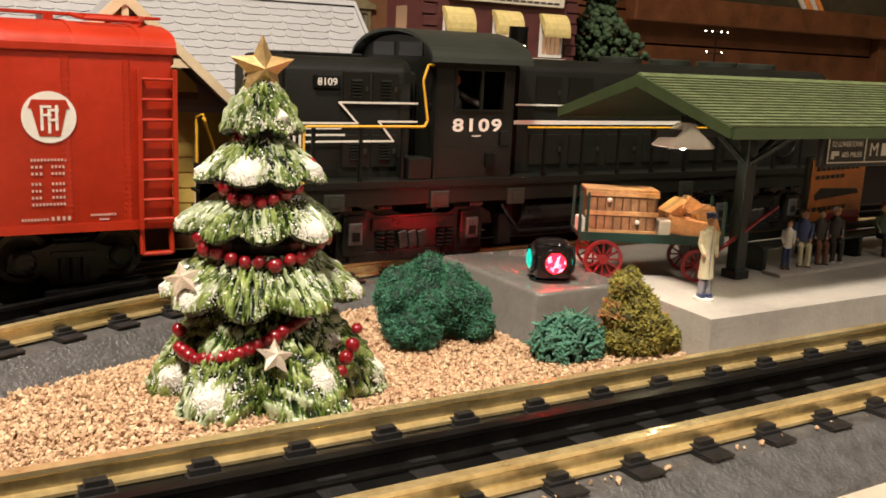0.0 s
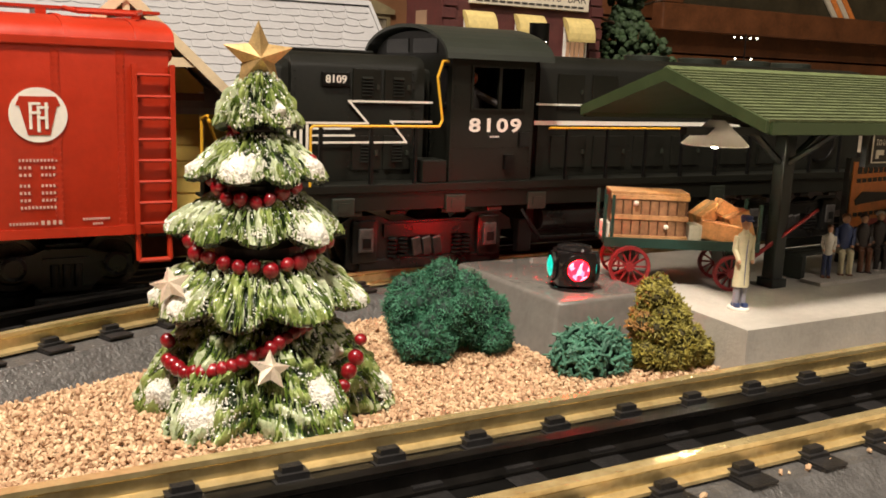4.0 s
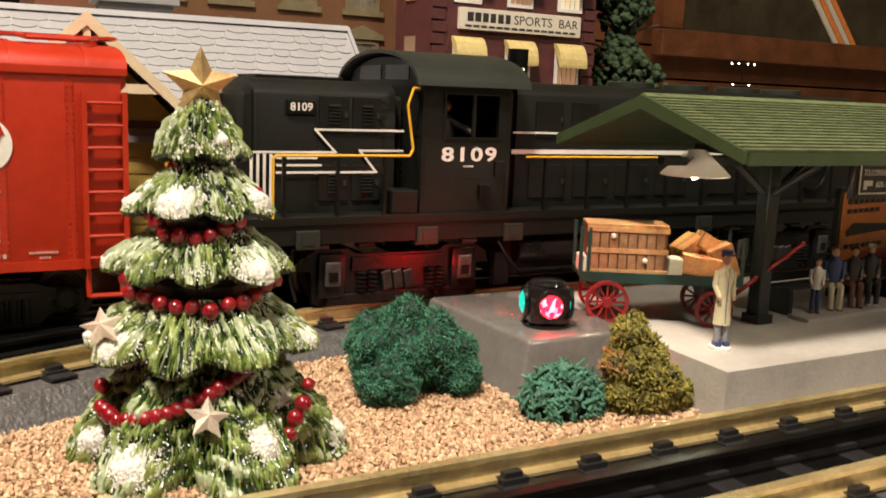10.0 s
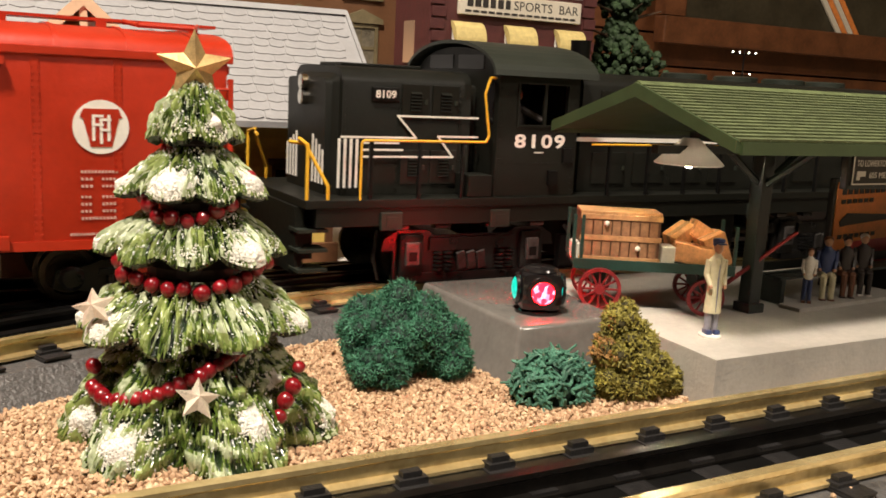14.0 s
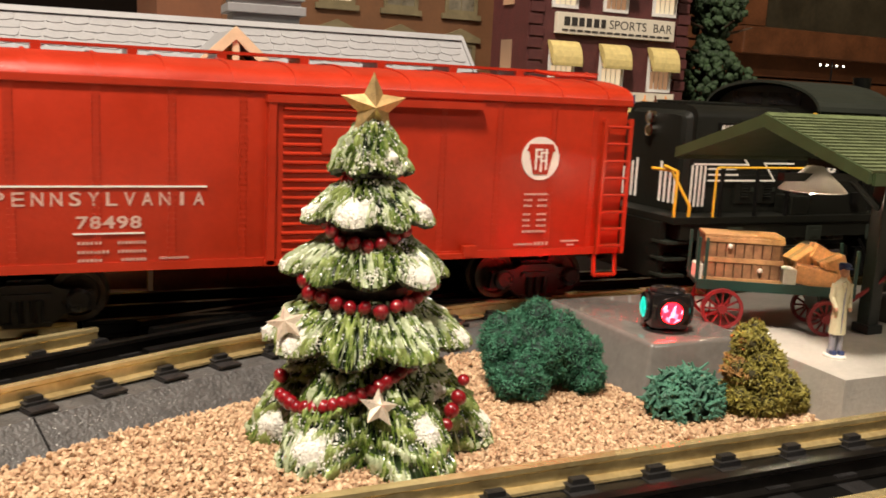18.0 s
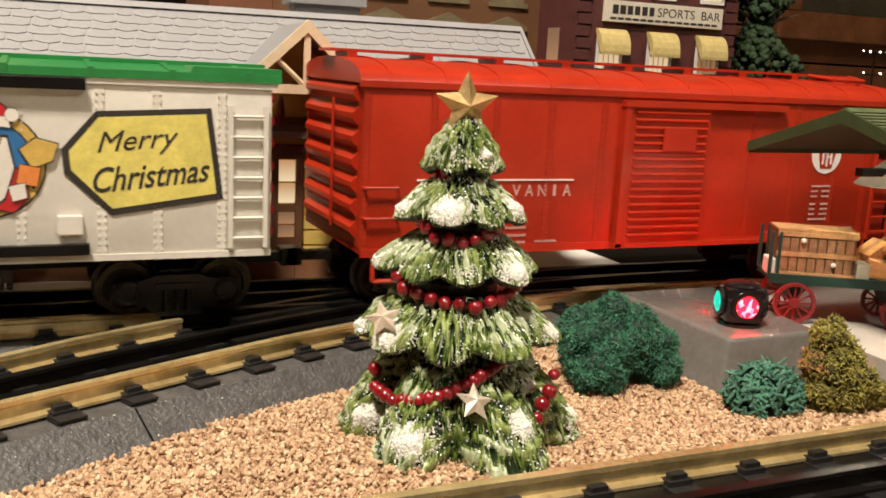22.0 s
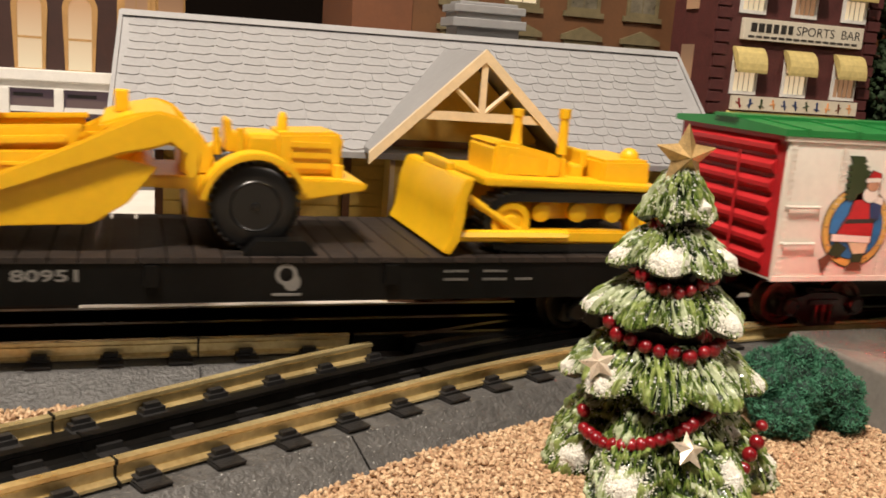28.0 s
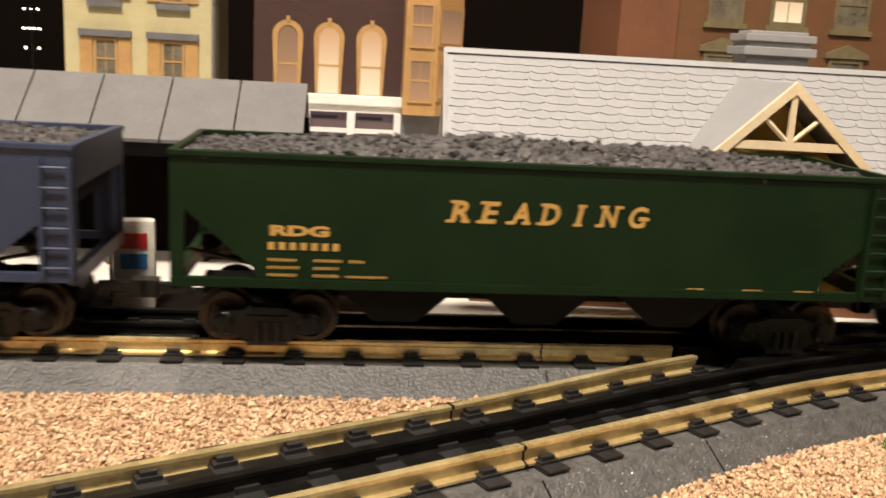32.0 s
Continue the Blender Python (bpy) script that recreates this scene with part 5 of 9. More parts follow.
for dx, w, nm in ((-92, 12, "door"), (-60, 15, "window"), (62, 15, "window"), (88, 12, "door")):
    z0, z1 = (0.5, 42) if nm == "door" else (16, 42)
    o = part(nm, box(nb(), dx - w / 2, dx + w / 2, -40.2, -38.95, z0, z1, bev=0.2), M_STTRIM, st)
    for k in range(2):
        part("pane", box(nb(), dx - w / 2 + 1.3 + k * (w / 2 - 0.6), dx - 0.9 + k * (w / 2 - 0.5), -40.6, -40.25, z0 + (14 if nm == "door" else 1.5), z1 - 2), M_DARKPANE, o)
    part("door_head", box(nb(), dx - w / 2 - 1.5, dx + w / 2 + 1.5, -40.9, -38.95, z1, z1 + 2.4), M_STTRIM, st)
for x in (-108, -36, 36, 105):
    part("corner_board", box(nb(), x, x + 3, -41.0, -38.95, 0, 62), M_STTRIM, st)
slab = nb()
for s in (-1, 1):
    prism(slab, [(0, RZ - 3.2), (s * DY, EZ - 3.2), (s * DY, EZ - 0.9), (0, RZ - 0.9)], -HX, HX, "x")
bmesh.ops.recalc_face_normals(slab, faces=slab.faces)
part("roof", slab, M_ROOFGRY, st)
part("ridge_cap", prism(nb(), [(-2.6, RZ - 1.6), (0, RZ + 0.8), (2.6, RZ - 1.6), (0, RZ - 1.4)], -HX - 0.5, HX + 0.5, "x"), M_ROOFGRY, st)
for x in (-HX - 1.2, HX - 0.4):
    part("rake_board", prism(nb(), [(0, RZ - 3.6), (-DY, EZ - 3.6), (-DY, EZ + 0.4), (0, RZ + 0.4)], x, x + 1.6, "x"), M_ROOFGRY, st)
# porch gable
GX, GH, GZ, GY = 10.0, 40.5, 101.0, -72.0
gab = nb()
for s in (-1, 1):
    prism(gab, [(GX, GZ - 3), (GX + s * GH, EZ - 0.5), (GX + s * GH, EZ + 1.5), (GX, GZ)], GY, -8, "y")
bmesh.ops.recalc_face_normals(gab, faces=gab.faces)
part("porch_roof", gab, M_ROOFGRY, st)
for s in (-1, 1):
    part("barge_board", prism(nb(), [(GX, GZ - 4.0), (GX + s * (GH + 1), EZ - 3.2), (GX + s * (GH + 1), EZ + 1.2), (GX, GZ + 0.7)], GY - 2.4, GY - 0.05, "y"), M_STCREAM, st, "cream porch barge board")
part("tie_beam", box(nb(), GX - 25, GX + 25, GY - 1.8, GY - 0.1, 75.2, 78.4), M_STCREAM, st)
part("king_post", box(nb(), GX - 1.2, GX + 1.2, GY - 1.7, GY - 0.1, 78.4, 98), M_STCREAM, st)
for s in (-1, 1):
    part("strut", rod(nb(), (GX + s * 1.0, GY - 0.9, 78.5), (GX + s * 11.5, GY - 0.9, 88.0), 1.0, n=6), M_STCREAM, st)
part("porch_wall", prism(nb(), [(GX - 29.5, 0), (GX + 29.5, 0), (GX + 29.5, 68), (GX, 97), (GX - 29.5, 68)], -52, -49, "y"), M_STWALL, st, "ochre wall inside the porch")
for s in (-1, 1):
    part("corner_board", box(nb(), GX + s * 28.6 - 0.9, GX + s * 28.6 + 0.9, -53.6, -52.02, 0, 66), M_STCREAM, st)
for i in range(10):
    part("porch_board", box(nb(), GX - 27.6, GX + 27.6, -52.9, -52.02, 3 + i * 6.2, 8.4 + i * 6.2), M_STWALL, st)
part("porch_lintel", box(nb(), GX - 29.5, GX + 29.5, -53.8, -52.95, 62.2, 65.4), M_STTRIM, st)
for s in (-1, 1):
    part("porch_side", box(nb(), GX + s * 28.0 - 1.4, GX + s * 28.0 + 1.4, -48.98, -38.95, 0, 64), M_STWALL, st)
    part("porch_base", box(nb(), GX + 0.05 if s > 0 else GX - 27.6, GX + 27.6 if s > 0 else GX - 0.05, -55.0, -53.0, 0.3, 11.5, bev=0.2), M_STBASE, st, "brown base board")
part("base_board", box(nb(), -109.5, GX - 29.6, -44.0, -41.1, 0.3, 10.0, bev=0.2), M_STBASE, st, "brown base board")
part("base_board", box(nb(), GX + 29.6, 109.5, -44.0, -41.1, 0.3, 10.0, bev=0.2), M_STBASE, st, "brown base board")
d_ = part("door", ring_frame(DOOR_X - 10.8, DOOR_X + 10.8, 11.6, 52.0, 2.6, -54.6, -52.95), M_STTRIM, st, "brown glazed double door")
part("door_head", box(nb(), DOOR_X - 13.0, DOOR_X + 13.0, -55.2, -52.95, 52.0, 55.0, bev=0.2), M_STTRIM, st)
part("stile", box(nb(), DOOR_X - 1.3, DOOR_X + 1.3, -54.4, -53.0, 14.2, 49.4), M_STTRIM, d_)
part("kick_panel", box(nb(), DOOR_X - 8.2, DOOR_X + 8.2, -54.0, -53.0, 14.2, 18.0), M_STTRIM, d_)
part("lock_rail", box(nb(), DOOR_X - 8.2, DOOR_X + 8.2, -54.2, -53.0, 29.0, 31.6), M_STTRIM, d_)
for k in range(2):
    for z0, z1, lit in ((18.6, 23.2, 0), (23.9, 28.5, 0), (32.2, 39.9, 1), (40.7, 48.9, 1)):
        part("pane", box(nb(), DOOR_X - 7.8 + k * 9.3, DOOR_X - 1.5 + k * 9.3, -53.9, -53.3, z0, z1), M_LIT if lit else M_LITDIM, d_, "warm lit pane")
# chimney
chm = nb()
for x0, x1, y0, y1, z0, z1 in ((-15, 15, 14, 34, 78, 112), (-17.5, 17.5, 11.5, 36.5, 112, 116), (-15.5, 15.5, 13.5, 34.5, 116, 118.5), (-17, 17, 12, 36, 118.5, 122), (-14, 14, 15, 33, 122, 123.5)):
    box(chm, x0 + 35, x1 + 35, y0, y1, z0, z1, bev=0.4)
part("chimney", chm, M_ROOFGRY, st, "pale grey banded chimney")


def shingle_mesh(w, seed):
    rg = random.Random(seed)
    bm = nb()
    n = 5
    low = [(-w / 2 + w * i / n, 0.0 + rg.uniform(-0.35, 0.35) + (0.7 if i in (0, n) else 0)) for i in range(n + 1)]
    top = [bm.verts.new((x, 6.0, 0.0)) for x, _ in low]
    edge = [bm.verts.new((x, y, 0.42)) for x, y in low]
    foot = [bm.verts.new((x, y - 0.12, -0.25)) for x, y in low]
    for i in range(n):
        bm.faces.new((top[i], edge[i], edge[i + 1], top[i + 1]))
        bm.faces.new((edge[i], foot[i], foot[i + 1], edge[i + 1]))
    for i in (0, n):
        bm.faces.new((top[i], edge[i], foot[i]))
    bmesh.ops.recalc_face_normals(bm, faces=bm.faces)
    return mesh_from(bm, "shingle", M_ROOFGRY)


SHINGLES = [(w, shingle_mesh(w, i)) for i, w in enumerate((6.0, 7.5, 9.0, 10.5, 12.5))]
slope = math.atan2(RZ - EZ, DY)
SL = math.hypot(RZ - EZ, DY)
rsh = random.Random(4)
rows_n = 14
for r in range(rows_n):
    s = 1.2 + r * (SL - 4) / rows_n
    x = -HX + 1.0 + rsh.uniform(0, 3)
    while x < HX - 8:
        w, me = rsh.choice(SHINGLES)
        if x + w > HX - 0.3:
            w, me = SHINGLES[0]
        cx = x + w / 2
        y = -DY + s * math.cos(slope)
        z = EZ - 0.8 + s * math.sin(slope)
        if not (abs(cx - GX) < (GZ - z) * GH / (GZ - EZ) - 1 and z < GZ - 4):
            again("shingle", me, st, P(cx, y, z, math.degrees(slope), 0, rsh.uniform(-1, 1)))
        x += w + 0.75

# ---- long grey-roofed shed ----
shed = thing("platform_shed", P(-292, 292, -5, 0, 0, -1.5), "long low shed with a grey slab roof", "shed")
for i in range(9):
    x0 = 72 - (i + 1) * 31.0
    ps = nb()
    for s in (-1, 1):
        prism(ps, [(0, 85.5), (s * 34, 60), (s * 34, 61.5), (0, 87.2)], x0 + 0.4, x0 + 30.6, "x")
    part("roof_slab", ps, M_SLATE, shed)
part("fascia", box(nb(), 72 - 279, 72, -34.2, -32.8, 54, 60), M_BLACK, shed)
for i in range(4):
    part("post", box(nb(), 60 - i * 80, 63 - i * 80, -12, -9, 0, 68), M_BLACK, shed)
part("back_wall", box(nb(), 72 - 279, 72, 16, 18, 0, 70), M_NEARBLACK, shed)


# ---- town buildings ----
def ring_prism(outer, inner, a, b):
    """A closed frame between two matching outlines in (x, z), from depth a to b."""
    bm = nb()
    v = [[bm.verts.new((p[0], q, p[1])) for p in pl] for pl, q in ((outer, a), (outer, b), (inner, b), (inner, a))]
    n = len(outer)
    for k in range(4):
        for i in range(n):
            bm.faces.new((v[k][i], v[k][(i + 1) % n], v[(k + 1) % 4][(i + 1) % n], v[(k + 1) % 4][i]))
    bmesh.ops.recalc_face_normals(bm, faces=bm.faces)
    return bm


def window_set(parent, x, z, w, h, y, casing, pane, arched=False, bars=1, sill=None, hood=None):
    """A window with frame, panes, optional sill and hood, on a wall whose face is y."""
    t = w * 0.13
    arch_in = [(x + w / 2 * math.cos(math.pi * i / 10), z + h + w / 2 * math.sin(math.pi * i / 10)) for i in range(11)] if arched else [(x + w / 2, z + h), (x - w / 2, z + h)]
    ro = w / 2 + t * 2.0
    arch_out = [(x + ro * math.cos(math.pi * i / 10), z + h + ro * math.sin(math.pi * i / 10)) for i in range(11)] if arched else [(x + w / 2 + t, z + h + t), (x - w / 2 - t, z + h + t)]
    win = part("window", ring_prism([(x - w / 2 - t, z - t), (x + w / 2 + t, z - t)] + arch_out, [(x - w / 2, z), (x + w / 2, z)] + arch_in, y - 1.2, y + 0.6), casing, parent)
    part("meeting_rail", box(nb(), x - w / 2, x + w / 2, y - 0.9, y + 0.5, z + h * 0.48, z + h * 0.48 + t * 0.8), casing, win)
    if arched:
        part("keystone", prism(nb(), [(x - 1.0, z + h + w / 2 + t * 1.5), (x + 1.0, z + h + w / 2 + t * 1.5), (x + 1.4, z + h + w / 2 + t * 3.4), (x - 1.4, z + h + w / 2 + t * 3.4)], y - 1.9, y + 0.4, "y"), casing, win)
    for b in range(bars):
        bx = x - w / 2 + w * (b + 1) / (bars + 1)
        if bars > 1 or not arched:
            part("glazing_bar", box(nb(), bx - 0.25, bx + 0.25, y - 0.6, y + 0.3, z, z + h), casing, win)
    top = [(x + w / 2 * math.cos(math.pi * i / 10), z + h + w / 2 * math.sin(math.pi * i / 10)) for i in range(11)] if arched else [(x + w / 2, z + h), (x - w / 2, z + h)]
    part("pane", prism(nb(), [(x - w / 2, z), (x + w / 2, z)] + top, y - 0.3, y - 0.05, "y"), pane, win)
    if sill:
        part("sill", box(nb(), x - w / 2 - t * 2, x + w / 2 + t * 2, y - 2.2, y, z - t * 2.4, z - t * 1.02), sill, win)
    if hood:
        part("hood", prism(nb(), [(x - w * 0.78, z + h + t * 1.2), (x + w * 0.78, z + h + t * 1.2), (x + w * 0.78, z + h + t * 2.4), (x, z + h + w * 0.62), (x - w * 0.78, z + h + t * 2.4)], y - 2.6, y, "y"), hood, win)
    return win


# sports bar
bar = thing("sports_bar_building", P(0, 0, -5), "dark maroon brick building with yellow awnings and a cream signboard", "building")
part("wall", box(nb(), 214, 348, 409, 545, 0, 290), M_MAROON, bar)
part("roof", box(nb(), 212, 350, 407, 547, 290.1, 296), M_MAROON, bar)
QU = mesh_from(box(nb(), -5.2, 5.2, -1.6, 0, 0, 6.6, bev=0.3), "quoin", M_MAROON)
for x in (219.5, 342.5):
    for i in range(36):
        q = again("quoin", QU, bar, P(x + (0.7 if i % 2 else -0.7), 408.95, 2 + i * 7.9))
part("signboard", box(nb(), 234, 333, 405.0, 408.9, 123.2, 137.4, bev=0.4), M_SIGN, bar, "cream signboard with dark lettering")
lettering("SPORTS  BAR", 6.0, M_INK, bar, P(303.5, 404.9, 131.6), width=54)
nbar = nb()
for i, w in enumerate((5.6, 5.6, 5.2, 5.0, 5.2, 4.6)):
    box(nbar, 239.5 + i * 6.0, 239.5 + i * 6.0 + w * 0.82, 404.7, 404.95, 128.7, 134.5)
part("name_bars", nbar, M_INK, bar)
sm = nb()
for i in range(15):
    box(sm, 238 + i * 6.1, 242.8 + i * 6.1, 404.7, 404.95, 124.9, 126.3)
part("small_print_bars", sm, M_INK, bar)
for j, zb in enumerate((89, 142.5, 195, 245)):
    for i, x in enumerate((241.5, 283.0, 325.0)):
        window_set(bar, x, zb, 16.5, 26, 408.9, M_STOREW, M_LIT if (i + j) % 3 != 2 and j < 2 else M_LITDIM, bars=3)
        aw = None
        for k in range(6):
            rb = nb()
            xa, xb = x - 11.5 + k * 3.85, x - 11.5 + (k + 1) * 3.85 + 0.05
            prof = [(408.9, zb + 29.5)] + [(408.9 - 9.5 * math.sin(t_), zb + 14.5 + 15.0 * math.cos(t_)) for t_ in np.linspace(0.15, 1.571, 6)] + [(399.6, zb + 12.5), (400.4, zb + 12.5), (408.9, zb + 27.0)]
            prism(rb, prof, xa, xb, "x")
            if aw is None:
                aw = part("awning", rb, M_AWN, bar, "ribbed faded yellow awning")
            else:
                part("awning_rib", rb, M_AWN, aw)
part("frieze", box(nb(), 233, 338, 406.0, 408.9, 76.5, 86.0), M_SIGN, bar, "white frieze with small coloured sport shapes")
rf = random.Random(2)
for i in range(11):
    fx = 238 + i * 9.3
    shp = nb()
    ball(shp, (fx, 405.9, 83.5), 1.1, sub=1, sz=(1, 0.3, 1))
    rod(shp, (fx, 405.8, 82.6), (fx + rf.uniform(-1.5, 1.5), 405.8, 78), 0.8, 0.5, 6)
    rod(shp, (fx - 2.2, 405.8, 80 + rf.uniform(-1, 2)), (fx + 2.2, 405.8, 81 + rf.uniform(-2, 1)), 0.45, n=6)
    part("frieze_shape", shp, rf.choice([M_WAGONRED, M_TRIMGRN, M_NAVY, M_BROWNCL, M_CARD]), bar)
lowaw = None
for k in range(30):
    rb = nb()
    xa = 231 + k * 3.7
    prism(rb, [(408.9, 75.5), (399, 70), (393, 59.5), (394, 59.0), (400, 68), (408.9, 73)], xa, xa + 3.5, "x")
    if lowaw is None:
        lowaw = part("long_awning", rb, M_AWN, bar, "long ribbed tan awning over the shopfront")
    else:
        part("awning_rib", rb, M_AWN, lowaw)
part("shop_window", box(nb(), 236, 334, 407.5, 408.9, 12, 56), M_LITSTORE, bar)
for k in range(6):
    part("shop_mullion", box(nb(), 235 + k * 19.6, 237.5 + k * 19.6, 406.2, 407.4, 4, 58), M_STOREW, bar)
part("side_window", box(nb(), 212.6, 213.9, 430, 444, 90, 118), M_LITDIM, bar)
part("side_window", box(nb(), 212.6, 213.9, 430, 444, 142, 170), M_LITDIM, bar)

# orange hotel behind the station
hot = thing("orange_hotel", P(0, 0, -5), "tall orange-brown building with olive pedimented windows", "building")
part("wall", box(nb(), 20, 222, 461, 620, 0, 300), M_ORANGE2, hot)
part("side_pier", box(nb(), -20, 19.9, 462, 560, 0, 300), M_ORANGE, hot)
part("roof", box(nb(), -22, 224, 459, 622, 300.1, 306), M_OLIVE, hot)
for j, zb in enumerate((84, 137, 190, 243)):
    for i, x in enumerate((52, 96, 142, 188)):
        window_set(hot, x, zb, 20, 28, 460.9, M_OLIVE, M_LIT if (i == 1 and j == 1) else M_GREYPANE, bars=1, sill=M_OLIVE, hood=M_OLIVE)

# brown shop with arched windows
shp = thing("brown_shop_building", P(0, 0, -5), "dark brown building with tan arched lit windows", "building")
part("wall", box(nb(), -262, -162, 489, 620, 0, 260), M_BROWN, shp)
part("roof", box(nb(), -264, -160, 487, 622, 260.1, 266), M_TAN, shp)
for j, zb in enumerate((73, 150)):
    for i, x in enumerate((-239.5, -212, -183.5)):
        window_set(shp, x, zb, 13.5, 37, 488.9, M_TAN, (M_LITDIM if i == 0 else M_LIT) if j == 0 else M_LITDIM, arched=True, bars=1, sill=M_TAN)
part("sconce", box(nb(), -264.5, -262.1, 486, 489, 70, 76), M_TAN, shp)
bay = thing("corner_bay_building", P(0, 0, -5), "tan corner bay with stacked lit windows", "building")
part("wall", prism(nb(), [(-161.9, 470), (-140, 470), (-122, 486), (-122, 600), (-161.9, 600)], 62, 270, "z"), M_TAN, bay)
part("lower_wall", box(nb(), -161.9, -126, 480, 600, 0, 61.9), M_GREYTRIM, bay)
for j, zb in enumerate((72, 108, 150, 186)):
    window_set(bay, -151, zb, 13, 26, 469.9, M_TAN, M_LITDIM, bars=1)
    b2 = part("window", box(nb(), -12, 12, -0.8, -0.05, 0, 26), M_TAN, bay, at=P(-131.2, 477.6, zb, 0, 0, 41.6))
    part("pane", box(nb(), -10, 10, -1.1, -0.82, 2, 24), M_LITDIM, b2)
# white shopfront
front_ = thing("white_shopfront", P(0, 0, -5), "white-framed glazed shopfront with warm lit windows", "shopfront")
part("cornice", box(nb(), -265, -160, 480, 488.8, 66, 72.5, bev=0.5), M_STOREW, front_)
part("frieze", box(nb(), -263, -162, 483, 488.8, 61, 66), M_STOREW, front_)
for x in (-263, -229, -198.5, -166.5):
    part("pilaster", box(nb(), x, x + 5.5, 481.5, 488.8, 0, 61, bev=0.4), M_STOREW, front_)
part("transom", box(nb(), -262, -163, 483.5, 486.5, 47, 50), M_STOREW, front_)
part("shop_glass", box(nb(), -262, -163, 487.2, 488.7, 3, 61), M_LITSTORE, front_)
tb = nb()
for x in (-223, -192):
    for z, w in ((56, 17), (41, 18), (36, 13), (31, 16)):
        box(tb, x + (19 - w) / 2, x + (19 - w) / 2 + w, 486.8, 487.1, z, z + 2.2)
part("window_print_bars", tb, M_INK, front_)
# cream house
crm = thing("cream_house", P(0, 0, -5), "pale yellow clapboard house with grey-hooded windows and tan shutters", "building")
part("wall", box(nb(), -387, -291, 501, 600, 0, 230), M_CREAMB, crm)
part("roof", box(nb(), -390, -288, 498, 603, 230.1, 238), M_GREYTRIM, crm)
for j, zb in enumerate((24, 76, 128)):
    for x in (-360.5, -316.5):
        w_ = window_set(crm, x, zb, 12, 24, 500.9, M_TAN, M_GREYPANE, bars=1)
        part("hood", box(nb(), x - 17, x + 17, 497.5, 500.9, zb + 26.5, zb + 31), M_GREYTRIM, w_)
        part("sill", box(nb(), x - 11, x + 11, 497.5, 500.9, zb - 6, zb - 2), M_GREYTRIM, w_)
        for s in (-1, 1):
            part("shutter", box(nb(), x + s * 12.5 - 4.2, x + s * 12.5 + 4.2, 499.5, 500.9, zb - 1, zb + 26), M_TAN, w_)
    part("downpipe", rod(nb(), (-289.5, 499, zb), (-289.5, 499, zb + 51), 1.2, n=8), M_GREYTRIM, crm)


# ---- street vehicles and figures ----
def car_wheel(parent, x, y, r, tyre=M_RUBBER, hub=M_CHROME):
    w = part("wheel", lathe(nb(), [(r * 0.6, -1.6), (r, -1.3), (r, 1.3), (r * 0.6, 1.6)], 18, m=mm(x, y, r, 90, 0, 0)), tyre, parent, smooth=True)
    part("hubcap", lathe(nb(), [(r * 0.58, -0.3), (r * 0.5, 0.5), (r * 0.2, 0.7)], 14, m=mm(x, y - 1.6, r, 90, 0, 0)), hub, w, smooth=True)


bus = thing("toy_bus", P(-208, 394, -5, 0, 0, 2) @ Matrix.Scale(0.76, 4), "white and blue toy van with chrome bumper parked on the street", "van")
bd_ = nb()
prism(bd_, [(-48, 8), (46, 8), (48, 14), (48, 25), (-49, 25), (-49, 12)], -14, 14, "y")
part("lower_body", bd_, M_BUSBLUE, bus, "blue lower body")
bw = nb()
prism(bw, [(-48, 25.1), (47, 25.1), (42, 40), (38, 43), (-42, 43), (-47, 40)], -13.5, 13.5, "y")
part("upper_body", bw, M_STOREW, bus, "white upper body and roof")
for k in range(5):
    part("side_window", box(nb(), -42 + k * 16.5, -30 + k * 16.5, -14.1, -13.55, 28, 37.5, bev=0.2), M_GLASSDK, bus)
part("roof_strip", box(nb(), -42, 40, -13.9, -13.52, 39.0, 40.5), M_CHROME, bus)
for x in (-32, 30):
    car_wheel(bus, x, -13, 7.5)
    car_wheel(bus, x, 11, 7.5)
taxi = thing("toy_taxi", P(-206, 316, -5, 0, 0, 86) @ Matrix.Diagonal((1.1, 1.12, 0.86, 1)), "orange toy station-wagon taxi with a roof sign seen from behind", "car")
prism_t = nb()
prism(prism_t, [(-44, 5), (44, 5), (45, 12), (43, 17), (20, 18), (-42, 18.5), (-45, 13)], -15, 15, "y")
bmesh.ops.bevel(prism_t, geom=list(prism_t.edges), offset=1.2, segments=2, affect="EDGES")
part("body", prism_t, M_TAXI, taxi)
cabt = nb()
prism(cabt, [(-41, 18.2), (18, 18.2), (8, 29), (-35, 29.5)], -13, 13, "y")
bmesh.ops.bevel(cabt, geom=list(cabt.edges), offset=1.0, segments=2, affect="EDGES")
part("cabin", cabt, M_TAXI, taxi)
part("rear_window", box(nb(), -40.2, -37.5, -9.5, 9.5, 19.8, 27.5, m=mm(0, 0, 0, 0, 0, 0)), M_GLASSDK, taxi)
for s in (-1, 1):
    part("side_window", box(nb(), -30, 8, s * 13.05 - 0.1, s * 13.05 + 0.1, 20, 27.5), M_GLASSDK, taxi)
    part("tail_light", ball(nb(), (-44.6, s * 12, 12), 1.7, sub=1), M_WAGONRED, taxi, "red tail light")
part("roof_sign", prism(nb(), [(-20, 29.4), (-12, 29.4), (-15, 37), (-17, 37)], -6, 6, "y"), M_STCREAM, taxi)
part("bumper", box(nb(), -47, -44.8, -14, 14, 5.5, 8, bev=0.5), M_CHROME, taxi)
for x in (-28, 27):
    car_wheel(taxi, x, -13.5, 6.2)
    car_wheel(taxi, x, 11.5, 6.2)
figurine("figurine", P(-205, 470, -5, 0, 0, -10), "toy figure in white work clothes before the shopfront", 46, M_WHITECL, M_WHITECL, M_WHITECL)
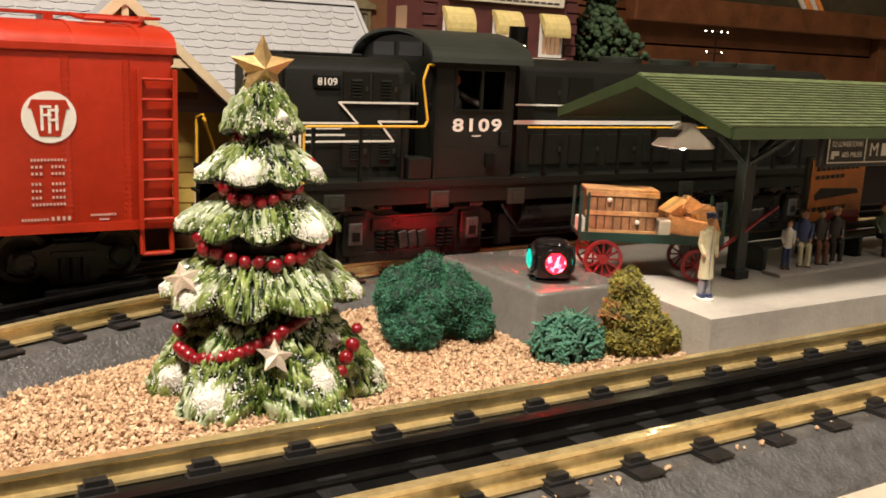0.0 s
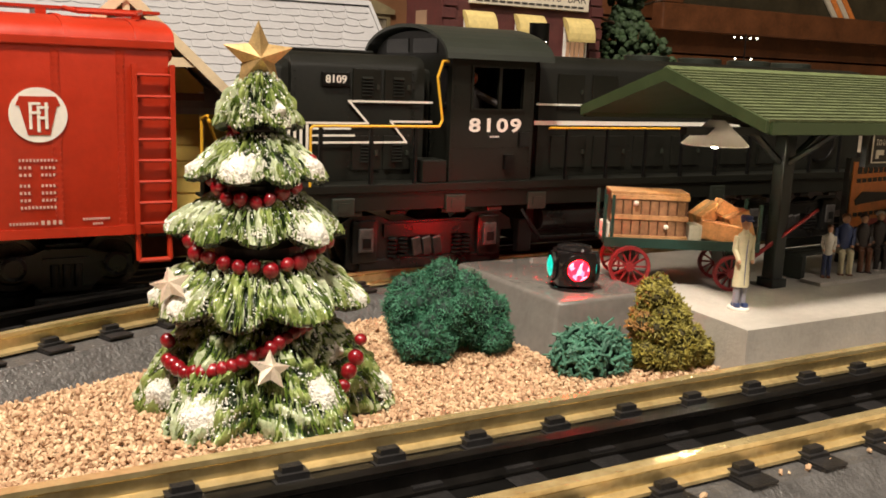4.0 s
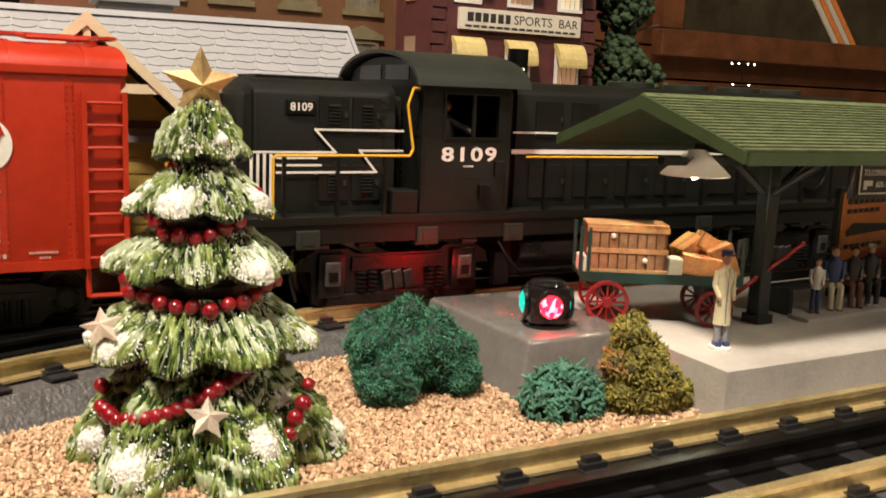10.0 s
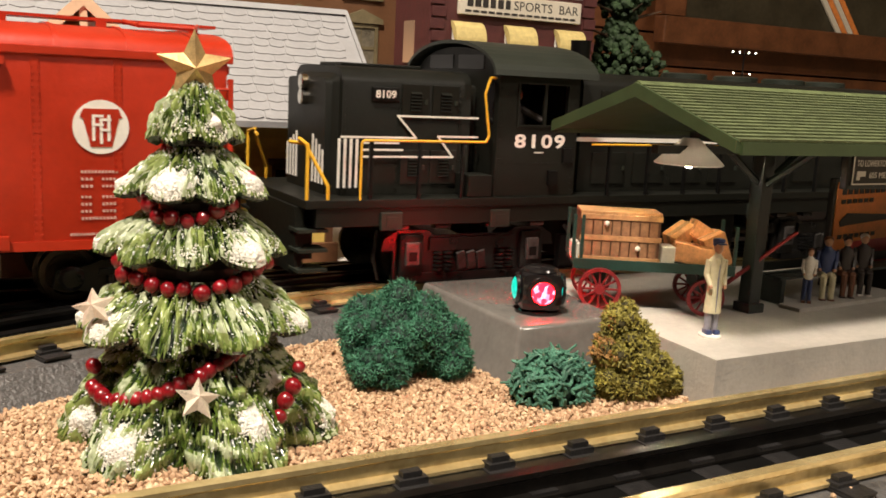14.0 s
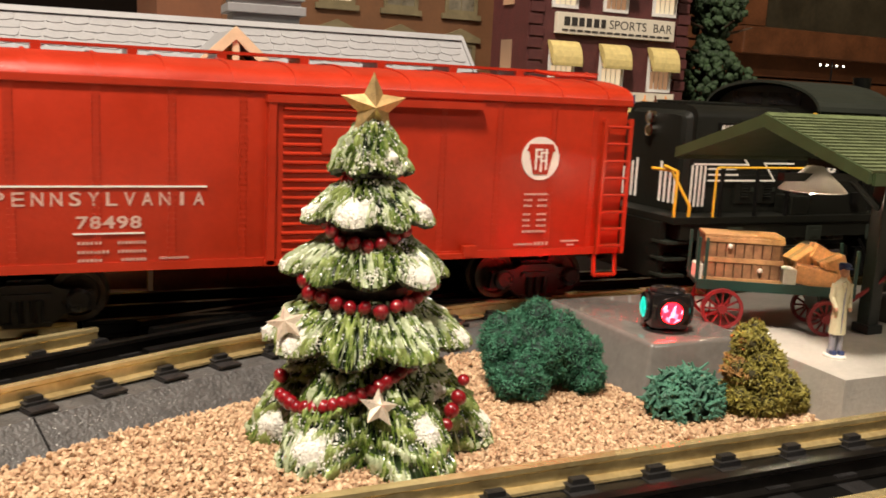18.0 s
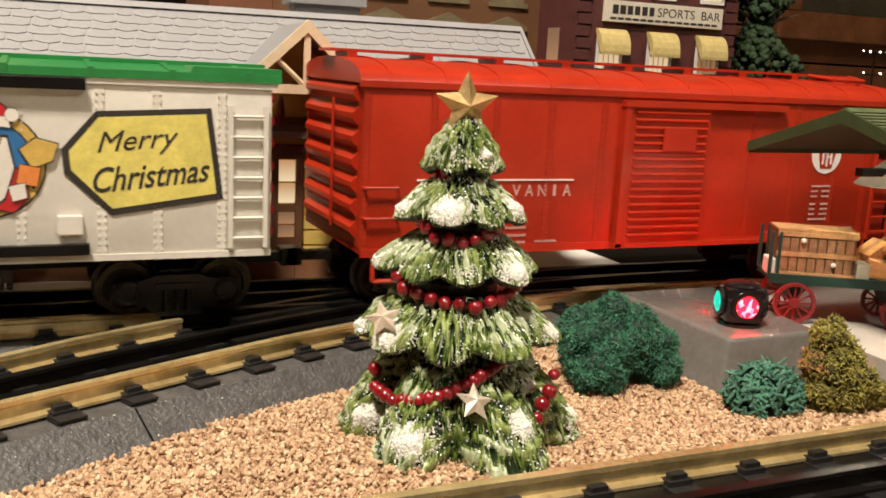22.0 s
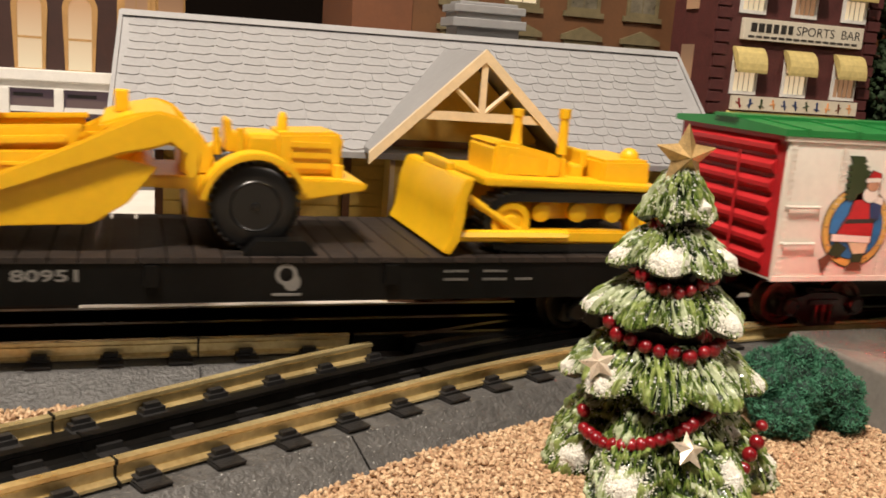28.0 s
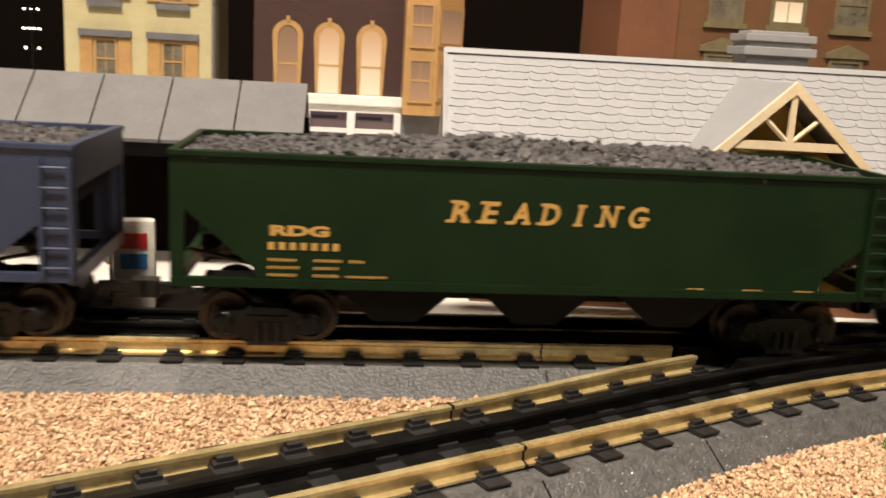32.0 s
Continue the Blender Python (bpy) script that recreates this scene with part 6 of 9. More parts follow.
figurine("figurine", P(-247, 470, -5, 0, 0, 10), "toy figure in a dark suit before the shopfront", 46, M_DARKCL, M_DARKCL, M_TAN)
figurine("figurine", P(-133.5, 217, -4.6, 0, 0, 0), "waving toy figure in grey suit and hat beside the station", 32, M_GREYCL, M_GREYCL, M_GREYCL, wave=True)
figurine("figurine", P(-292, 214, -4.6, 0, 0, 0), "toy figure in pale clothes beside the rear track", 34, M_COAT, M_TROUS, M_BROWNCL)
sackm = thing("feed_sack", P(-283, 205, -4.6, 0, 0, 8), "white sack with a red and blue printed label", "sack")
part("sack_body", box(nb(), -8, 8, -4, 4, 0, 36, bev=2.2), M_WHITECL, sackm, smooth=True)
part("label_red", box(nb(), -5, 5, -4.4, -4.02, 25, 31), M_REDDK, sackm)
part("label_blue", box(nb(), -5, 5, -4.4, -4.02, 17, 23), M_BADGEBLUE, sackm)


def pole_lamp(at, tiers):
    t = thing("utility_pole", at, "slim dark pole with crossarms carrying small bright bulbs", "pole", "poles with bulbs")
    part("pole", rod(nb(), (0, 0, 0), (0, 0, tiers[-1][0] + 4), 1.1, 0.8, 8), M_BLACK, t)
    for z, xs in tiers:
        part("crossarm", box(nb(), min(xs) - 1, max(xs) + 1, -0.8, 0.8, z - 2.4, z - 1.2), M_BLACK, t)
        for x in xs:
            part("bulb", ball(nb(), (x, 0, z), 1.0, sub=1), M_BULBSM, t)


pole_lamp(P(700, 600, -5), [(103, (-13, 11)), (125.5, (-17, -7, 7, 17))])
pole_lamp(P(-486, 760, -5), [(87, (-6, 6)), (104.5, (-7, -2.3, 2.3, 7)), (122, (-6, 0, 6))])


# ---- trees beside the sports bar ----
def conifer(at, h, r, seed):
    rg = np.random.default_rng(seed)
    t = thing("model_tree", at, "dark green foam-leaved model tree beside the maroon building", "tree", "trees beside the bar")
    tr = nb()
    rod(tr, (0, 0, 0), (0, 0, h * 0.9), r * 0.09, r * 0.03, 8)
    for i in range(14):
        a, z = rg.uniform(0, 6.28), h * rg.uniform(0.2, 0.85)
        rod(tr, (0, 0, z), (math.cos(a) * r * 0.6, math.sin(a) * r * 0.6, z + h * 0.06), r * 0.03, r * 0.01, 5)
    part("trunk", tr, M_TRUNK, t)
    cs, ss = [], []
    for _ in range(1500):
        z = rg.uniform(0.10, 1.0)
        rr = r * (1.05 - 0.75 * z) * (0.75 + 0.35 * math.sin(z * 17 + seed)) * rg.uniform(0.55, 1.0)
        a = rg.uniform(0, 6.28)
        lump = 1 + 0.2 * math.sin(3 * a + z * 9)
        cs.append((math.cos(a) * rr * lump, math.sin(a) * rr * lump, z * h))
        ss.append(rg.uniform(0.035, 0.075) * r)
    specks("crown", cs, ss, M_TREE, t)


conifer(P(412, 455, -5), 165, 56, 4)
conifer(P(455, 520, -5), 105, 55, 9)
conifer(P(372, 520, -5), 210, 45, 6)

# ---- the train: every vehicle is modelled where it stands at the start, then rolls along +x ----
YN, YF_ = 125.0, 191.0   # near and far sides of a car
WR = 8.4
WHEELS = []


def wheelset_mesh():
    bm = nb()
    for s in (-1, 1):
        lathe(bm, [(2.0, -3.2), (WR + 1.1, -3.0), (WR + 1.1, -2.2), (WR, -1.9), (WR - 0.3, 2.2), (WR - 2.0, 2.3), (WR - 2.4, 1.2), (3.0, 1.0), (2.2, 2.0)], 22, m=mm(0, s * 17.0, 0, 90 * (1 if s < 0 else -1), 0, 0))
        for i in range(5):
            a = 2 * math.pi * i / 5
            rod(bm, (4.2 * math.cos(a), s * 18.5, 4.2 * math.sin(a)), (4.2 * math.cos(a), s * 18.9, 4.2 * math.sin(a)), 0.9, n=6)
    rod(bm, (0, -17, 0), (0, 17, 0), 1.6, n=8)
    return mesh_from(bm, "wheelset", [M_STEEL], True)


WS = wheelset_mesh()


def bogie_frame_mesh(wb):
    bm = nb()
    for s in (-1, 1):
        y0 = s * 23.5
        prism(bm, [(-wb / 2 - 5, 9.5), (-wb / 2 - 4, 15), (-wb / 2 + 5, 16.2), (-6, 17.5), (6, 17.5), (wb / 2 - 5, 16.2), (wb / 2 + 4, 15), (wb / 2 + 5, 9.5), (wb / 2 - 4, 8.6), (6, 5.0), (-6, 5.0), (-wb / 2 + 4, 8.6)], y0 - 1.5, y0 + 1.5, "y")
        for x in (-wb / 2, wb / 2):
            lathe(bm, [(3.6, 0), (3.6, 1.4), (2.6, 2.2)], 14, m=mm(x, y0 + s * 1.4, 4.3 + WR, 90 if s < 0 else -90, 0, 0))
        for x in (-3.2, 0, 3.2):
            rod(bm, (x, y0 + s * 2.0, 6.4), (x, y0 + s * 2.0, 13.2), 1.2, n=8)
        box(bm, -6.5, 6.5, y0 - 2.4, y0 + 2.4, 13.2, 15.0)
        box(bm, -6.5, 6.5, y0 - 2.4, y0 + 2.4, 5.2, 6.6)
    box(bm, -5, 5, -22, 22, 12.0, 18.5)
    return mesh_from(bm, "bogie", [M_BLACKM], False)


BOGIE = {}


def bogie(car, u, wb=28.0):
    if wb not in BOGIE:
        BOGIE[wb] = bogie_frame_mesh(wb)
    b = again("bogie", BOGIE[wb], car, P(u, YC, 0), "black sprung bogie frame")
    for s in (-1, 1):
        w = again("wheelset", WS, b, P(s * wb / 2, 0, 4.3 + WR), "dull steel wheelset")
        WHEELS.append(w)
    return b


def coupler(car, u, side, z=17.0):
    bm = nb()
    box(bm, u - 7, u + 7, YC - 2.2, YC + 2.2, z - 1.6, z + 1.6, bev=0.4)
    box(bm, u + side * 7 - 3, u + side * 7 + 3, YC - 4, YC + 4, z - 3, z + 3, bev=0.8)
    part("coupler", bm, M_BLACKM, car, "black knuckle coupler")


def rivets(bm, xs, zs, y, r=0.32):
    for x in xs:
        for z in zs:
            box(bm, x - r, x + r, y - 0.28, y + 0.1, z - r, z + r)


def ladder(car, u0, u1, z0, z1, n, y, material, r=0.55, stand=1.6):
    t = nb()
    for u in (u0, u1):
        box(t, u - 0.7, u + 0.7, y - stand - 0.5, y - stand + 0.5, z0, z1)
        for z in (z0 + 1, z1 - 1):
            box(t, u - 0.6, u + 0.6, y - stand + 0.4, y, z - 0.6, z + 0.6)
    lad = part("ladder", t, material, car)
    for i in range(n):
        z = z0 + (z1 - z0) * (i + 0.5) / n
        part("rung", rod(nb(), (u0, y - stand, z), (u1, y - stand, z), r, n=6), material, lad)
    return lad


def dreadnaught_end(car, u, side, z0, z1, material, n=7):
    e = nb()
    box(e, min(u, u - side * 1.5), max(u, u - side * 1.5), YN + 0.8, YF_ - 0.8, z0, z1)
    step = (z1 - z0 - 4) / n
    ribs = []
    for i in range(n):
        z = z0 + 2.5 + i * step
        ribs.append(prism(nb(), [(u + side * 0.02, z), (u + side * 2.0, z + step * 0.3), (u + side * 2.0, z + step * 0.52), (u + side * 0.02, z + step * 0.82)], YN + 5, YF_ - 5, "y"))
    pan = part("end_panel", e, material, car, "ribbed corrugated end panel")
    for r_ in ribs:
        part("rib", r_, material, pan)
    part("grab_rod", rod(nb(), (u + side * 3.2, YN + 22, z0 + 4), (u + side * 3.2, YN + 22, z1 - 8), 0.5, n=6), material, pan)


# -- red boxcar --
M_PRINT = mat("stencil_print", (0.60, 0.40, 0.34), 0.5, vary=0.1, scale=300)
bx = thing("red_boxcar", P(0, 0, 0), "red riveted toy boxcar with white lettering and a round emblem", "boxcar")
BU0, BU1, BZ0, BZ1 = -256.2, -29.5, 23.0, 77.2
part("body", box(nb(), BU0 + 1.6, BU1 - 1.6, YN, YF_, BZ0, BZ1, bev=0.4), M_RED, bx, smooth=True)
dreadnaught_end(bx, BU0 + 1.5, -1, BZ0 + 2, BZ1 + 2, M_RED)
dreadnaught_end(bx, BU1 - 1.5, 1, BZ0 + 2, BZ1 + 2, M_RED)
rp = [(YC + 33.6 * math.cos(a), BZ1 - 0.5 + 7.6 * math.sin(a) ** 0.75) for a in np.linspace(0, math.pi, 17)]
part("roof", prism(nb(), rp, BU0, BU1, "x"), M_RED, bx, "rounded red roof", smooth=True)
for i in range(12):
    u = BU0 + 10 + i * (BU1 - BU0 - 20) / 11
    sm_ = nb()
    rp2 = [(YC + (33.9) * math.cos(a), BZ1 - 0.5 + 8.1 * math.sin(a) ** 0.75) for a in np.linspace(0.05, math.pi - 0.05, 15)]
    prism(sm_, rp2, u - 0.7, u + 0.7, "x")
    part("roof_rib", sm_, M_RED, bx, smooth=True)
part("eave_strip", box(nb(), BU0, BU1, YN - 0.9, YN + 1.2, BZ1 - 2.0, BZ1 + 0.4, bev=0.3), M_RED, bx)
for k in range(3):
    part("running_board", box(nb(), BU0 - 2, BU1 + 2, YC - 7 + k * 4.8, YC - 2.8 + k * 4.8, 85.9, 86.8), M_RED, bx)
for i in range(9):
    part("board_support", box(nb(), BU0 + 4 + i * 27, BU0 + 7 + i * 27, YC - 7.5, YC + 7.5, 83.6, 85.85), M_RED, bx)
lat = nb()
pipe(lat, [(BU1 - 26, YC - 8, 86.3), (BU1 - 24, YC - 20, 85.0), (BU1 - 8, YC - 20, 85.0), (BU1 - 4, YC - 8, 86.3)], 0.7)
pipe(lat, [(BU1 - 22, YC - 14, 85.7), (BU1 - 8, YC - 14, 85.7)], 0.5)
part("roof_grab", lat, M_RED, bx)
part("side_sill", box(nb(), BU0 + 1.6, BU1 - 1.6, YN - 0.5, YN + 0.6, BZ0 - 0.6, BZ0 + 2.0), M_RED, bx)
seams = [BU0 + 2.4, -231.5, -209.5, -189, -168.5, -103, -82.5, -61.5, -44.5]
for u in seams:
    rv = nb()
    box(rv, u - 1.2, u + 1.2, YN - 0.14, YN + 0.2, BZ0 + 1, BZ1 - 2)
    rivets(rv, (u - 0.8, u + 0.8), np.arange(BZ0 + 2, BZ1 - 3, 1.75), YN - 0.12, 0.24)
    part("rivet_seam", rv, M_RED, bx)
dr = nb()
box(dr, -158.5, -124.5, YN - 1.6, YN - 0.02, BZ0 + 1.5, 73.0)
dor = part("door", dr, M_RED, bx, "ribbed sliding door")
for i in range(17):
    z = 26.5 + i * 2.7
    part("door_rib", prism(nb(), [(YN - 1.55, z), (YN - 2.5, z + 0.55), (YN - 2.5, z + 0.95), (YN - 1.55, z + 1.5)], -156.8, -126, "x"), M_RED, dor)
part("door_plate", box(nb(), -145, -131, YN - 3.0, YN - 1.7, 57, 65.5, bev=0.3), M_RED, dor)
part("door_post", box(nb(), -161.5, -159, YN - 2.6, YN - 0.02, BZ0, 74), M_RED, bx)
part("door_track", box(nb(), -162, -90, YN - 2.9, YN - 0.02, 72.2, 74.4), M_RED, bx)
part("door_track", box(nb(), -162, -90, YN - 2.6, YN - 0.02, BZ0 - 0.2, BZ0 + 1.4), M_RED, bx)
part("door_latch", box(nb(), -95, -90, YN - 3.2, YN - 0.5, BZ0 + 0.4, BZ0 + 4), M_RED, bx)
ladder(bx, -41.0, -30.5, 22.5, 71.0, 8, YN, M_RED)
for z in (44.6, 35.0):
    part("grab_iron", pipe(nb(), [(BU0 + 2, YN, z), (BU0 + 2, YN - 1.8, z), (BU0 + 13, YN - 1.8, z), (BU0 + 13, YN, z)], 0.5), M_RED, bx)
for u in (BU0 + 6, BU1 - 11):
    part("stirrup_step", pipe(nb(), [(u, YN + 1, BZ0), (u, YN, BZ0 - 8.6), (u + 9, YN, BZ0 - 8.6), (u + 9, YN + 1, BZ0)], 0.8), M_RED, bx)
part("underframe", box(box(nb(), BU0 + 8, BU1 - 8, YC - 22, YC + 22, 20.5, 22.9), BU0 + 4, BU1 - 4, YC - 5, YC + 5, 16.5, 20.4), M_BLACK, bx)
for u in (BU0 + 28.0, BU1 - 30.0):
    bogie(bx, u)
coupler(bx, BU0 - 5, -1)
coupler(bx, BU1 + 5, 1)
YT = YN - 0.16
for i, ch in enumerate("PENNSYLVANIA"):
    lettering(ch, 3.9, M_PRINT, bx, P(-234.6 + i * 4.84, YT, 43.3), width=3.1 if ch != "I" else 1.0, bold=0.008)
part("line_above", box(nb(), -236.6, -179, YT - 0.3, YT + 0.1, 46.6, 47.1), M_WHITE, bx)
lettering("78498", 3.7, M_PRINT, bx, P(-206.3, YT, 36.6), width=17.5, bold=0.02, space=1.1)
part("line_below", box(nb(), -216, -196.8, YT - 0.3, YT + 0.1, 33.2, 33.6), M_WHITE, bx)


def print_bars(car, rows, y, material, name="print_bars"):
    bm = nb()
    for u0, u1, z, h in rows:
        n = max(1, int((u1 - u0) / (h * 0.9)))
        for i in range(n):
            a = u0 + (u1 - u0) * i / n
            box(bm, a, a + (u1 - u0) / n * 0.55, y - 0.22, y + 0.1, z + 0.12 * h, z + h * 0.85)
    part(name, bm, material, car, "small unreadable print")["kind"] = "stuff"


print_bars(bx, [(-214.8, -208, 30.2, 1.1), (-204, -196, 30.2, 1.1), (-214.8, -206, 27.6, 1.1), (-204, -196, 27.6, 1.1), (-214.8, -208, 25.2, 1.1), (-203, -196, 25.2, 1.1), (-192.5, -184, 25.4, 0.9)], YT, M_PRINT)
print_bars(bx, [(-71.5, -61.5, 43.6, 1.0), (-71.5, -68, 41.6, 1.0), (-66, -62, 41.6, 1.0), (-71.5, -68, 39.6, 1.0), (-66, -62, 39.6, 1.0), (-71.5, -68.5, 36.6, 1.0), (-66, -62, 36.6, 1.0), (-71.5, -68.5, 34.6, 1.0), (-66, -62, 34.6, 1.0), (-71.5, -68.5, 32.6, 1.0), (-66, -62, 32.6, 1.0), (-71.5, -62, 30.6, 1.0), (-74.5, -67, 26.2, 0.9), (-66.5, -60.5, 26.0, 1.6), (-55.5, -48, 27.0, 0.8), (-53, -50, 25.6, 0.8)], YT, M_PRINT)
em = nb()
prism(em, [(-66.1 + 7.4 * math.cos(a), 56.4 + 7.4 * math.sin(a)) for a in np.linspace(0, 2 * math.pi, 33)[:-1]], YT - 0.25, YT + 0.1, "y")
part("emblem", em, M_WHITE, bx, "white round emblem with a red keystone")
ks = nb()
prism(ks, [(-66.1 + x, 56.4 + z) for x, z in ((-2.8, -5.4), (2.8, -5.4), (4.7, 2.4), (5.6, 2.6), (4.6, 5.0), (-4.6, 5.0), (-5.6, 2.6), (-4.7, 2.4))], YT - 0.45, YT - 0.27, "y")
for k, (x0, x1, z0, z1) in enumerate(((-2.4, -1.6, -3.8, 3.4), (-0.4, 0.4, -4.6, 2.4), (1.6, 2.4, -3.8, 3.4), (-2.4, 0.6, 2.7, 3.4), (-0.4, 2.6, 1.7, 2.4), (-2.4, 0.6, 0.3, 1.0), (-0.4, 2.4, -1.1, -0.4))):
    box(ks, -66.1 + x0, -66.1 + x1, YT - 0.6 - 0.03 * k, YT - 0.46, 56.4 + z0, 56.4 + z1, mi=1)
part("keystone", ks, [M_RED, M_WHITE], bx)

# -- holiday boxcar --
hc = thing("holiday_boxcar", P(0, 0, 0), "cream toy boxcar with green roof, red doors and round holiday pictures", "boxcar")
HU0, HU1, HZ0, HZ1 = -511.0, -281.5, 24.5, 75.0
part("body", box(nb(), HU0 + 1.6, HU1 - 1.6, YN, YF_, HZ0, HZ1, bev=0.4), M_CREAM, hc, smooth=True)
dreadnaught_end(hc, HU0 + 1.5, -1, HZ0 + 1, HZ1 + 1, M_REDDK)
dreadnaught_end(hc, HU1 - 1.5, 1, HZ0 + 1, HZ1 + 1, M_REDDK)
for u in (HU0 + 0.1, HU1 - 0.1):
    part("end_gable", prism(nb(), [(YN + 1, HZ1), (YC - 10, HZ1 + 3.4), (YC + 10, HZ1 + 3.4), (YF_ - 1, HZ1)], u - 0.8, u + 0.8, "x"), M_REDDK, hc)
roofp = [(YN - 1.2, HZ1 + 0.1), (YN - 1.2, HZ1 + 2.4), (YC - 9, HZ1 + 4.0), (YC + 9, HZ1 + 4.0), (YF_ + 1.2, HZ1 + 2.4), (YF_ + 1.2, HZ1 + 0.1)]
part("roof", prism(nb(), roofp, HU0 - 1, HU1 + 1, "x"), M_GREEN, hc, "bright green roof")
for i in range(11):
    u = HU0 + 8 + i * 21.3
    part("roof_rib", prism(nb(), [(YN - 1.5, HZ1 + 2.9), (YC - 9, HZ1 + 4.6), (YC - 9, HZ1 + 4.0), (YN - 1.3, HZ1 + 0.9)], u - 0.9, u + 0.9, "x"), M_GREEN, hc)
part("running_board", box(nb(), HU0 - 2, HU1 + 2, YC - 7, YC + 7, HZ1 + 4.1, HZ1 + 5.2), M_GREEN, hc)
part("roof_walk", prism(nb(), [(HU1 - 26, 75.8), (HU1 + 1, 75.8), (HU1 + 1, 79.2), (HU1 - 24, 79.2)], YN - 0.9, YC - 12, "y"), M_GREEN, hc)
part("eave_strip", box(nb(), HU0, HU1, YN - 0.7, YN + 0.5, 73.4, 75.05), M_CREAM, hc)
part("sill_strip", box(nb(), HU0 + 1.6, HU1 - 1.6, YN - 0.5, YN + 0.5, HZ0 - 0.2, HZ0 + 1.6), M_CREAM, hc)
for u in (HU0 + 4, -485.5, -463, -441.5, -421.5, -369.5, -351, -330.5, -315.5, -297.5):
    rv = nb()
    box(rv, u - 1.3, u + 1.3, YN - 0.16, YN + 0.2, HZ0 + 1, 73.5)
    rivets(rv, (u - 0.9, u + 0.9), np.arange(HZ0 + 2.5, 73, 2.1), YN - 0.14, 0.26)
    part("rivet_seam", rv, M_CREAM, hc)
ddo = part("door", box(nb(), -418.5, -376, YN - 1.5, YN - 0.02, 29.5, 72), M_REDDK, hc, "red ribbed sliding door")
for i in range(15):
    z = 31 + i * 2.7
    part("door_rib", prism(nb(), [(YN - 1.45, z), (YN - 2.4, z + 0.6), (YN - 2.4, z + 1.0), (YN - 1.45, z + 1.6)], -417, -377.5, "x"), M_REDDK, ddo)
part("door_plate", box(nb(), -402, -388, YN - 3.0, YN - 1.6, 57.5, 65, bev=0.3), M_REDDK, ddo)
print_bars(ddo, [(-399, -391, 62.2, 1.2), (-399, -391, 59.6, 1.2)], YN - 3.1, M_WHITE)
part("door_track", box(nb(), -422, -334, YN - 2.6, YN - 0.02, 71.6, 74.6), M_BLACK, hc, "black upper door track")
part("door_track", box(nb(), -422, -334, YN - 2.6, YN - 0.02, 26.6, 29.4), M_BLACK, hc, "black lower door track")
part("door_edge", box(nb(), -421.4, -418.7, YN - 1.7, YN - 0.02, 29.6, 71.6, bev=0.2), M_CREAM, hc, "cream post beside the door")
for z in (36.5, 47.0):
    part("door_roller", box(nb(), -425, -418.8, YN - 2.2, YN - 0.02, z, z + 3.4, bev=0.4), M_CREAM, hc)
part("door_brace", prism(nb(), [(-415.5, 48.4), (-413.5, 49.4), (-402, 40.6), (-404, 39.6)], YN - 3.1, YN - 2.3, "y"), M_REDDK, ddo)
for z in (34.5, 47.5):
    part("door_catch", box(nb(), -411, -401 if z < 40 else -394, YN - 2.9, YN - 2.3, z, z + 1.5, bev=0.2), M_REDDK, ddo)
part("door_stop", box(nb(), -342, -335.5, YN - 1.8, YN - 0.02, 32, 37.5, bev=0.4), M_CREAM, hc)
ladder(hc, -295.2, -285.0, 27.0, 68.5, 7, YN, M_CREAM, stand=1.0)
for z in (51, 38):
    part("grab_iron", pipe(nb(), [(HU0 + 4, YN, z), (HU0 + 4, YN - 1.4, z), (HU0 + 17, YN - 1.4, z), (HU0 + 17, YN, z)], 0.55), M_CREAM, hc)
part("brake_wheel", lathe(nb(), [(3.8, 0), (4.8, 0.4), (3.8, 0.8), (1.0, 0.6)], 16, m=mm(HU1 + 3.0, YN + 10, 67, 0, 90, 0)), M_BLACKM, hc, "black brake wheel", smooth=True)


def disc(bm, u, z, r, y, mi=0, sx=1.0, n=32):
    prism(bm, [(u + sx * r * math.cos(a), z + r * math.sin(a)) for a in np.linspace(0, 2 * math.pi, n + 1)[:-1]], y - 0.05, y + 0.03, "y", mi=mi)


def badge(u, z, r, rim, fill, shapes, label):
    b = nb()
    disc(b, u, z, r, YN - 0.25, 2)
    disc(b, u, z, r * 0.965, YN - 0.33, 0)
    disc(b, u, z, r * 0.80, YN - 0.41, 2)
    disc(b, u, z, r * 0.77, YN - 0.49, 1)
    for i in range(12):
        a = 2 * math.pi * i / 12
        box(b, u + r * 0.88 * math.cos(a) - 0.3, u + r * 0.88 * math.cos(a) + 0.3, YN - 0.52, YN - 0.4, z + r * 0.88 * math.sin(a) - 0.3, z + r * 0.88 * math.sin(a) + 0.3, mi=2)
    bd0 = part("badge", b, [rim, fill, M_INK], hc, label)
    for k, (m_, poly) in enumerate(shapes):
        cx, cz = (sum(p[i] for p in poly) / len(poly) for i in (0, 1))
        sh_ = nb()
        prism(sh_, [(u + cx + (p[0] - cx) * 1.08, z + cz + (p[1] - cz) * 1.08) for p in poly], YN - 0.62 - 0.05 * k, YN - 0.5, "y", mi=1)
        prism(sh_, [(u + p[0], z + p[1]) for p in poly], YN - 0.65 - 0.05 * k, YN - 0.51, "y")
        part("badge_shape", sh_, [m_, M_INK], bd0)


def oval(cx, cz, rx, rz):
    return [(cx + rx * math.cos(0.6283 * i), cz + rz * math.sin(0.6283 * i)) for i in range(10)]


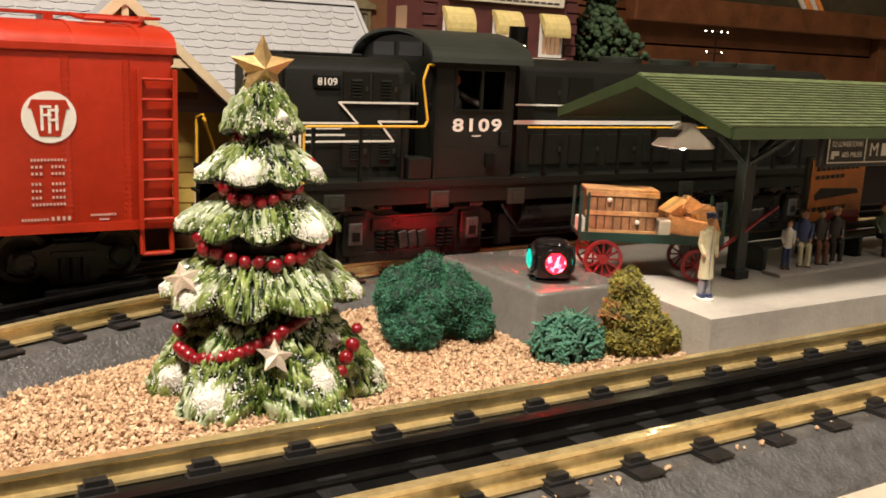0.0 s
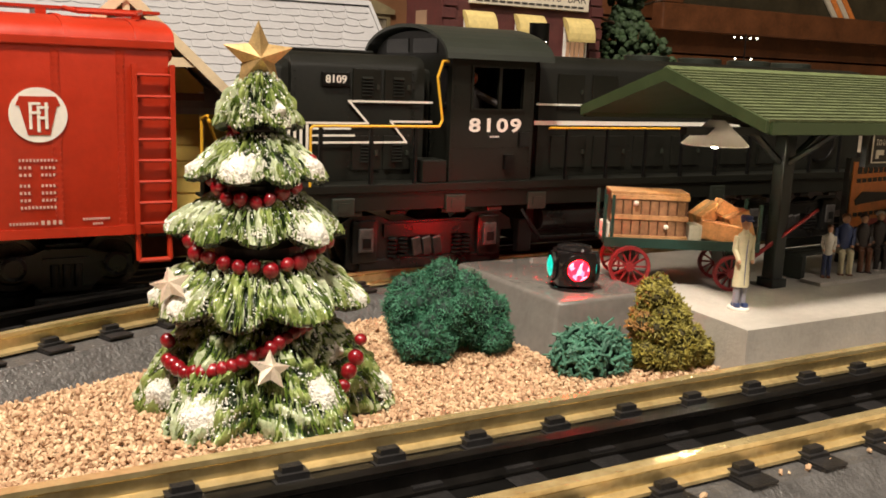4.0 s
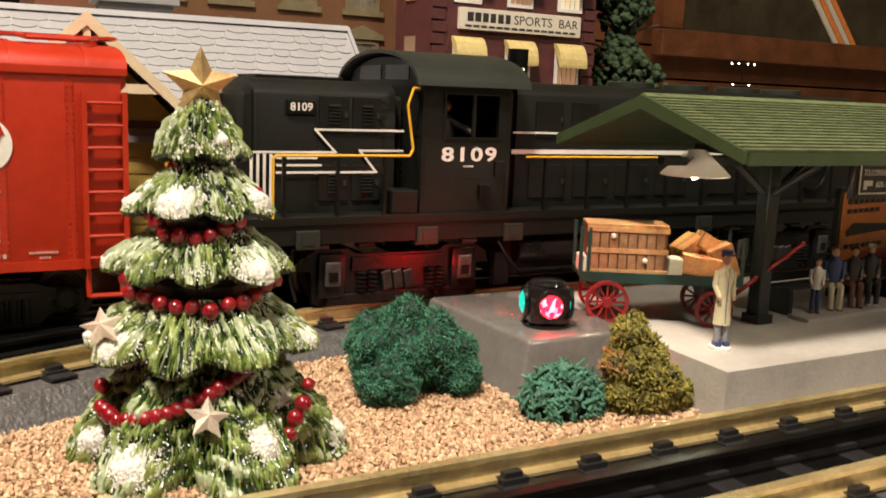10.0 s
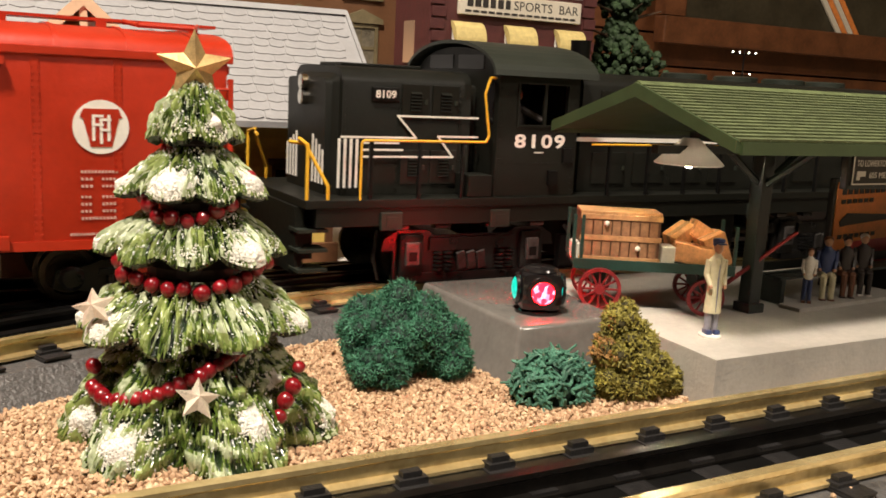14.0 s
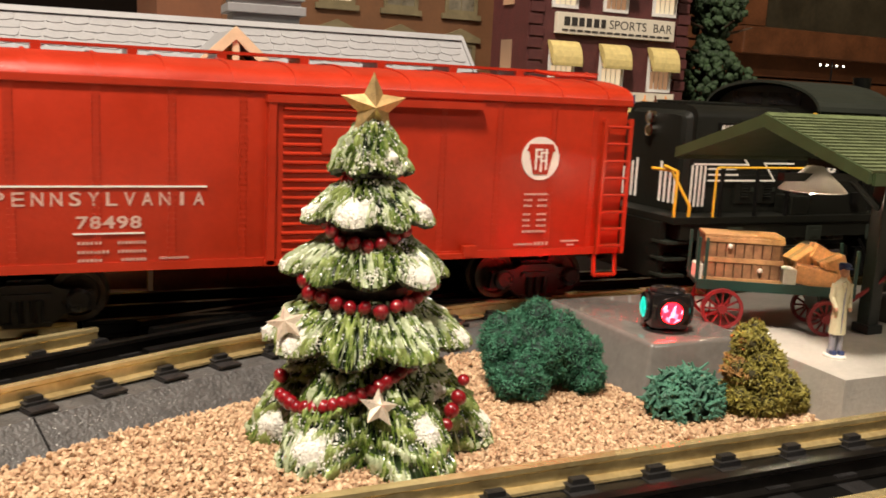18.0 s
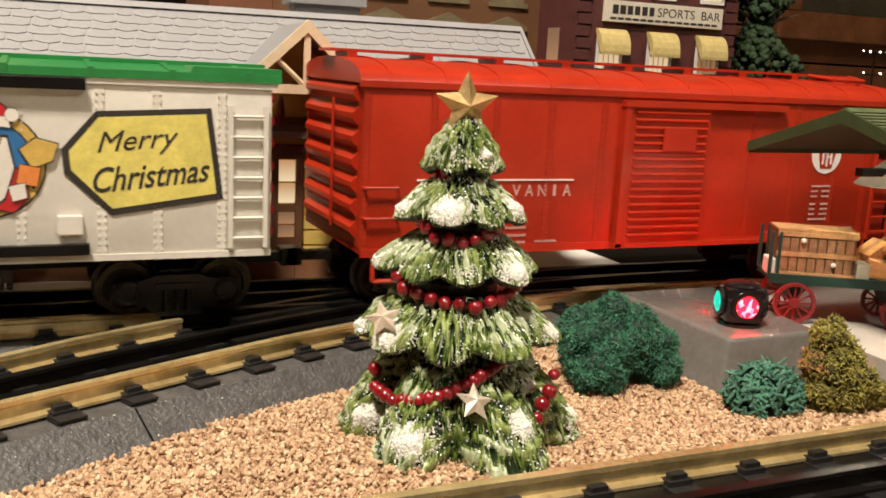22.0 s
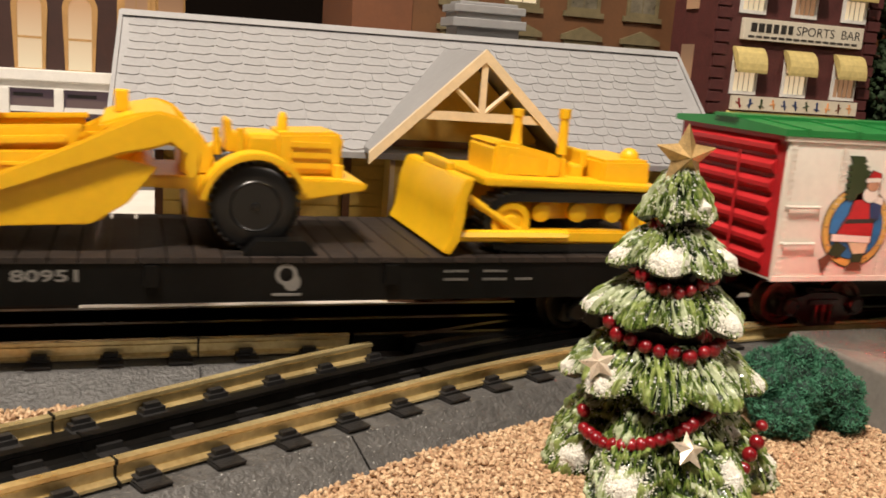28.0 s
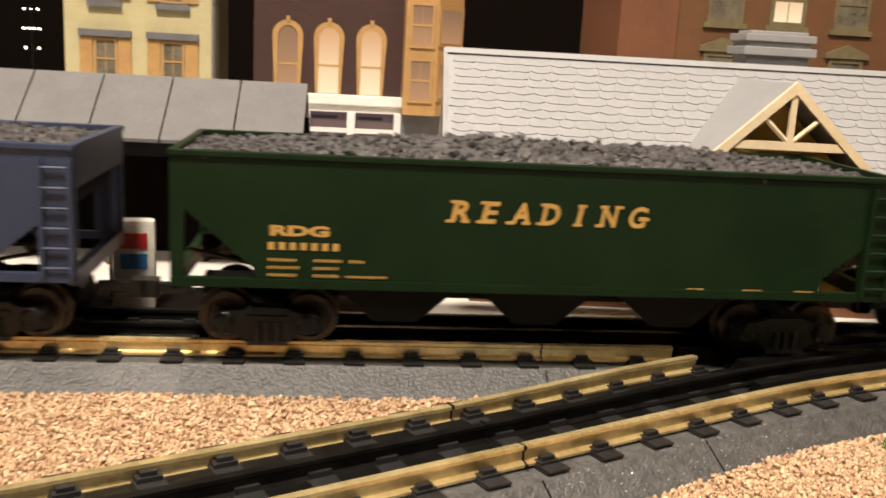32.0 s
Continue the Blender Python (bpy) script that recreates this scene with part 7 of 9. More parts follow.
badge(-358.8, 51.5, 14.6, M_BADGEGOLD, M_BADGEBLUE, [
    (M_REDDK, [(-6, 8), (-11, 3), (-13, -5), (-9, -12), (-2, -13), (-4, -3)]), (M_REDDK, [(4, 0), (9, -2), (10, -9), (6, -13), (2, -12)]),
    (M_WHITE, [(-5, 7), (5, 7), (6.5, -1), (4, -9), (0, -12.5), (-4, -7), (-6, 0)]), (M_SKIN, oval(0, 6.6, 3.6, 3.0)), (M_WHITE, oval(0, 4.4, 2.8, 1.3)),
    (M_REDDK, [(-6, 11), (-4, 16), (1, 18), (5, 15), (5, 10.5)]), (M_WHITE, [(-7, 9), (-6, 12), (5.5, 12.6), (6, 9.6), (0, 10.4)]), (M_WHITE, oval(6.5, 13, 1.8, 1.8)),
    (M_BADGEGOLD, [(8, 4), (12, 7), (17.5, 5.5), (16, 1), (11, -1)]), (M_POSTER, [(8, 0), (13, -1), (12, -6), (7, -5)]), (M_WHITE, [(5, -6), (9, -5), (9.5, -9), (6, -10)])], "round picture in red, white and gold plain shapes on blue")
badge(-476.2, 44.0, 14.8, M_BADGEGOLD, M_BADGEBLUE, [
    (M_BROWNCL, [(-14, -12), (-10, -9.5), (-8.6, -11), (-12, -16.5)]), (M_BROWNCL, [(0, -12.6), (4.4, -12.2), (5, -15.8), (-2, -15.8)]),
    (M_TRIMGRN, [(-8, -5), (-3, -7.5), (-6, -11), (-10.5, -9.6)]), (M_TRIMGRN, [(0, -9), (5, -9), (4.4, -12.6), (0, -12.6)]), (M_STCREAM, [(-3, -5), (6.4, -4.6), (5.4, -9.4), (0, -9.6)]),
    (M_REDDK, [(-8.5, -3), (-4, 5), (-2, 12), (5, 14), (8.5, 9), (7, 2), (7, -3.6)]), (M_WHITE, [(-10.4, -2.4), (6.8, -3.2), (6.8, -5.6), (-10.4, -5)]), (M_INK, [(-4.6, 2.9), (7, 3.2), (7, 1.8), (-5.2, 1.4)]),
    (M_NAVY, [(4, 10), (9.4, 8.4), (9, 3), (5, 3.6)]), (M_WHITE, [(5, 12), (9.6, 10.6), (9.6, 8.2), (4.4, 9.6)]), (M_WHITE, oval(3.6, 12, 3.4, 3.0)), (M_SKIN, oval(4.0, 15.2, 2.5, 2.1)), (M_REDDK, [(1, 17), (3.4, 20.5), (7, 19.5), (7, 17)]), (M_WHITE, [(0.6, 16.2), (7.4, 16.6), (7.4, 18), (0.6, 17.8)])], "round picture in red, green and white plain shapes on blue")
badge(-439.5, 51.3, 15.4, M_TRIMGRN, M_CREAM, [
    (M_TAG, [(-9.5, -5.5), (0, -5), (2, -9), (0, -13.5), (-8, -13), (-11, -9)]), (M_BROWNCL, [(6.5, -6), (11, -6), (10, -10), (6, -13.5), (4.6, -10)]), (M_WHITE, [(1.5, -1.6), (12.4, -2), (12.4, -5.8), (5, -6.4)]),
    (M_TRIMGRN, [(-0.5, -3.4), (5.5, -5), (4, -9), (1, -7)]), (M_REDDK, [(-4, 6), (3, 10.6), (8.4, 7), (11, -1), (3, -1.6), (-4, -3.6), (-7.5, 1)]), (M_CARD, [(-11, 4), (-6, 5), (-3, 1), (-5, -4), (-10, -2)]), (M_POSTER, [(-8, -1), (-3, 0), (-2, -4), (-7, -5)]),
    (M_WHITE, [(-4.4, 10), (1.6, 10), (1.6, 5), (-1, 2.6), (-4, 5)]), (M_SKIN, oval(-1.2, 10.4, 2.6, 1.9)), (M_REDDK, [(-4, 14), (-1, 17.8), (3, 16.6), (4.6, 11), (2.4, 12.4)]), (M_WHITE, [(-5, 12.2), (-4.4, 14.4), (2.4, 13.6), (2.4, 11.8)])], "round picture in green, brown and red plain shapes")
tre = nb()
zig = [(-483.5, 69.4), (-477.5, 69.4)]
for k in range(7):
    zig += [(-476.0 + k * 1.25, 67.6 - k * 1.9), (-477.2 + k * 1.25, 67.0 - k * 1.9)]
zig += [(-468.5, 54.6), (-481.5, 53.6)]
for k in range(6):
    zig += [(-483.6 - 0.05 * k, 54.8 + k * 2.2), (-482.0, 55.6 + k * 2.2)]
prism(tre, zig, YN - 0.9, YN - 0.3, "y")
part("badge_tree", tre, M_TRIMGRN, hc, "dark green saw-edged tree shape")
tg = nb()
prism(tg, [(-340.5, 55.7), (-331.5, 66.0), (-300.6, 67.6), (-297.2, 41.6), (-328.0, 37.2), (-340.0, 49.0)], YN - 0.42, YN - 0.2, "y", mi=1)
prism(tg, [(-338.6, 55.1), (-330.8, 64.4), (-302.1, 65.9), (-299.1, 43.2), (-327.7, 39.1), (-338.2, 49.9)], YN - 0.52, YN - 0.43, "y", mi=0)
tag = part("tag", tg, [M_TAG, M_INK], hc, "yellow gift tag with black border")
lettering("Merry", 7.4, M_INK, tag, P(-320.6, YN - 0.6, 57.6, 0, -5.5, 0), width=22, bold=0.0, shear=0.4)
lettering("Christmas", 7.0, M_INK, tag, P(-316.9, YN - 0.6, 48.6, 0, -6, 0), width=32, bold=0.010, shear=0.4)
part("underframe", box(box(nb(), HU0 + 8, HU1 - 8, YC - 22, YC + 22, 21.5, 24.2), HU0 + 4, HU1 - 4, YC - 5, YC + 5, 16.5, 21.4), M_BLACK, hc)
for u in (HU0 + 33.0, HU1 - 27.5):
    bogie(hc, u, 29.0)
coupler(hc, HU0 - 5, -1)
coupler(hc, HU1 + 5, 1)

# -- flat car --
fc = thing("flat_car", P(0, 0, 0), "black toy flat car with a dark wooden deck", "flat car")
FU0, FU1, FZ0, FZ1 = -812.0, -535.0, 19.8, 31.5
part("frame", prism(nb(), [(FU0, 24.5), (FU0 + 34, 24.5), (FU0 + 44, FZ0), (FU1 - 44, FZ0), (FU1 - 34, 24.5), (FU1, 24.5), (FU1, FZ1), (FU0, FZ1)], YN, YF_, "y"), M_BLACK, fc)
for i in range(36):
    u = FU0 + i * (FU1 - FU0) / 36
    part("deck_plank", box(nb(), u + 0.25, u + (FU1 - FU0) / 36 - 0.25, YN - 0.6, YF_ + 0.6, FZ1 + 0.02, FZ1 + 1.6), M_DECK, fc)
for u in (FU0 + 20, FU0 + 96, FU1 - 112, FU1 - 20):
    part("stake_pocket", box(nb(), u - 2, u + 2, YN - 1.8, YN - 0.02, 25, 31), M_BLACK, fc)
for u in (-801, -680, -556):
    part("chock", prism(nb(), [(-11, 0), (11, 0), (7, 4.4), (-7, 4.4)], YN + 1.5, YN + 9, "y", m=mm(u, 0, FZ1 + 1.6)), M_BLACK, fc)
M_DIMWHITE = mat("dull_white_print", (0.19, 0.18, 0.165), 0.5)
lettering("C&O", 3.6, M_DIMWHITE, fc, P(-765, YN - 0.05, 28.0), width=14, bold=0.02)
lettering("80951", 3.4, M_DIMWHITE, fc, P(-743.5, YN - 0.05, 28.0), width=17, bold=0.02)
print_bars(fc, [ (-630, -622, 28.2, 1.0), (-617, -609, 28.2, 1.0), (-630, -622, 25.6, 1.0), (-617, -609, 25.6, 1.0), (-606, -600, 25.6, 1.0)], YN - 0.05, M_DIMWHITE)
lg = nb()
disc(lg, -678.5, 28.0, 3.2, YN - 0.1, 0)
disc(lg, -678.5, 28.0, 2.0, YN - 0.2, 1)
disc(lg, -676.8, 25.6, 2.6, YN - 0.15, 0)
box(lg, -682.5, -674, YN - 0.3, YN, 21.6, 22.3, mi=0)
part("round_mark", lg, [M_DIMWHITE, M_BLACK], fc)
for u in (-784.5, -565.0):
    bogie(fc, u, 29.0)
coupler(fc, FU0 - 5, -1)
coupler(fc, FU1 + 5, 1)
DZ = FZ1 + 1.62


def slab_part(parent, name, poly, y0, y1, material, label="", bev=0.5):
    bm = nb()
    prism(bm, poly, y0, y1, "y")
    bmesh.ops.bevel(bm, geom=list(bm.edges), offset=bev, segments=2, affect="EDGES")
    return part(name, bm, material, parent, label, smooth=True)


def big_tyre(parent, u, y, z, r, w):
    prof = [(r * 0.60, -w / 2), (r * 0.66, -w / 2 - 0.3), (r * 0.86, -w / 2), (r * 0.96, -w * 0.42), (r, -w * 0.3), (r, w * 0.3), (r * 0.96, w * 0.42), (r * 0.86, w / 2), (r * 0.60, w / 2)]
    t = part("tyre", lathe(nb(), prof, 36, m=mm(u, y, z, 90, 0, 0)), M_TYRE, parent, "black ribbed rubber tyre", smooth=True)
    tread = nb()
    for i in range(34):
        for s_ in (-1, 1):
            a = 360 * (i + 0.25 * s_) / 34
            box(tread, r * 0.95, r + 0.22, min(s_ * w * 0.08, s_ * w * 0.47), max(s_ * w * 0.08, s_ * w * 0.47), -0.42, 0.42, m=mm(u, y, z) @ mm(0, 0, 0, 0, -a, 0))
    part("tread", tread, M_TYRE, t)
    for s_ in (-1, 1):
        part("hub", lathe(nb(), [(r * 0.60, 0.1), (r * 0.56, 0.5), (r * 0.52, 0.2), (r * 0.30, -0.4), (r * 0.27, 0.1), (r * 0.10, 0.2), (r * 0.08, 1.0), (0.4, 1.1)], 24, m=mm(u, y + s_ * (w / 2 - 0.2), z, 90 * -s_, 0, 0)), M_TYRE, t, smooth=True)


# -- scraper load --
sc = thing("toy_scraper", P(0, 0, 0), "bright yellow plastic toy earth scraper with black tyres", "scraper")
Y0, Y1 = 131.0, 183.0
R_ = 13.0
for u, r in ((-687.0, R_), (-790.5, R_ + 0.6)):
    for y in (Y0 + 6.5, Y1 - 6.5):
        big_tyre(sc, u, y, DZ + r + 0.45, r, 10)
    part("axle", rod(nb(), (u, Y0 + 12, DZ + r), (u, Y1 - 12, DZ + r), 2.2, n=10), M_TYRE, sc)
for y, s_ in ((Y0 - 0.6, 1), (Y1 - 1.2, -1)):
    slab_part(sc, "bowl_side", [(-792.5, 44.4), (-792.5, 47.6), (-785.5, 48.2), (-777.5, 60.0), (-733, 61.5), (-714.5, 57.5), (-722, 47.5), (-732, 41.2), (-765, 40.2), (-771, 42.4), (-786, 46)], y, y + 1.8, M_TOY, "angled yellow bowl side plate", 0.3)
    ya = y - 0.5 if s_ > 0 else y + 1.2
    for a, b, z in ((-785, -768, 48.6), (-781, -755, 53.2), (-778, -742, 57.0)):
        part("bowl_rib", box(nb(), a, b, ya, ya + 1.2, z, z + 1.0, bev=0.2), M_TOY, sc)
    ya = y + 2 if s_ > 0 else y - 3
    slab_part(sc, "bowl_rim", [(-779, 58.0), (-735, 60.0), (-735, 67.4), (-777.5, 65.0)], ya + (2.7 if s_ > 0 else -1.0), ya + (3.7 if s_ > 0 else 0.0), M_TOY, bev=0.2)
    slab_part(sc, "top_rail", [(-779.5, 61.0), (-738, 63.0), (-738, 65.2), (-779.5, 63.0)], ya, ya + 2.6, M_TOY, bev=0.4)
    slab_part(sc, "top_rail", [(-777, 64.0), (-734, 66.2), (-734, 68.0), (-777, 65.8)], ya + s_ * 3, ya + s_ * 3 + 2.4, M_TOY, bev=0.4)
    ya = y - 2.6 if s_ > 0 else y + 2.0
    slab_part(sc, "draft_arm", [(-768.5, 47.6), (-766.4, 46.0), (-764, 46.4), (-724, 61.0), (-716, 62.6), (-711, 64.4), (-707.5, 61.5), (-706.5, 54.5), (-703.6, 54.5), (-702.6, 62.5), (-704.5, 68), (-709, 72), (-714.5, 73.4), (-720.5, 71.4), (-735, 64.0), (-766.4, 50)], ya, ya + 2.6, M_TOY, "sloping yellow draft arm", 0.7)
    ya = y + 13 if s_ > 0 else y - 14.2
    slab_part(sc, "rear_arm", [(-814, 51.8), (-812, 49.4), (-783, 59.5), (-776, 62), (-774.5, 66), (-780, 66), (-796, 60.6)], ya, ya + 3, M_TOY, bev=0.5)
    slab_part(sc, "rear_brace", [(-814.5, 42.2), (-811, 40.6), (-799, 46.5), (-799, 50), (-803, 49.6), (-810, 45.4)], ya, ya + 3, M_TOY, bev=0.5)
    slab_part(sc, "rear_post", [(-815.2, 41.2), (-810.6, 40.8), (-809.6, 51.5), (-813.6, 53.2)], ya - 0.2, ya + 3.2, M_TOY, bev=0.5)
    ya = Y0 - 0.6 if s_ > 0 else Y1 - 9.4
    arc = [(-687 + 16.2 * math.cos(a), DZ + R_ + 16.2 * math.sin(a)) for a in np.linspace(math.radians(18), math.radians(172), 15)] + [(-687 + 14.2 * math.cos(a), DZ + R_ + 14.2 * math.sin(a)) for a in np.linspace(math.radians(172), math.radians(18), 15)]
    slab_part(sc, "fender", arc, ya, ya + 10, M_TOY, "curved yellow mudguard", 0.3)
slab_part(sc, "bowl_floor", [(-771, 40.6), (-733, 40.6), (-733, 43), (-771, 44)], Y0 + 1.4, Y1 - 1.4, M_TOY)
slab_part(sc, "apron", [(-732.6, 41.6), (-729.5, 41.6), (-714.5, 56.5), (-717.5, 58)], Y0 + 1.4, Y1 - 1.4, M_TOY)
slab_part(sc, "push_block", [(-815.5, 41), (-810, 41), (-810, 48), (-815.5, 48)], Y0 + 12, Y1 - 12, M_TOY)
slab_part(sc, "yoke", [(-729, 67.2), (-708, 66), (-708, 70.5), (-714, 73.2), (-721, 72), (-730, 69)], Y0 - 0.8, Y1 + 0.8, M_TOY, "yoke across both arms", 0.8)
tg_ = slab_part(sc, "tailgate", [(-771, 44), (-768.4, 44), (-760.0, 73.6), (-763.6, 74.4)], Y0 + 8, Y1 - 8, M_TOY, "leaning tailgate plate with upright ribs")
for k in range(9):
    slab_part(tg_, "tailgate_rib", [(-767.4, 52), (-766.4, 52), (-759.2, 72.6), (-760.6, 73)], Y0 + 9 + k * 4.0, Y0 + 10.6 + k * 4.0, M_TOY, bev=0.2)
slab_part(sc, "brace", [(-768, 64.5), (-764.5, 66), (-751, 54), (-754.5, 53)], Y0 + 4, Y0 + 8, M_TOY)
part("knob", box(nb(), -726, -722, Y0 + 16, Y0 + 21, 71.0, 77.4, bev=0.6), M_TOY, sc)
slab_part(sc, "tractor_frame", [(-719, 50.6), (-706, 50.2), (-706, 42), (-697, 41.4), (-690, 46), (-672, 47.4), (-652.5, 50.8), (-652.5, 53), (-660, 54), (-698, 54.4), (-719, 54)], Y0 + 8, Y1 - 8, M_TOY)
slab_part(sc, "gooseneck", [(-708, 54), (-699, 54), (-698, 60), (-703, 67.4), (-708, 68)], Y0 + 10, Y1 - 10, M_TOY, bev=0.9)
slab_part(sc, "bonnet", [(-679.5, 54), (-659.5, 54), (-658.6, 66.4), (-661, 67.8), (-679.5, 67)], Y0 + 15, Y1 - 15, M_TOY, "boxy engine bonnet", 1.0)
for k in range(3):
    part("grille_bar", box(nb(), -675, -663, Y0 + 13.8, Y0 + 15.05, 56.5 + k * 3.2, 58.2 + k * 3.2), M_TOY, sc)
part("corner_post", box(nb(), -662, -659, Y0 + 12.5, Y0 + 15.2, 53.5, 58, bev=0.4), M_TOY, sc)
part("exhaust", lathe(nb(), [(1.7, 66.5), (1.6, 71), (1.0, 72.4), (0.2, 72.8)], 12, m=mm(-676.6, YC - 3, 0)), M_TOY, sc, smooth=True)
slab_part(sc, "seat", [(-694, 60), (-685, 60), (-685, 65), (-692, 66), (-692.6, 70), (-694.6, 70)], YC - 6, YC + 6, M_TOY)
part("engine_block", box(nb(), -688, -679, Y0 + 16, Y1 - 16, 58, 66.5, bev=1.6), M_TOY, sc)
for u in (-697, -690):
    part("control_lever", rod(nb(), (u, Y0 + 14, 60), (u - 0.6, Y0 + 14, 68), 1.1, n=8), M_TOY, sc)
part("hitch", rod(nb(), (-700, YC, 50), (-722, YC, 52), 3.0, n=10), M_TOY, sc)

# -- bulldozer load --
dz = thing("toy_bulldozer", P(0, 0, 0), "bright yellow plastic toy bulldozer with black crawler tracks", "bulldozer")


def belt_outline(u0, u1, z0, r, n=10):
    pts_ = []
    for i in range(n + 1):
        a = math.pi / 2 + math.pi * i / n
        pts_.append((u0 + r * math.cos(a), z0 + r + r * math.sin(a)))
    for i in range(n + 1):
        a = -math.pi / 2 + math.pi * i / n
        pts_.append((u1 + r * math.cos(a), z0 + r + r * math.sin(a)))
    return pts_


BU0, BU1, BR = -607.0, -557.5, 9.3
for y0 in (Y0 - 1, Y1 - 9):
    bm = nb()
    outer, inner = belt_outline(BU0, BU1, DZ + 0.6, BR), belt_outline(BU0, BU1, DZ + 3.0, BR - 2.4)
    n = len(outer)
    ring = [[bm.verts.new((p[0], y, p[1])) for p in pl] for pl, y in ((outer, y0), (outer, y0 + 10), (inner, y0 + 10), (inner, y0))]
    for k in range(4):
        for i in range(n):
            bm.faces.new((ring[k][i], ring[k][(i + 1) % n], ring[(k + 1) % 4][(i + 1) % n], ring[(k + 1) % 4][i]))
    bmesh.ops.recalc_face_normals(bm, faces=bm.faces)
    bt = part("crawler_track", bm, M_TYRE, dz, "black rubber crawler track")
    for i in range(30):
        u = BU0 + i * (BU1 - BU0) / 29
        for z in (DZ + 0.6 + 2 * BR - 0.1, DZ):
            part("cleat", box(nb(), u - 0.5, u + 0.5, y0 - 0.2, y0 + 10.2, z, z + 0.7), M_TYRE, bt)
    for i in range(1, 12):
        for u, a in ((BU0, 90 + 15 * i), (BU1, -90 + 15 * i)):
            part("cleat", box(nb(), BR - 0.1, BR + 0.6, y0 - 0.2, y0 + 10.2, -0.5, 0.5, m=mm(u, 0, DZ + 0.6 + BR) @ mm(0, 0, 0, 0, -a, 0)), M_TYRE, bt)
    for u in (BU0, BU1):
        part("track_wheel", lathe(nb(), [(6.8, -4), (6.8, 1.2), (6.3, 1.7), (4.6, 1.5), (4.2, 0.8), (2.4, 0.8), (2.2, 2.0), (0.5, 2.2)], 28, m=mm(u, y0 + 2, DZ + BR + 0.6, 90, 0, 0)), M_TOY, dz, smooth=True)
    slab_part(dz, "track_frame", [(BU0 + 4, DZ + 3.2), (BU1 - 3, DZ + 3.2), (BU1 - 3, DZ + 6), (-566, DZ + 7.6), (BU0 + 4, DZ + 7.6)], y0 + 0.2, y0 + 6, M_TOY, bev=0.8)
    for u in (-596, -583, -570):
        part("roller", lathe(nb(), [(3.2, -1), (3.2, 1.2), (1.2, 1.6), (0.3, 1.7)], 14, m=mm(u, y0 + 3, DZ + 13.2, 90, 0, 0)), M_TOY, dz, smooth=True)
    slab_part(dz, "track_guard", [(BU0 + 3, DZ + 10.5), (BU1 - 6, DZ + 10.5), (BU1 - 6, DZ + 16.5), (BU0 + 3, DZ + 16.5)], y0 + 6.2, y0 + 9, M_TOY, bev=0.4)
slab_part(dz, "bonnet", [(-608.5, 44), (-584, 44), (-584, 63.0), (-600, 66.6), (-607.4, 67.4), (-608.5, 66)], YC - 13, YC + 13, M_TOY, "rounded yellow bonnet", 1.4)
slab_part(dz, "bonnet_panel", [(-605, 56.5), (-592, 56.5), (-592, 62.0), (-603, 63.6)], YC - 14.0, YC - 13.05, M_TOY, bev=0.3)
slab_part(dz, "bonnet_panel", [(-590, 56.5), (-585.5, 56.5), (-585.5, 61.6), (-590, 62.4)], YC - 14.0, YC - 13.05, M_TOY, bev=0.3)
slab_part(dz, "deck", [(-616, 54.2), (-551, 53.2), (-550, 55.2), (-616, 56.8)], Y0 + 1.5, Y1 - 1.5, M_TOY)
slab_part(dz, "tank", [(-570.5, 53.6), (-552.0, 53.6), (-552.4, 63.2), (-570.5, 62.8)], YC - 17, YC + 15, M_TOY, "rear tank", 1.0)
part("tank_cap", ball(nb(), (-557, YC - 10, 63.4), 3.4, sub=2), M_TOY, dz, smooth=True)
part("seat", box(nb(), -578, -573, YC - 8, YC + 8, 54, 60, bev=0.8), M_TOY, dz)
part("seat_back", box(nb(), -574.5, -572, YC - 8, YC + 8, 59, 65, bev=0.8), M_TOY, dz)
for y in (YC - 11, YC - 7):
    part("control_lever", rod(nb(), (-582, y, 54), (-582.6, y, 62), 0.9, n=8), M_TOY, dz)
part("exhaust", lathe(nb(), [(2.0, 63), (1.7, 66), (1.6, 75), (2.1, 75.4), (2.1, 78.4), (0.5, 78.6)], 14, m=mm(-578.6 - 1.5, YC - 4, 0)), M_TOY, dz, smooth=True)
part("air_stack", lathe(nb(), [(2.2, 66), (1.7, 69), (1.6, 75), (2.0, 75.4), (2.0, 77.6), (0.5, 77.8)], 14, m=mm(-597.5, YC - 4, 0)), M_TOY, dz, smooth=True)
bl = [(-631.0, 34.4), (-628.4, 33.6), (-625.6, 38), (-624.4, 45), (-624.0, 51), (-622.0, 57.6), (-625.4, 57.2), (-627.6, 51), (-628.2, 45), (-629.0, 39)]
slab_part(dz, "blade", bl, Y0 - 6, Y1 + 6, M_TOY, "curved yellow dozer blade", 0.4)
part("blade_crest", box(nb(), -625, -621.6, YC - 13, YC + 13, 57, 60.2, bev=0.7), M_TOY, dz)
for y in (Y0 - 4.5, Y1 + 1.0):
    part("push_arm", rod(nb(), (-626, y + 2, DZ + 6), (-588, y + 2, DZ + 6), 2.0, n=8), M_TOY, dz)
    part("brace", rod(nb(), (-624, y + 4, 52), (-604, y + 4, DZ + 7), 1.4, n=8), M_TOY, dz)


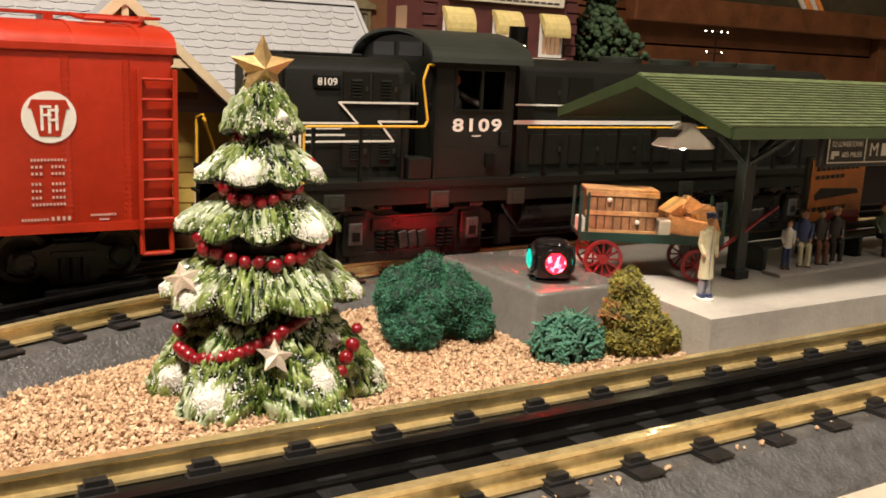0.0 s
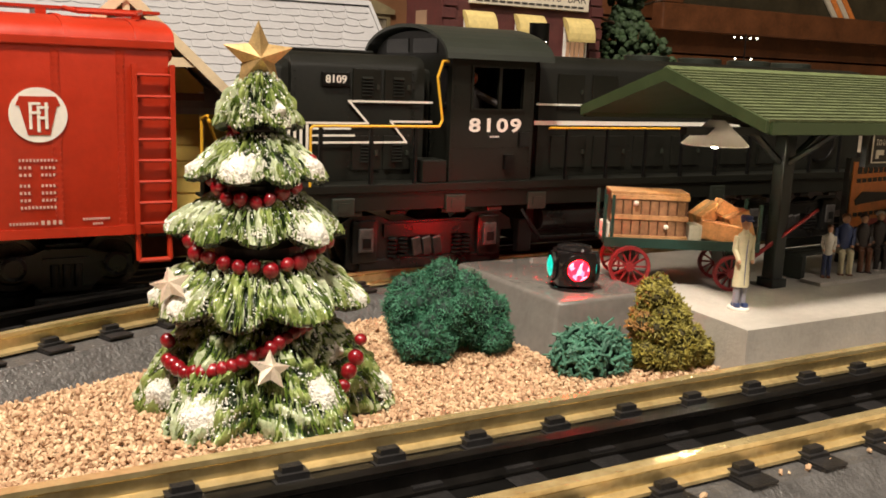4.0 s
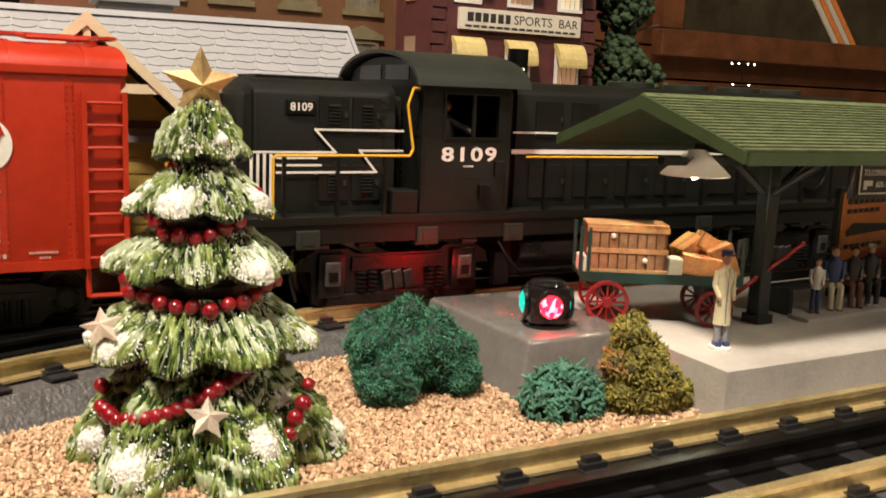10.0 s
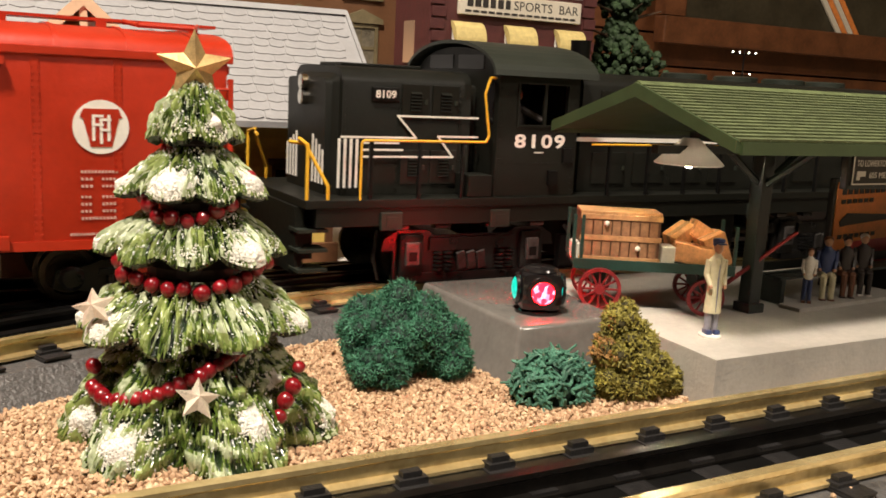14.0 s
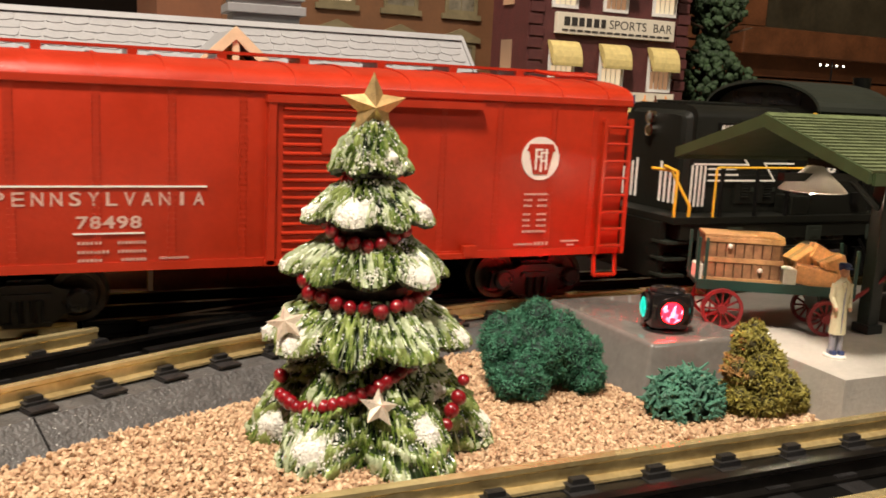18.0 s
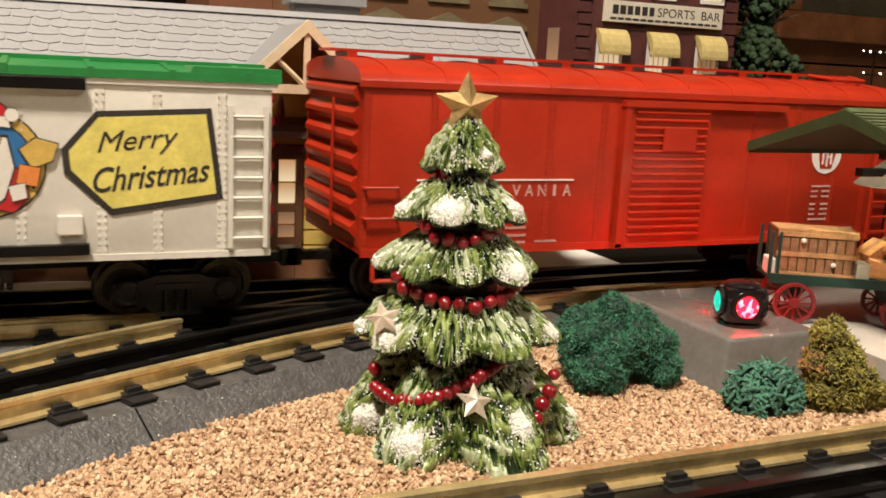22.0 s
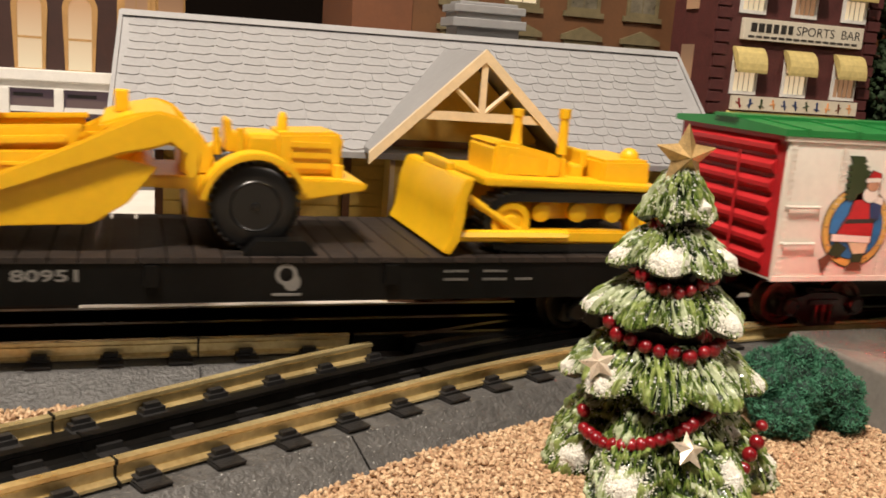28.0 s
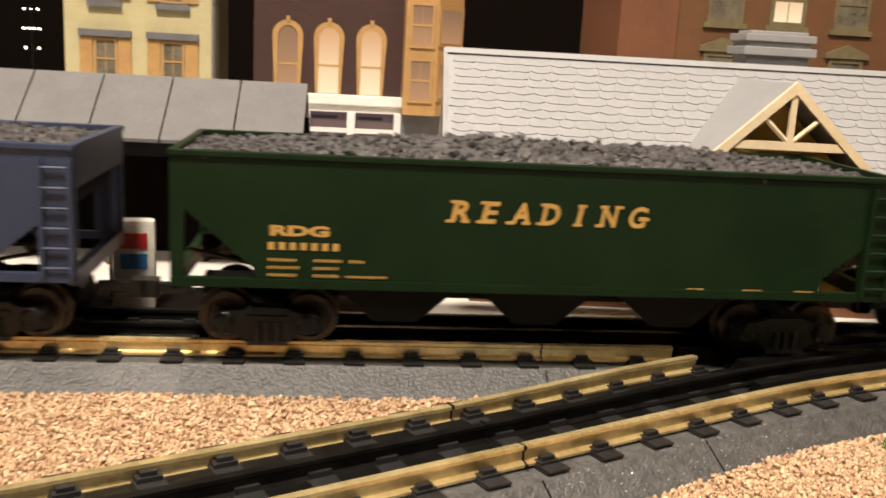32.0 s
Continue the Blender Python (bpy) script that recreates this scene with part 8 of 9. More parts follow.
# -- hopper cars --
def hopper(u0, u1, color, name, label, text):
    h = thing(name, P(0, 0, 0), label, "hopper car")
    z0, z1 = 27.0, 66.5
    L = u1 - u0
    side = [(u0, z0), (u0 + 32, z0), (u0 + 8, 54), (u0 + 8, 55), (u1 - 8, 55), (u1 - 8, 54), (u1 - 32, z0), (u1, z0), (u1, z1), (u0, z1)]
    for y in (YN, YF_ - 1.5):
        bm = nb()
        body = [(u0 + 26, z0), (u1 - 24, z0), (u1 - 23, 34.0), (u1 - 10.2, 44.5), (u1 - 10.2, z1), (u0 + 4.2, z1), (u0 + 4.2, 50.5), (u0 + 25, 32.5)]
        prism(bm, body, y, y + 1.5, "y")
        part("side", bm, color, h)
        for a, b in ((u0, u0 + 4.2), (u1 - 10.2, u1)):
            part("end_post_plate", box(nb(), a, b, y, y + 1.5, z0, z1), color, h)
        part("side_sill", box(nb(), u0, u1, y - 0.5, y + 2.0, z0 - 0.6, z0 + 2.2), color, h)
        part("top_chord", box(nb(), u0 - 0.5, u1 + 0.5, y - 0.9, y + 2.3, z1, z1 + 1.8, bev=0.3), color, h)
    for s, u in ((1, u0), (-1, u1)):
        part("end_slope", prism(nb(), [(u + s * 1, 57), (u + s * 38, z0), (u + s * 38, z0 + 1.6), (u + s * 1, 58.6)], YN + 1.6, YF_ - 1.6, "y"), M_BLACK, h, "black slope sheet")
        part("end_wall", box(nb(), min(u, u + s * 1.4), max(u, u + s * 1.4), YN + 1.6, YF_ - 1.6, 55, z1), color, h)
        part("end_chord", box(nb(), min(u, u + s * 2) - 0.3, max(u, u + s * 2) + 0.3, YN + 2.4, YF_ - 2.4, z1, z1 + 1.8), color, h)
        part("end_beam", box(nb(), min(u, u + s * 3), max(u, u + s * 3), YN + 1.6, YF_ - 1.6, z0 - 2, z0 + 3), color, h)
        coupler(h, u - s * 5, -s)
        part("brake_cylinder", lathe(nb(), [(0.8, -9), (4.2, -8.5), (4.6, -7.5), (4.6, 5), (3.0, 7), (1.0, 8), (0.9, 13)], 16, m=mm(u + s * 15, YC - 8, z0 + 6.6, 0, 90 * s, 0)), M_BLACKM, h, "black brake cylinder under the slope", smooth=True)
        part("brake_lever", prism(nb(), [(u + s * 7, z0 + 3), (u + s * 9, z0 + 3), (u + s * 20, z0 + 13), (u + s * 18.5, z0 + 13.6)], YC - 16, YC - 15, "y"), M_STEEL, h)
        part("brake_rod", pipe(nb(), [(u + s * 3, YC - 18, z0 + 8), (u + s * 16, YC - 18, z0 + 5), (u + s * 30, YC - 18, z0 + 2)], 0.7, n=6), M_STEEL, h)
        for yy in (YN + 8, YF_ - 8):
            part("end_strut", rod(nb(), (u + s * 2, yy, z0), (u + s * 2, yy, 56), 0.9, n=6), color, h)
        bogie(h, u + s * 29, 27.0)
    ladder(h, u1 - 9.4, u1 - 1.0, z0 + 1, z1 - 2, 6, YN, color, 0.5, 1.2)
    part("slack_edge", box(nb(), u0 + 6, u1 - 6, YC - 6, YC + 6, 17, 22), M_BLACK, h)
    for k in range(3):
        c = u0 + L * (0.30 + 0.2 * k)
        part("hopper_bay", prism(nb(), [(c - 22, z0 - 0.4), (c + 22, z0 - 0.4), (c + 7, 13.5), (c - 7, 13.5)], YC - 24, YC + 24, "y"), M_BLACK, h, "black hopper discharge bay")
    # coal heap
    nx, ny = 120, 30
    rg = np.random.default_rng(int(-u0))
    V = []
    for i in range(nx + 1):
        for j in range(ny + 1):
            tx, ty = i / nx, j / ny
            x = u0 + 3 + (L - 6) * tx
            y = YN + 2 + (YF_ - YN - 4) * ty
            ex = min(1.0, 5.5 * tx, 5.5 * (1 - tx))
            hh = 4.8 * math.sin(math.pi * ty) ** 0.6 * ex * (0.5 + 0.7 * math.sin(math.pi * tx) ** 2 + 0.1 * math.sin(tx * 19))
            V.append((x, y, z1 - 0.5 + hh + 1.7 * noise.noise((x * 0.30, y * 0.30, 3.0)) * ex + 1.2 * noise.noise((x * 0.8, y * 0.8, 7.0)) * ex))
    F = [(i * (ny + 1) + j, (i + 1) * (ny + 1) + j, (i + 1) * (ny + 1) + j + 1, i * (ny + 1) + j + 1) for i in range(nx) for j in range(ny)]
    me = bpy.data.meshes.new("coal_load")
    me.from_pydata((np.array(V) * K).tolist(), [], F)
    me.materials.append(M_COAL)
    co_ = new("coal_load", me)
    co_.parent = h
    co_["label"] = "heaped grey-black coal load"
    lumps, ls = [], []
    for _ in range(1500):
        v = V[rg.integers(len(V))]
        lumps.append((v[0] + rg.normal(0, 0.6), v[1] + rg.normal(0, 0.6), v[2] + rg.uniform(-0.2, 0.4)))
        ls.append(rg.uniform(0.8, 1.9))
    specks("coal_layer", lumps, ls, M_COAL, h, flat=0.5)["kind"] = "stuff"
    return h


hp = hopper(-1069.5, -835.5, M_DKGREEN, "green_hopper_car", "dark green toy hopper car heaped with coal and gold lettering", True)
FEET = {"R": ((-0.38, 0), (-0.38, 1), (0.38, 0)), "E": ((-0.4, 0), (-0.4, 1)), "A": ((-0.42, 0), (0.42, 0)), "D": ((-0.38, 0), (-0.38, 1)), "I": ((0, 0), (0, 1)), "N": ((-0.38, 0), (-0.38, 1), (0.38, 1)), "G": ((0.36, 0.42),)}
for i, ch in enumerate("READING"):
    w = 6.2 if ch != "I" else 2.8
    cx = -981.2 + i * 9.6
    letter = lettering(ch, 7.0, M_GOLD, hp, P(cx, YN - 0.05, 52.4), width=w, bold=0.03, shear=0.2)
    for k, (fx, fz) in enumerate(FEET[ch]):
        x = cx + fx * max(w, 4.0) + (fz - 0.5) * 1.3
        z = 52.4 + (fz - 0.5) * 6.1
        part("letter_foot", box(nb(), x - 1.35, x + 1.35, YN - 0.26, YN - 0.03, z - 0.45, z + 0.45), M_GOLD, hp)
lettering("RDG", 3.4, M_GOLD, hp, P(-1030.5, YN - 0.05, 44.6), width=18, bold=0.05)
print_bars(hp, [(-1040, -1017, 38.2, 3.2), (-1040, -1031, 34.8, 1.2), (-1026, -1017, 34.8, 1.2), (-1015, -1010, 34.8, 1.2), (-1040, -1030, 32.4, 1.2), (-1026, -1018, 32.4, 1.2), (-1040, -1031, 30.0, 1.2), (-1026, -1018, 30.0, 1.2), (-1016, -1003, 30.0, 1.0), (-905, -899, 28.9, 0.8), (-886, -879, 28.9, 0.8), (-868, -861, 28.9, 0.8)], YN - 0.05, M_GOLD)
hopper(-1331.0, -1097.0, M_BLUE, "blue_hopper_car", "slate blue toy hopper car heaped with coal", False)

# -- diesel engine --
en = thing("diesel_engine", P(0, 0, 0), "dark grey-green toy diesel engine with white stripes and yellow handrails", "locomotive")
YH0, YH1 = 136.0, 180.0
LU0, LU1 = -6.0, 300.0
part("walkway", box(nb(), LU0, LU1, YN + 0.5, YF_ - 0.5, 32.0, 34.8, bev=0.3), M_LOCO, en)
part("frame_sill", box(nb(), LU0 + 4, LU1 - 4, YN + 1.2, YF_ - 1.2, 26.0, 31.95), M_LOCO, en)


def hood(u0, u1, ztop, nm, soft_end=1.8):
    prof = [(YH0, 34.9), (YH0, ztop - 5.0), (YH0 + 1.2, ztop - 2.2), (YH0 + 3.6, ztop - 0.6), (YH0 + 8, ztop), (YH1 - 8, ztop), (YH1 - 3.6, ztop - 0.6), (YH1 - 1.2, ztop - 2.2), (YH1, ztop - 5.0), (YH1, 34.9)]
    bm = nb()
    prism(bm, prof, u0, u1, "x")
    bmesh.ops.bevel(bm, geom=[e for e in bm.edges if abs(e.verts[0].co.x - e.verts[1].co.x) < 0.01 and max(e.verts[0].co.z, e.verts[1].co.z) > 40], offset=soft_end, segments=3, affect="EDGES")
    return part(nm, bm, M_LOCO, en, smooth=True)


hood(5.5, 62.0, 77.0, "short_hood", 4.2)
hood(104.0, 290.0, 79.5, "long_hood")
for u0, z0, u1, z1, rows_ in ((31, 60.5, 41, 72, 6), (42.5, 60.5, 52.5, 72, 6), (31, 38.5, 41, 50, 6), (42.5, 38.5, 52.5, 50, 6), (114, 60, 126, 73, 0), (130, 60, 142, 73, 0), (112, 38, 128, 50, 0), (132, 38, 148, 50, 0), (152, 38, 168, 50, 0), (172, 38, 188, 50, 0), (160, 60, 174, 73, 0), (180, 60, 196, 73, 0), (200, 38, 216, 50, 0), (222, 38, 238, 50, 0)):
    d_ = part("hood_door", box(nb(), u0, u1, YH0 - 0.7, YH0 - 0.02, z0, z1, bev=0.15), M_LOCO, en)
    for k in range(rows_):
        part("louvre", prism(nb(), [(YH0 - 0.75, 0), (YH0 - 1.5, 0.2), (YH0 - 0.75, 1.0)], u0 + 3, u1 - 3, "x", m=mm(0, 0, z0 + 2.6 + k * 1.1)), M_LOCO, d_)
    part("latch", box(nb(), u1 - 1.8, u1 - 0.8, YH0 - 1.4, YH0 - 0.72, (z0 + z1) / 2 - 0.8, (z0 + z1) / 2 + 0.8), M_LOCOROOF, d_)
for u in (11, 30, 53.5, 60.5, 106, 150, 178, 199, 219):
    rv = nb()
    rivets(rv, (u,), np.arange(37, 72, 2.4), YH0 - 0.05, 0.22)
    part("rivet_seam", rv, M_LOCO, en)
# cab
CU0, CU1 = 63.5, 97.5
ZW0, ZW1, UW0, UW1 = 60.0, 74.0, 72.0, 92.5
for a, b, c, d in ((CU0, CU1, 34.9, ZW0), (CU0, UW0, ZW0, 78), (UW1, CU1, ZW0, 78), (UW0, UW1, ZW1, 78)):
    part("cab_side", box(nb(), a, b, YN + 2.0, YN + 3.2, c, d), M_LOCO, en)
part("cab_side", box(nb(), CU0, CU1, YF_ - 3.2, YF_ - 2.0, 34.9, 78), M_LOCO, en)
arch = [(YC + 32.0 * math.cos(a), 77.0 + 10.5 * math.sin(a)) for a in np.linspace(0, math.pi, 17)]
for u, nm in ((CU0, "cab_front"), (CU1 - 1.2, "cab_back")):
    wl = [(YF_ - 3.3, 34.9), (YF_ - 3.3, 77.0)] + [(YC + 29.5 * math.cos(a), 77.0 + 9.2 * math.sin(a)) for a in np.linspace(0.05, math.pi - 0.05, 13)] + [(YN + 3.3, 77.0), (YN + 3.3, 34.9)]
    f_ = part(nm, prism(nb(), wl, u, u + 1.2, "x"), M_LOCO, en)
    for y0, y1, z0, z1 in ((YN + 5, YH0 - 1, 60, 74), (YC - 20, YC - 2, 78.4, 83.4), (YC + 2, YC + 20, 78.4, 83.4)):
        part("cab_pane", box(nb(), u - 0.25, u + 1.45, y0, y1, z0, z1), M_GLASSDK, f_)
roof_b = nb()
outer = [(YC + 34.0 * math.cos(a), 76.6 + 12.0 * math.sin(a)) for a in np.linspace(0, math.pi, 21)]
inner = [(YC + 32.6 * math.cos(a), 76.6 + 10.8 * math.sin(a)) for a in np.linspace(math.pi, 0, 21)]
prism(roof_b, outer + inner, CU0 - 3.5, CU1 + 6.0, "x")
part("cab_roof", roof_b, M_LOCOROOF, en, "arched cab roof")
wf = nb()
for a, b, c, d in ((UW0, UW1, ZW0 - 0.8, ZW0), (UW0, UW1, ZW1, ZW1 + 0.8), (UW0 - 0.8, UW0, ZW0 - 0.8, ZW1 + 0.8), (UW1, UW1 + 0.8, ZW0 - 0.8, ZW1 + 0.8), (82.2, 83.4, ZW0, ZW1)):
    box(wf, a, b, YN + 1.5, YN + 2.6, c, d)
part("cab_window_frame", wf, M_LOCO, en)
# added backing sheet; its colour paints the darkness inside the cab
part("cab_dark", box(nb(), CU0 + 2, CU1 - 3, YN + 30, YN + 31, 36, 78), M_NEARBLACK, en, "near-black sheet standing for the shaded cab interior")
dv = nb()
lathe(dv, [(4.5, 54), (4.8, 62), (4.0, 66), (1.5, 67.5)], 12, squash=0.8, m=mm(76.5, YN + 12, 0))
ball(dv, (76.3, YN + 11, 70.2), 2.5, 1, 2)
rod(dv, (78, YN + 9, 65), (84, YN + 5, 61.5), 1.3, n=8)
# body and head use dark clothing colours, so the cab's shade is painted on
me_ = part("cab_figure", dv, [M_DARKCL, M_BROWNCL], en, "toy driver figure coloured dark for the shaded cab", smooth=True)
part("battery_box", box(nb(), 53.0, 62.5, YN + 1.5, YH0 - 0.1, 34.85, 42.5, bev=0.4), M_LOCO, en)
rv = nb()
for u in (CU0 + 1.2, CU1 - 1.2):
    rivets(rv, (u,), np.arange(37, 76, 2.2), YN + 1.95, 0.22)
rivets(rv, np.arange(CU0 + 2, CU1 - 1, 2.2), (46.5,), YN + 1.95, 0.22)
part("cab_rivets", rv, M_LOCO, en)
part("cab_box", box(nb(), 85.5, 89.5, YN + 0.6, YN + 1.98, 39, 44), M_BLACK, en)
part("cab_box", box(nb(), 91.5, 95.5, YN + 0.9, YN + 1.98, 47, 52), M_BLACK, en)
lettering("8109", 4.9, M_WHITE, en, P(81.6, YN + 1.9, 54.3), width=21.5, bold=0.025, space=1.16)
print_bars(en, [(79.5, 83.5, 50.0, 0.7)], YN + 1.9, M_WHITE)
part("number_box", box(nb(), 20.0, 29.4, YH0 - 1.2, YH0 - 0.02, 66.2, 70.6, bev=0.2), M_BLACK, en)
lettering("8109", 2.6, M_WHITE, en, P(24.7, YH0 - 1.2, 68.4), width=7.4, bold=0.02)


def stripe(pts_, w=0.68, y=None):
    bm = nb()
    yy = YH0 - 0.8 if y is None else y
    for (u0, z0), (u1, z1) in zip(pts_, pts_[1:]):
        yy -= 0.015
        d = Vector((u1 - u0, z1 - z0)).normalized() * (w / 2)
        n_ = Vector((-d.y, d.x))
        prism(bm, [(u0 - n_.x - d.x, z0 - n_.y - d.y), (u1 - n_.x + d.x, z1 - n_.y + d.y), (u1 + n_.x + d.x, z1 + n_.y + d.y), (u0 + n_.x - d.x, z0 + n_.y - d.y)], yy - 0.12, yy + 0.1, "y")
    part("stripe", bm, M_WHITE, en, "white painted stripe")


stripe([(60.5, 61.4), (29.5, 61.4), (36.5, 54.2), (9.5, 54.2)])
stripe([(60.5, 54.8), (45.0, 54.8), (51.0, 47.8), (17.0, 47.8)])
stripe([(17.0, 52.4), (30.0, 52.4)])
stripe([(17.0, 50.1), (31.5, 50.1)])
stripe([(104.5, 61.6), (289, 61.6)])
stripe([(104.5, 54.8), (289, 54.8)], 1.6)
for k in range(4):
    stripe([(15.0 - k * 2.1, 53.2 - k * 0.0), (15.0 - k * 2.1, 38.0)], 0.9)
st_f = nb()
for k in range(4):
    for s in (-1, 1):
        box(st_f, 5.15, 5.45, YC + s * (8 + k * 3) - 0.6, YC + s * (8 + k * 3) + 0.6, 38, 54 - k * 1.5)
part("front_stripes", st_f, M_WHITE, en)
# handrails
for u in [16.2, 33.8, 50.0] + [112.7 + i * 18.8 for i in range(10)]:
    part("stanchion", box(nb(), u - 0.6, u + 0.6, YN + 0.6, YN + 2.0, 34.7, 54.2, bev=0.2), M_BLACK, en)
part("handrail", pipe(nb(), [(12.6, YN + 0.8, 34.6), (12.6, YN + 0.8, 53.0), (13.4, YN + 0.8, 53.8), (58.5, YN + 0.8, 53.8), (59.8, YN + 1.0, 56), (57.5, YN + 1.2, 70), (59.5, YN + 1.4, 75.5), (62, YN + 2, 75.5)], 0.45), M_YELLOW, en, "yellow handrail")
part("handrail", pipe(nb(), [(104, YN + 0.8, 53.6), (285, YN + 0.8, 53.6)], 0.38), M_YELLOW, en, "yellow handrail")
for y in (YN + 2, YF_ - 2):
    part("end_rail", pipe(nb(), [(LU0 + 1, y, 34), (LU0 + 1, y, 52), (LU0 + 1, y + (8 if y < YC else -8), 53.5)], 0.6), M_YELLOW, en)
    q = 1 if y < YC else -1
    part("end_step_rail", pipe(nb(), [(LU0, y + q * 14, 52), (LU0 + 2, y + q * 5, 52), (LU0 + 8, y, 39), (LU0 + 8, y, 33.5)], 0.6), M_YELLOW, en)
    for k in range(3):
        part("step_tread", box(nb(), LU0 - 1.5, LU0 + 8.5, min(y, y + q * 9), max(y, y + q * 9), 11.5 + k * 6.4, 12.5 + k * 6.4), M_LOCOROOF, en)
part("step_well", box(nb(), LU0 - 1, LU0 + 7, YN + 12, YF_ - 12, 14, 31.9), M_LOCO, en)
part("pilot", box(nb(), LU0 - 1, LU0 + 2, YC - 26, YC + 26, 10, 32), M_LOCO, en)
hd = nb()
for z in (66, 71):
    lathe(hd, [(2.6, 0), (2.6, 2.2), (1.8, 2.4)], 14, m=mm(5.6, YC, z, 0, -90, 0))
part("headlights", hd, M_CHROME, en)
part("horn_stack", lathe(nb(), [(5.2, 78.5), (5.2, 80.2), (3.9, 80.6), (3.9, 91.5), (4.1, 92)], 18, m=mm(119.5, YC, 0)), M_BLACK, en, "black exhaust stack", smooth=True)
part("horn", rod(nb(), (108, YC - 8, 80.5), (117, YC - 8, 84), 0.6, 1.2, 8), M_CHROME, en)
for u in (175, 205, 235, 262):
    part("roof_fan", lathe(nb(), [(9.5, 79.2), (9.5, 81.6), (8.4, 82.0), (8.0, 81.0)], 22, m=mm(u, YC, 0)), M_LOCOROOF, en, smooth=True)
part("roof_hatch", box(nb(), 14, 44, YC - 10, YC + 10, 76.9, 78.2, bev=0.4), M_LOCO, en)
part("fan_grille", lathe(nb(), [(9, 0), (9, 1.0), (7.8, 1.2), (7.6, 0.4), (1.6, 0.4), (1.4, 1.2)], 22, m=mm(262, YH0 - 0.1, 47, 90, 0, 0)), M_BLACK, en, smooth=True)
part("fuel_tank", box(nb(), 101, 188, YN + 8, YF_ - 8, 9.5, 26, bev=2.5), M_BLACK, en, smooth=True)


def engine_truck(u):
    t = again("engine_truck", BOGIE.setdefault(46.0, bogie_frame_mesh(46.0)), en, P(u, YC, 0), "black engine truck frame")
    for s in (-23, 23):
        w = again("wheelset", WS, t, P(s, 0, 4.3 + WR), "dull steel wheelset")
        WHEELS.append(w)
    y0, y1 = -28.4, -25.4
    frame_ = nb()
    prism(frame_, [(-35, 16.5), (-34, 20.5), (-29, 23.4), (-18, 23.4), (-15, 21.4), (15, 21.4), (18, 23.4), (29, 23.4), (34, 20.5), (35, 16.5), (30.5, 16.5), (30.5, 5.6), (26, 4.6), (-26, 4.6), (-30.5, 5.6), (-30.5, 16.5)], y0 + 1.2, y1, "y")
    part("side_frame", frame_, M_BLACKM, t, "cast black side frame")
    part("top_beam", prism(nb(), [(-17, 16.2), (17, 16.2), (17, 20.6), (-17, 20.6)], y0 + 0.2, y0 + 1.18, "y"), M_BLACKM, t)
    part("bottom_beam", box(nb(), -26, 26, y0, y0 + 1.18, 5.2, 8.6, bev=0.3), M_BLACKM, t)
    for x in (-24.3, 24.3):
        lid = part("journal_box", box(nb(), x - 4.6, x + 4.6, y0 - 0.6, y0 + 1.18, 7.6, 22.2, bev=1.0), M_BLACKM, t, smooth=True)
        part("journal_lid", box(nb(), x - 2.7, x + 2.7, y0 - 1.7, y0 - 0.62, 11.6, 19.6, bev=0.5), M_LID, lid, "paler grey metallic journal lid")
        # raised black plate that paints the shade of a recess on the lid
        part("recess_shade", box(nb(), x - 1.5, x + 1.5, y0 - 1.95, y0 - 1.72, 13.2, 16.4), M_BLACK, lid)
    for x in (-13.6, -9.6, 11.6, 15.4):
        coil = nb()
        for k in range(5):
            lathe(coil, [(1.0, 9.0 + k * 1.45), (1.7, 9.3 + k * 1.45), (1.7, 9.8 + k * 1.45), (1.0, 10.1 + k * 1.45)], 10, m=mm(x, y0 + 0.4, 0))
        part("coil_spring", coil, M_BLACKM, t, smooth=True)
    for k in range(3):
        part("leaf_plate", box(nb(), -1.6, 1.6, -0.5, 0.5, 0, 6.6, bev=0.2, m=mm(-4.0 + k * 4.0, y0 + 0.2, 9.6, 14, -16, 0)), M_LID, t, "tilted paler grey metallic plate")
    for x in (-28, -12, 8, 27):
        part("brake_hanger", box(nb(), x - 3, x + 3, y0 + 0.4, y1 + 1, 23.6, 25.2, bev=0.4), M_LID if x in (-28, 27) else M_BLACKM, t)
    part("sand_pipe", pipe(nb(), [(-37, y0 + 1, 24), (-38, y0 + 1, 14), (-36, y0 + 1, 7)], 0.6, n=6), M_BLACKM, t)
    part("step", box(nb(), 37, 43, y0 - 0.6, -25.8, 8, 20, bev=0.3), M_BLACK, t)


for u in (24.0, 66.0, 100.0, 190.0):
    part("jacking_pad", box(box(nb(), u - 4, u + 4, YN + 0.2, YN + 1.18, 24.4, 30.6, bev=0.5), u - 2, u + 2, YN - 0.1, YN + 0.18, 26, 29), M_LOCOROOF, en)
part("air_tank", rod(nb(), (104, YN + 6, 20), (140, YN + 6, 20), 4.6, n=18), M_BLACKM, en, smooth=True)
part("air_pipe", pipe(nb(), [(96, YN + 4, 24), (104, YN + 3, 13), (150, YN + 3, 13), (158, YN + 4, 24)], 0.7, n=6), M_BLACKM, en)
engine_truck(58.0)
engine_truck(240.0)
coupler(en, LU0 - 6, -1)

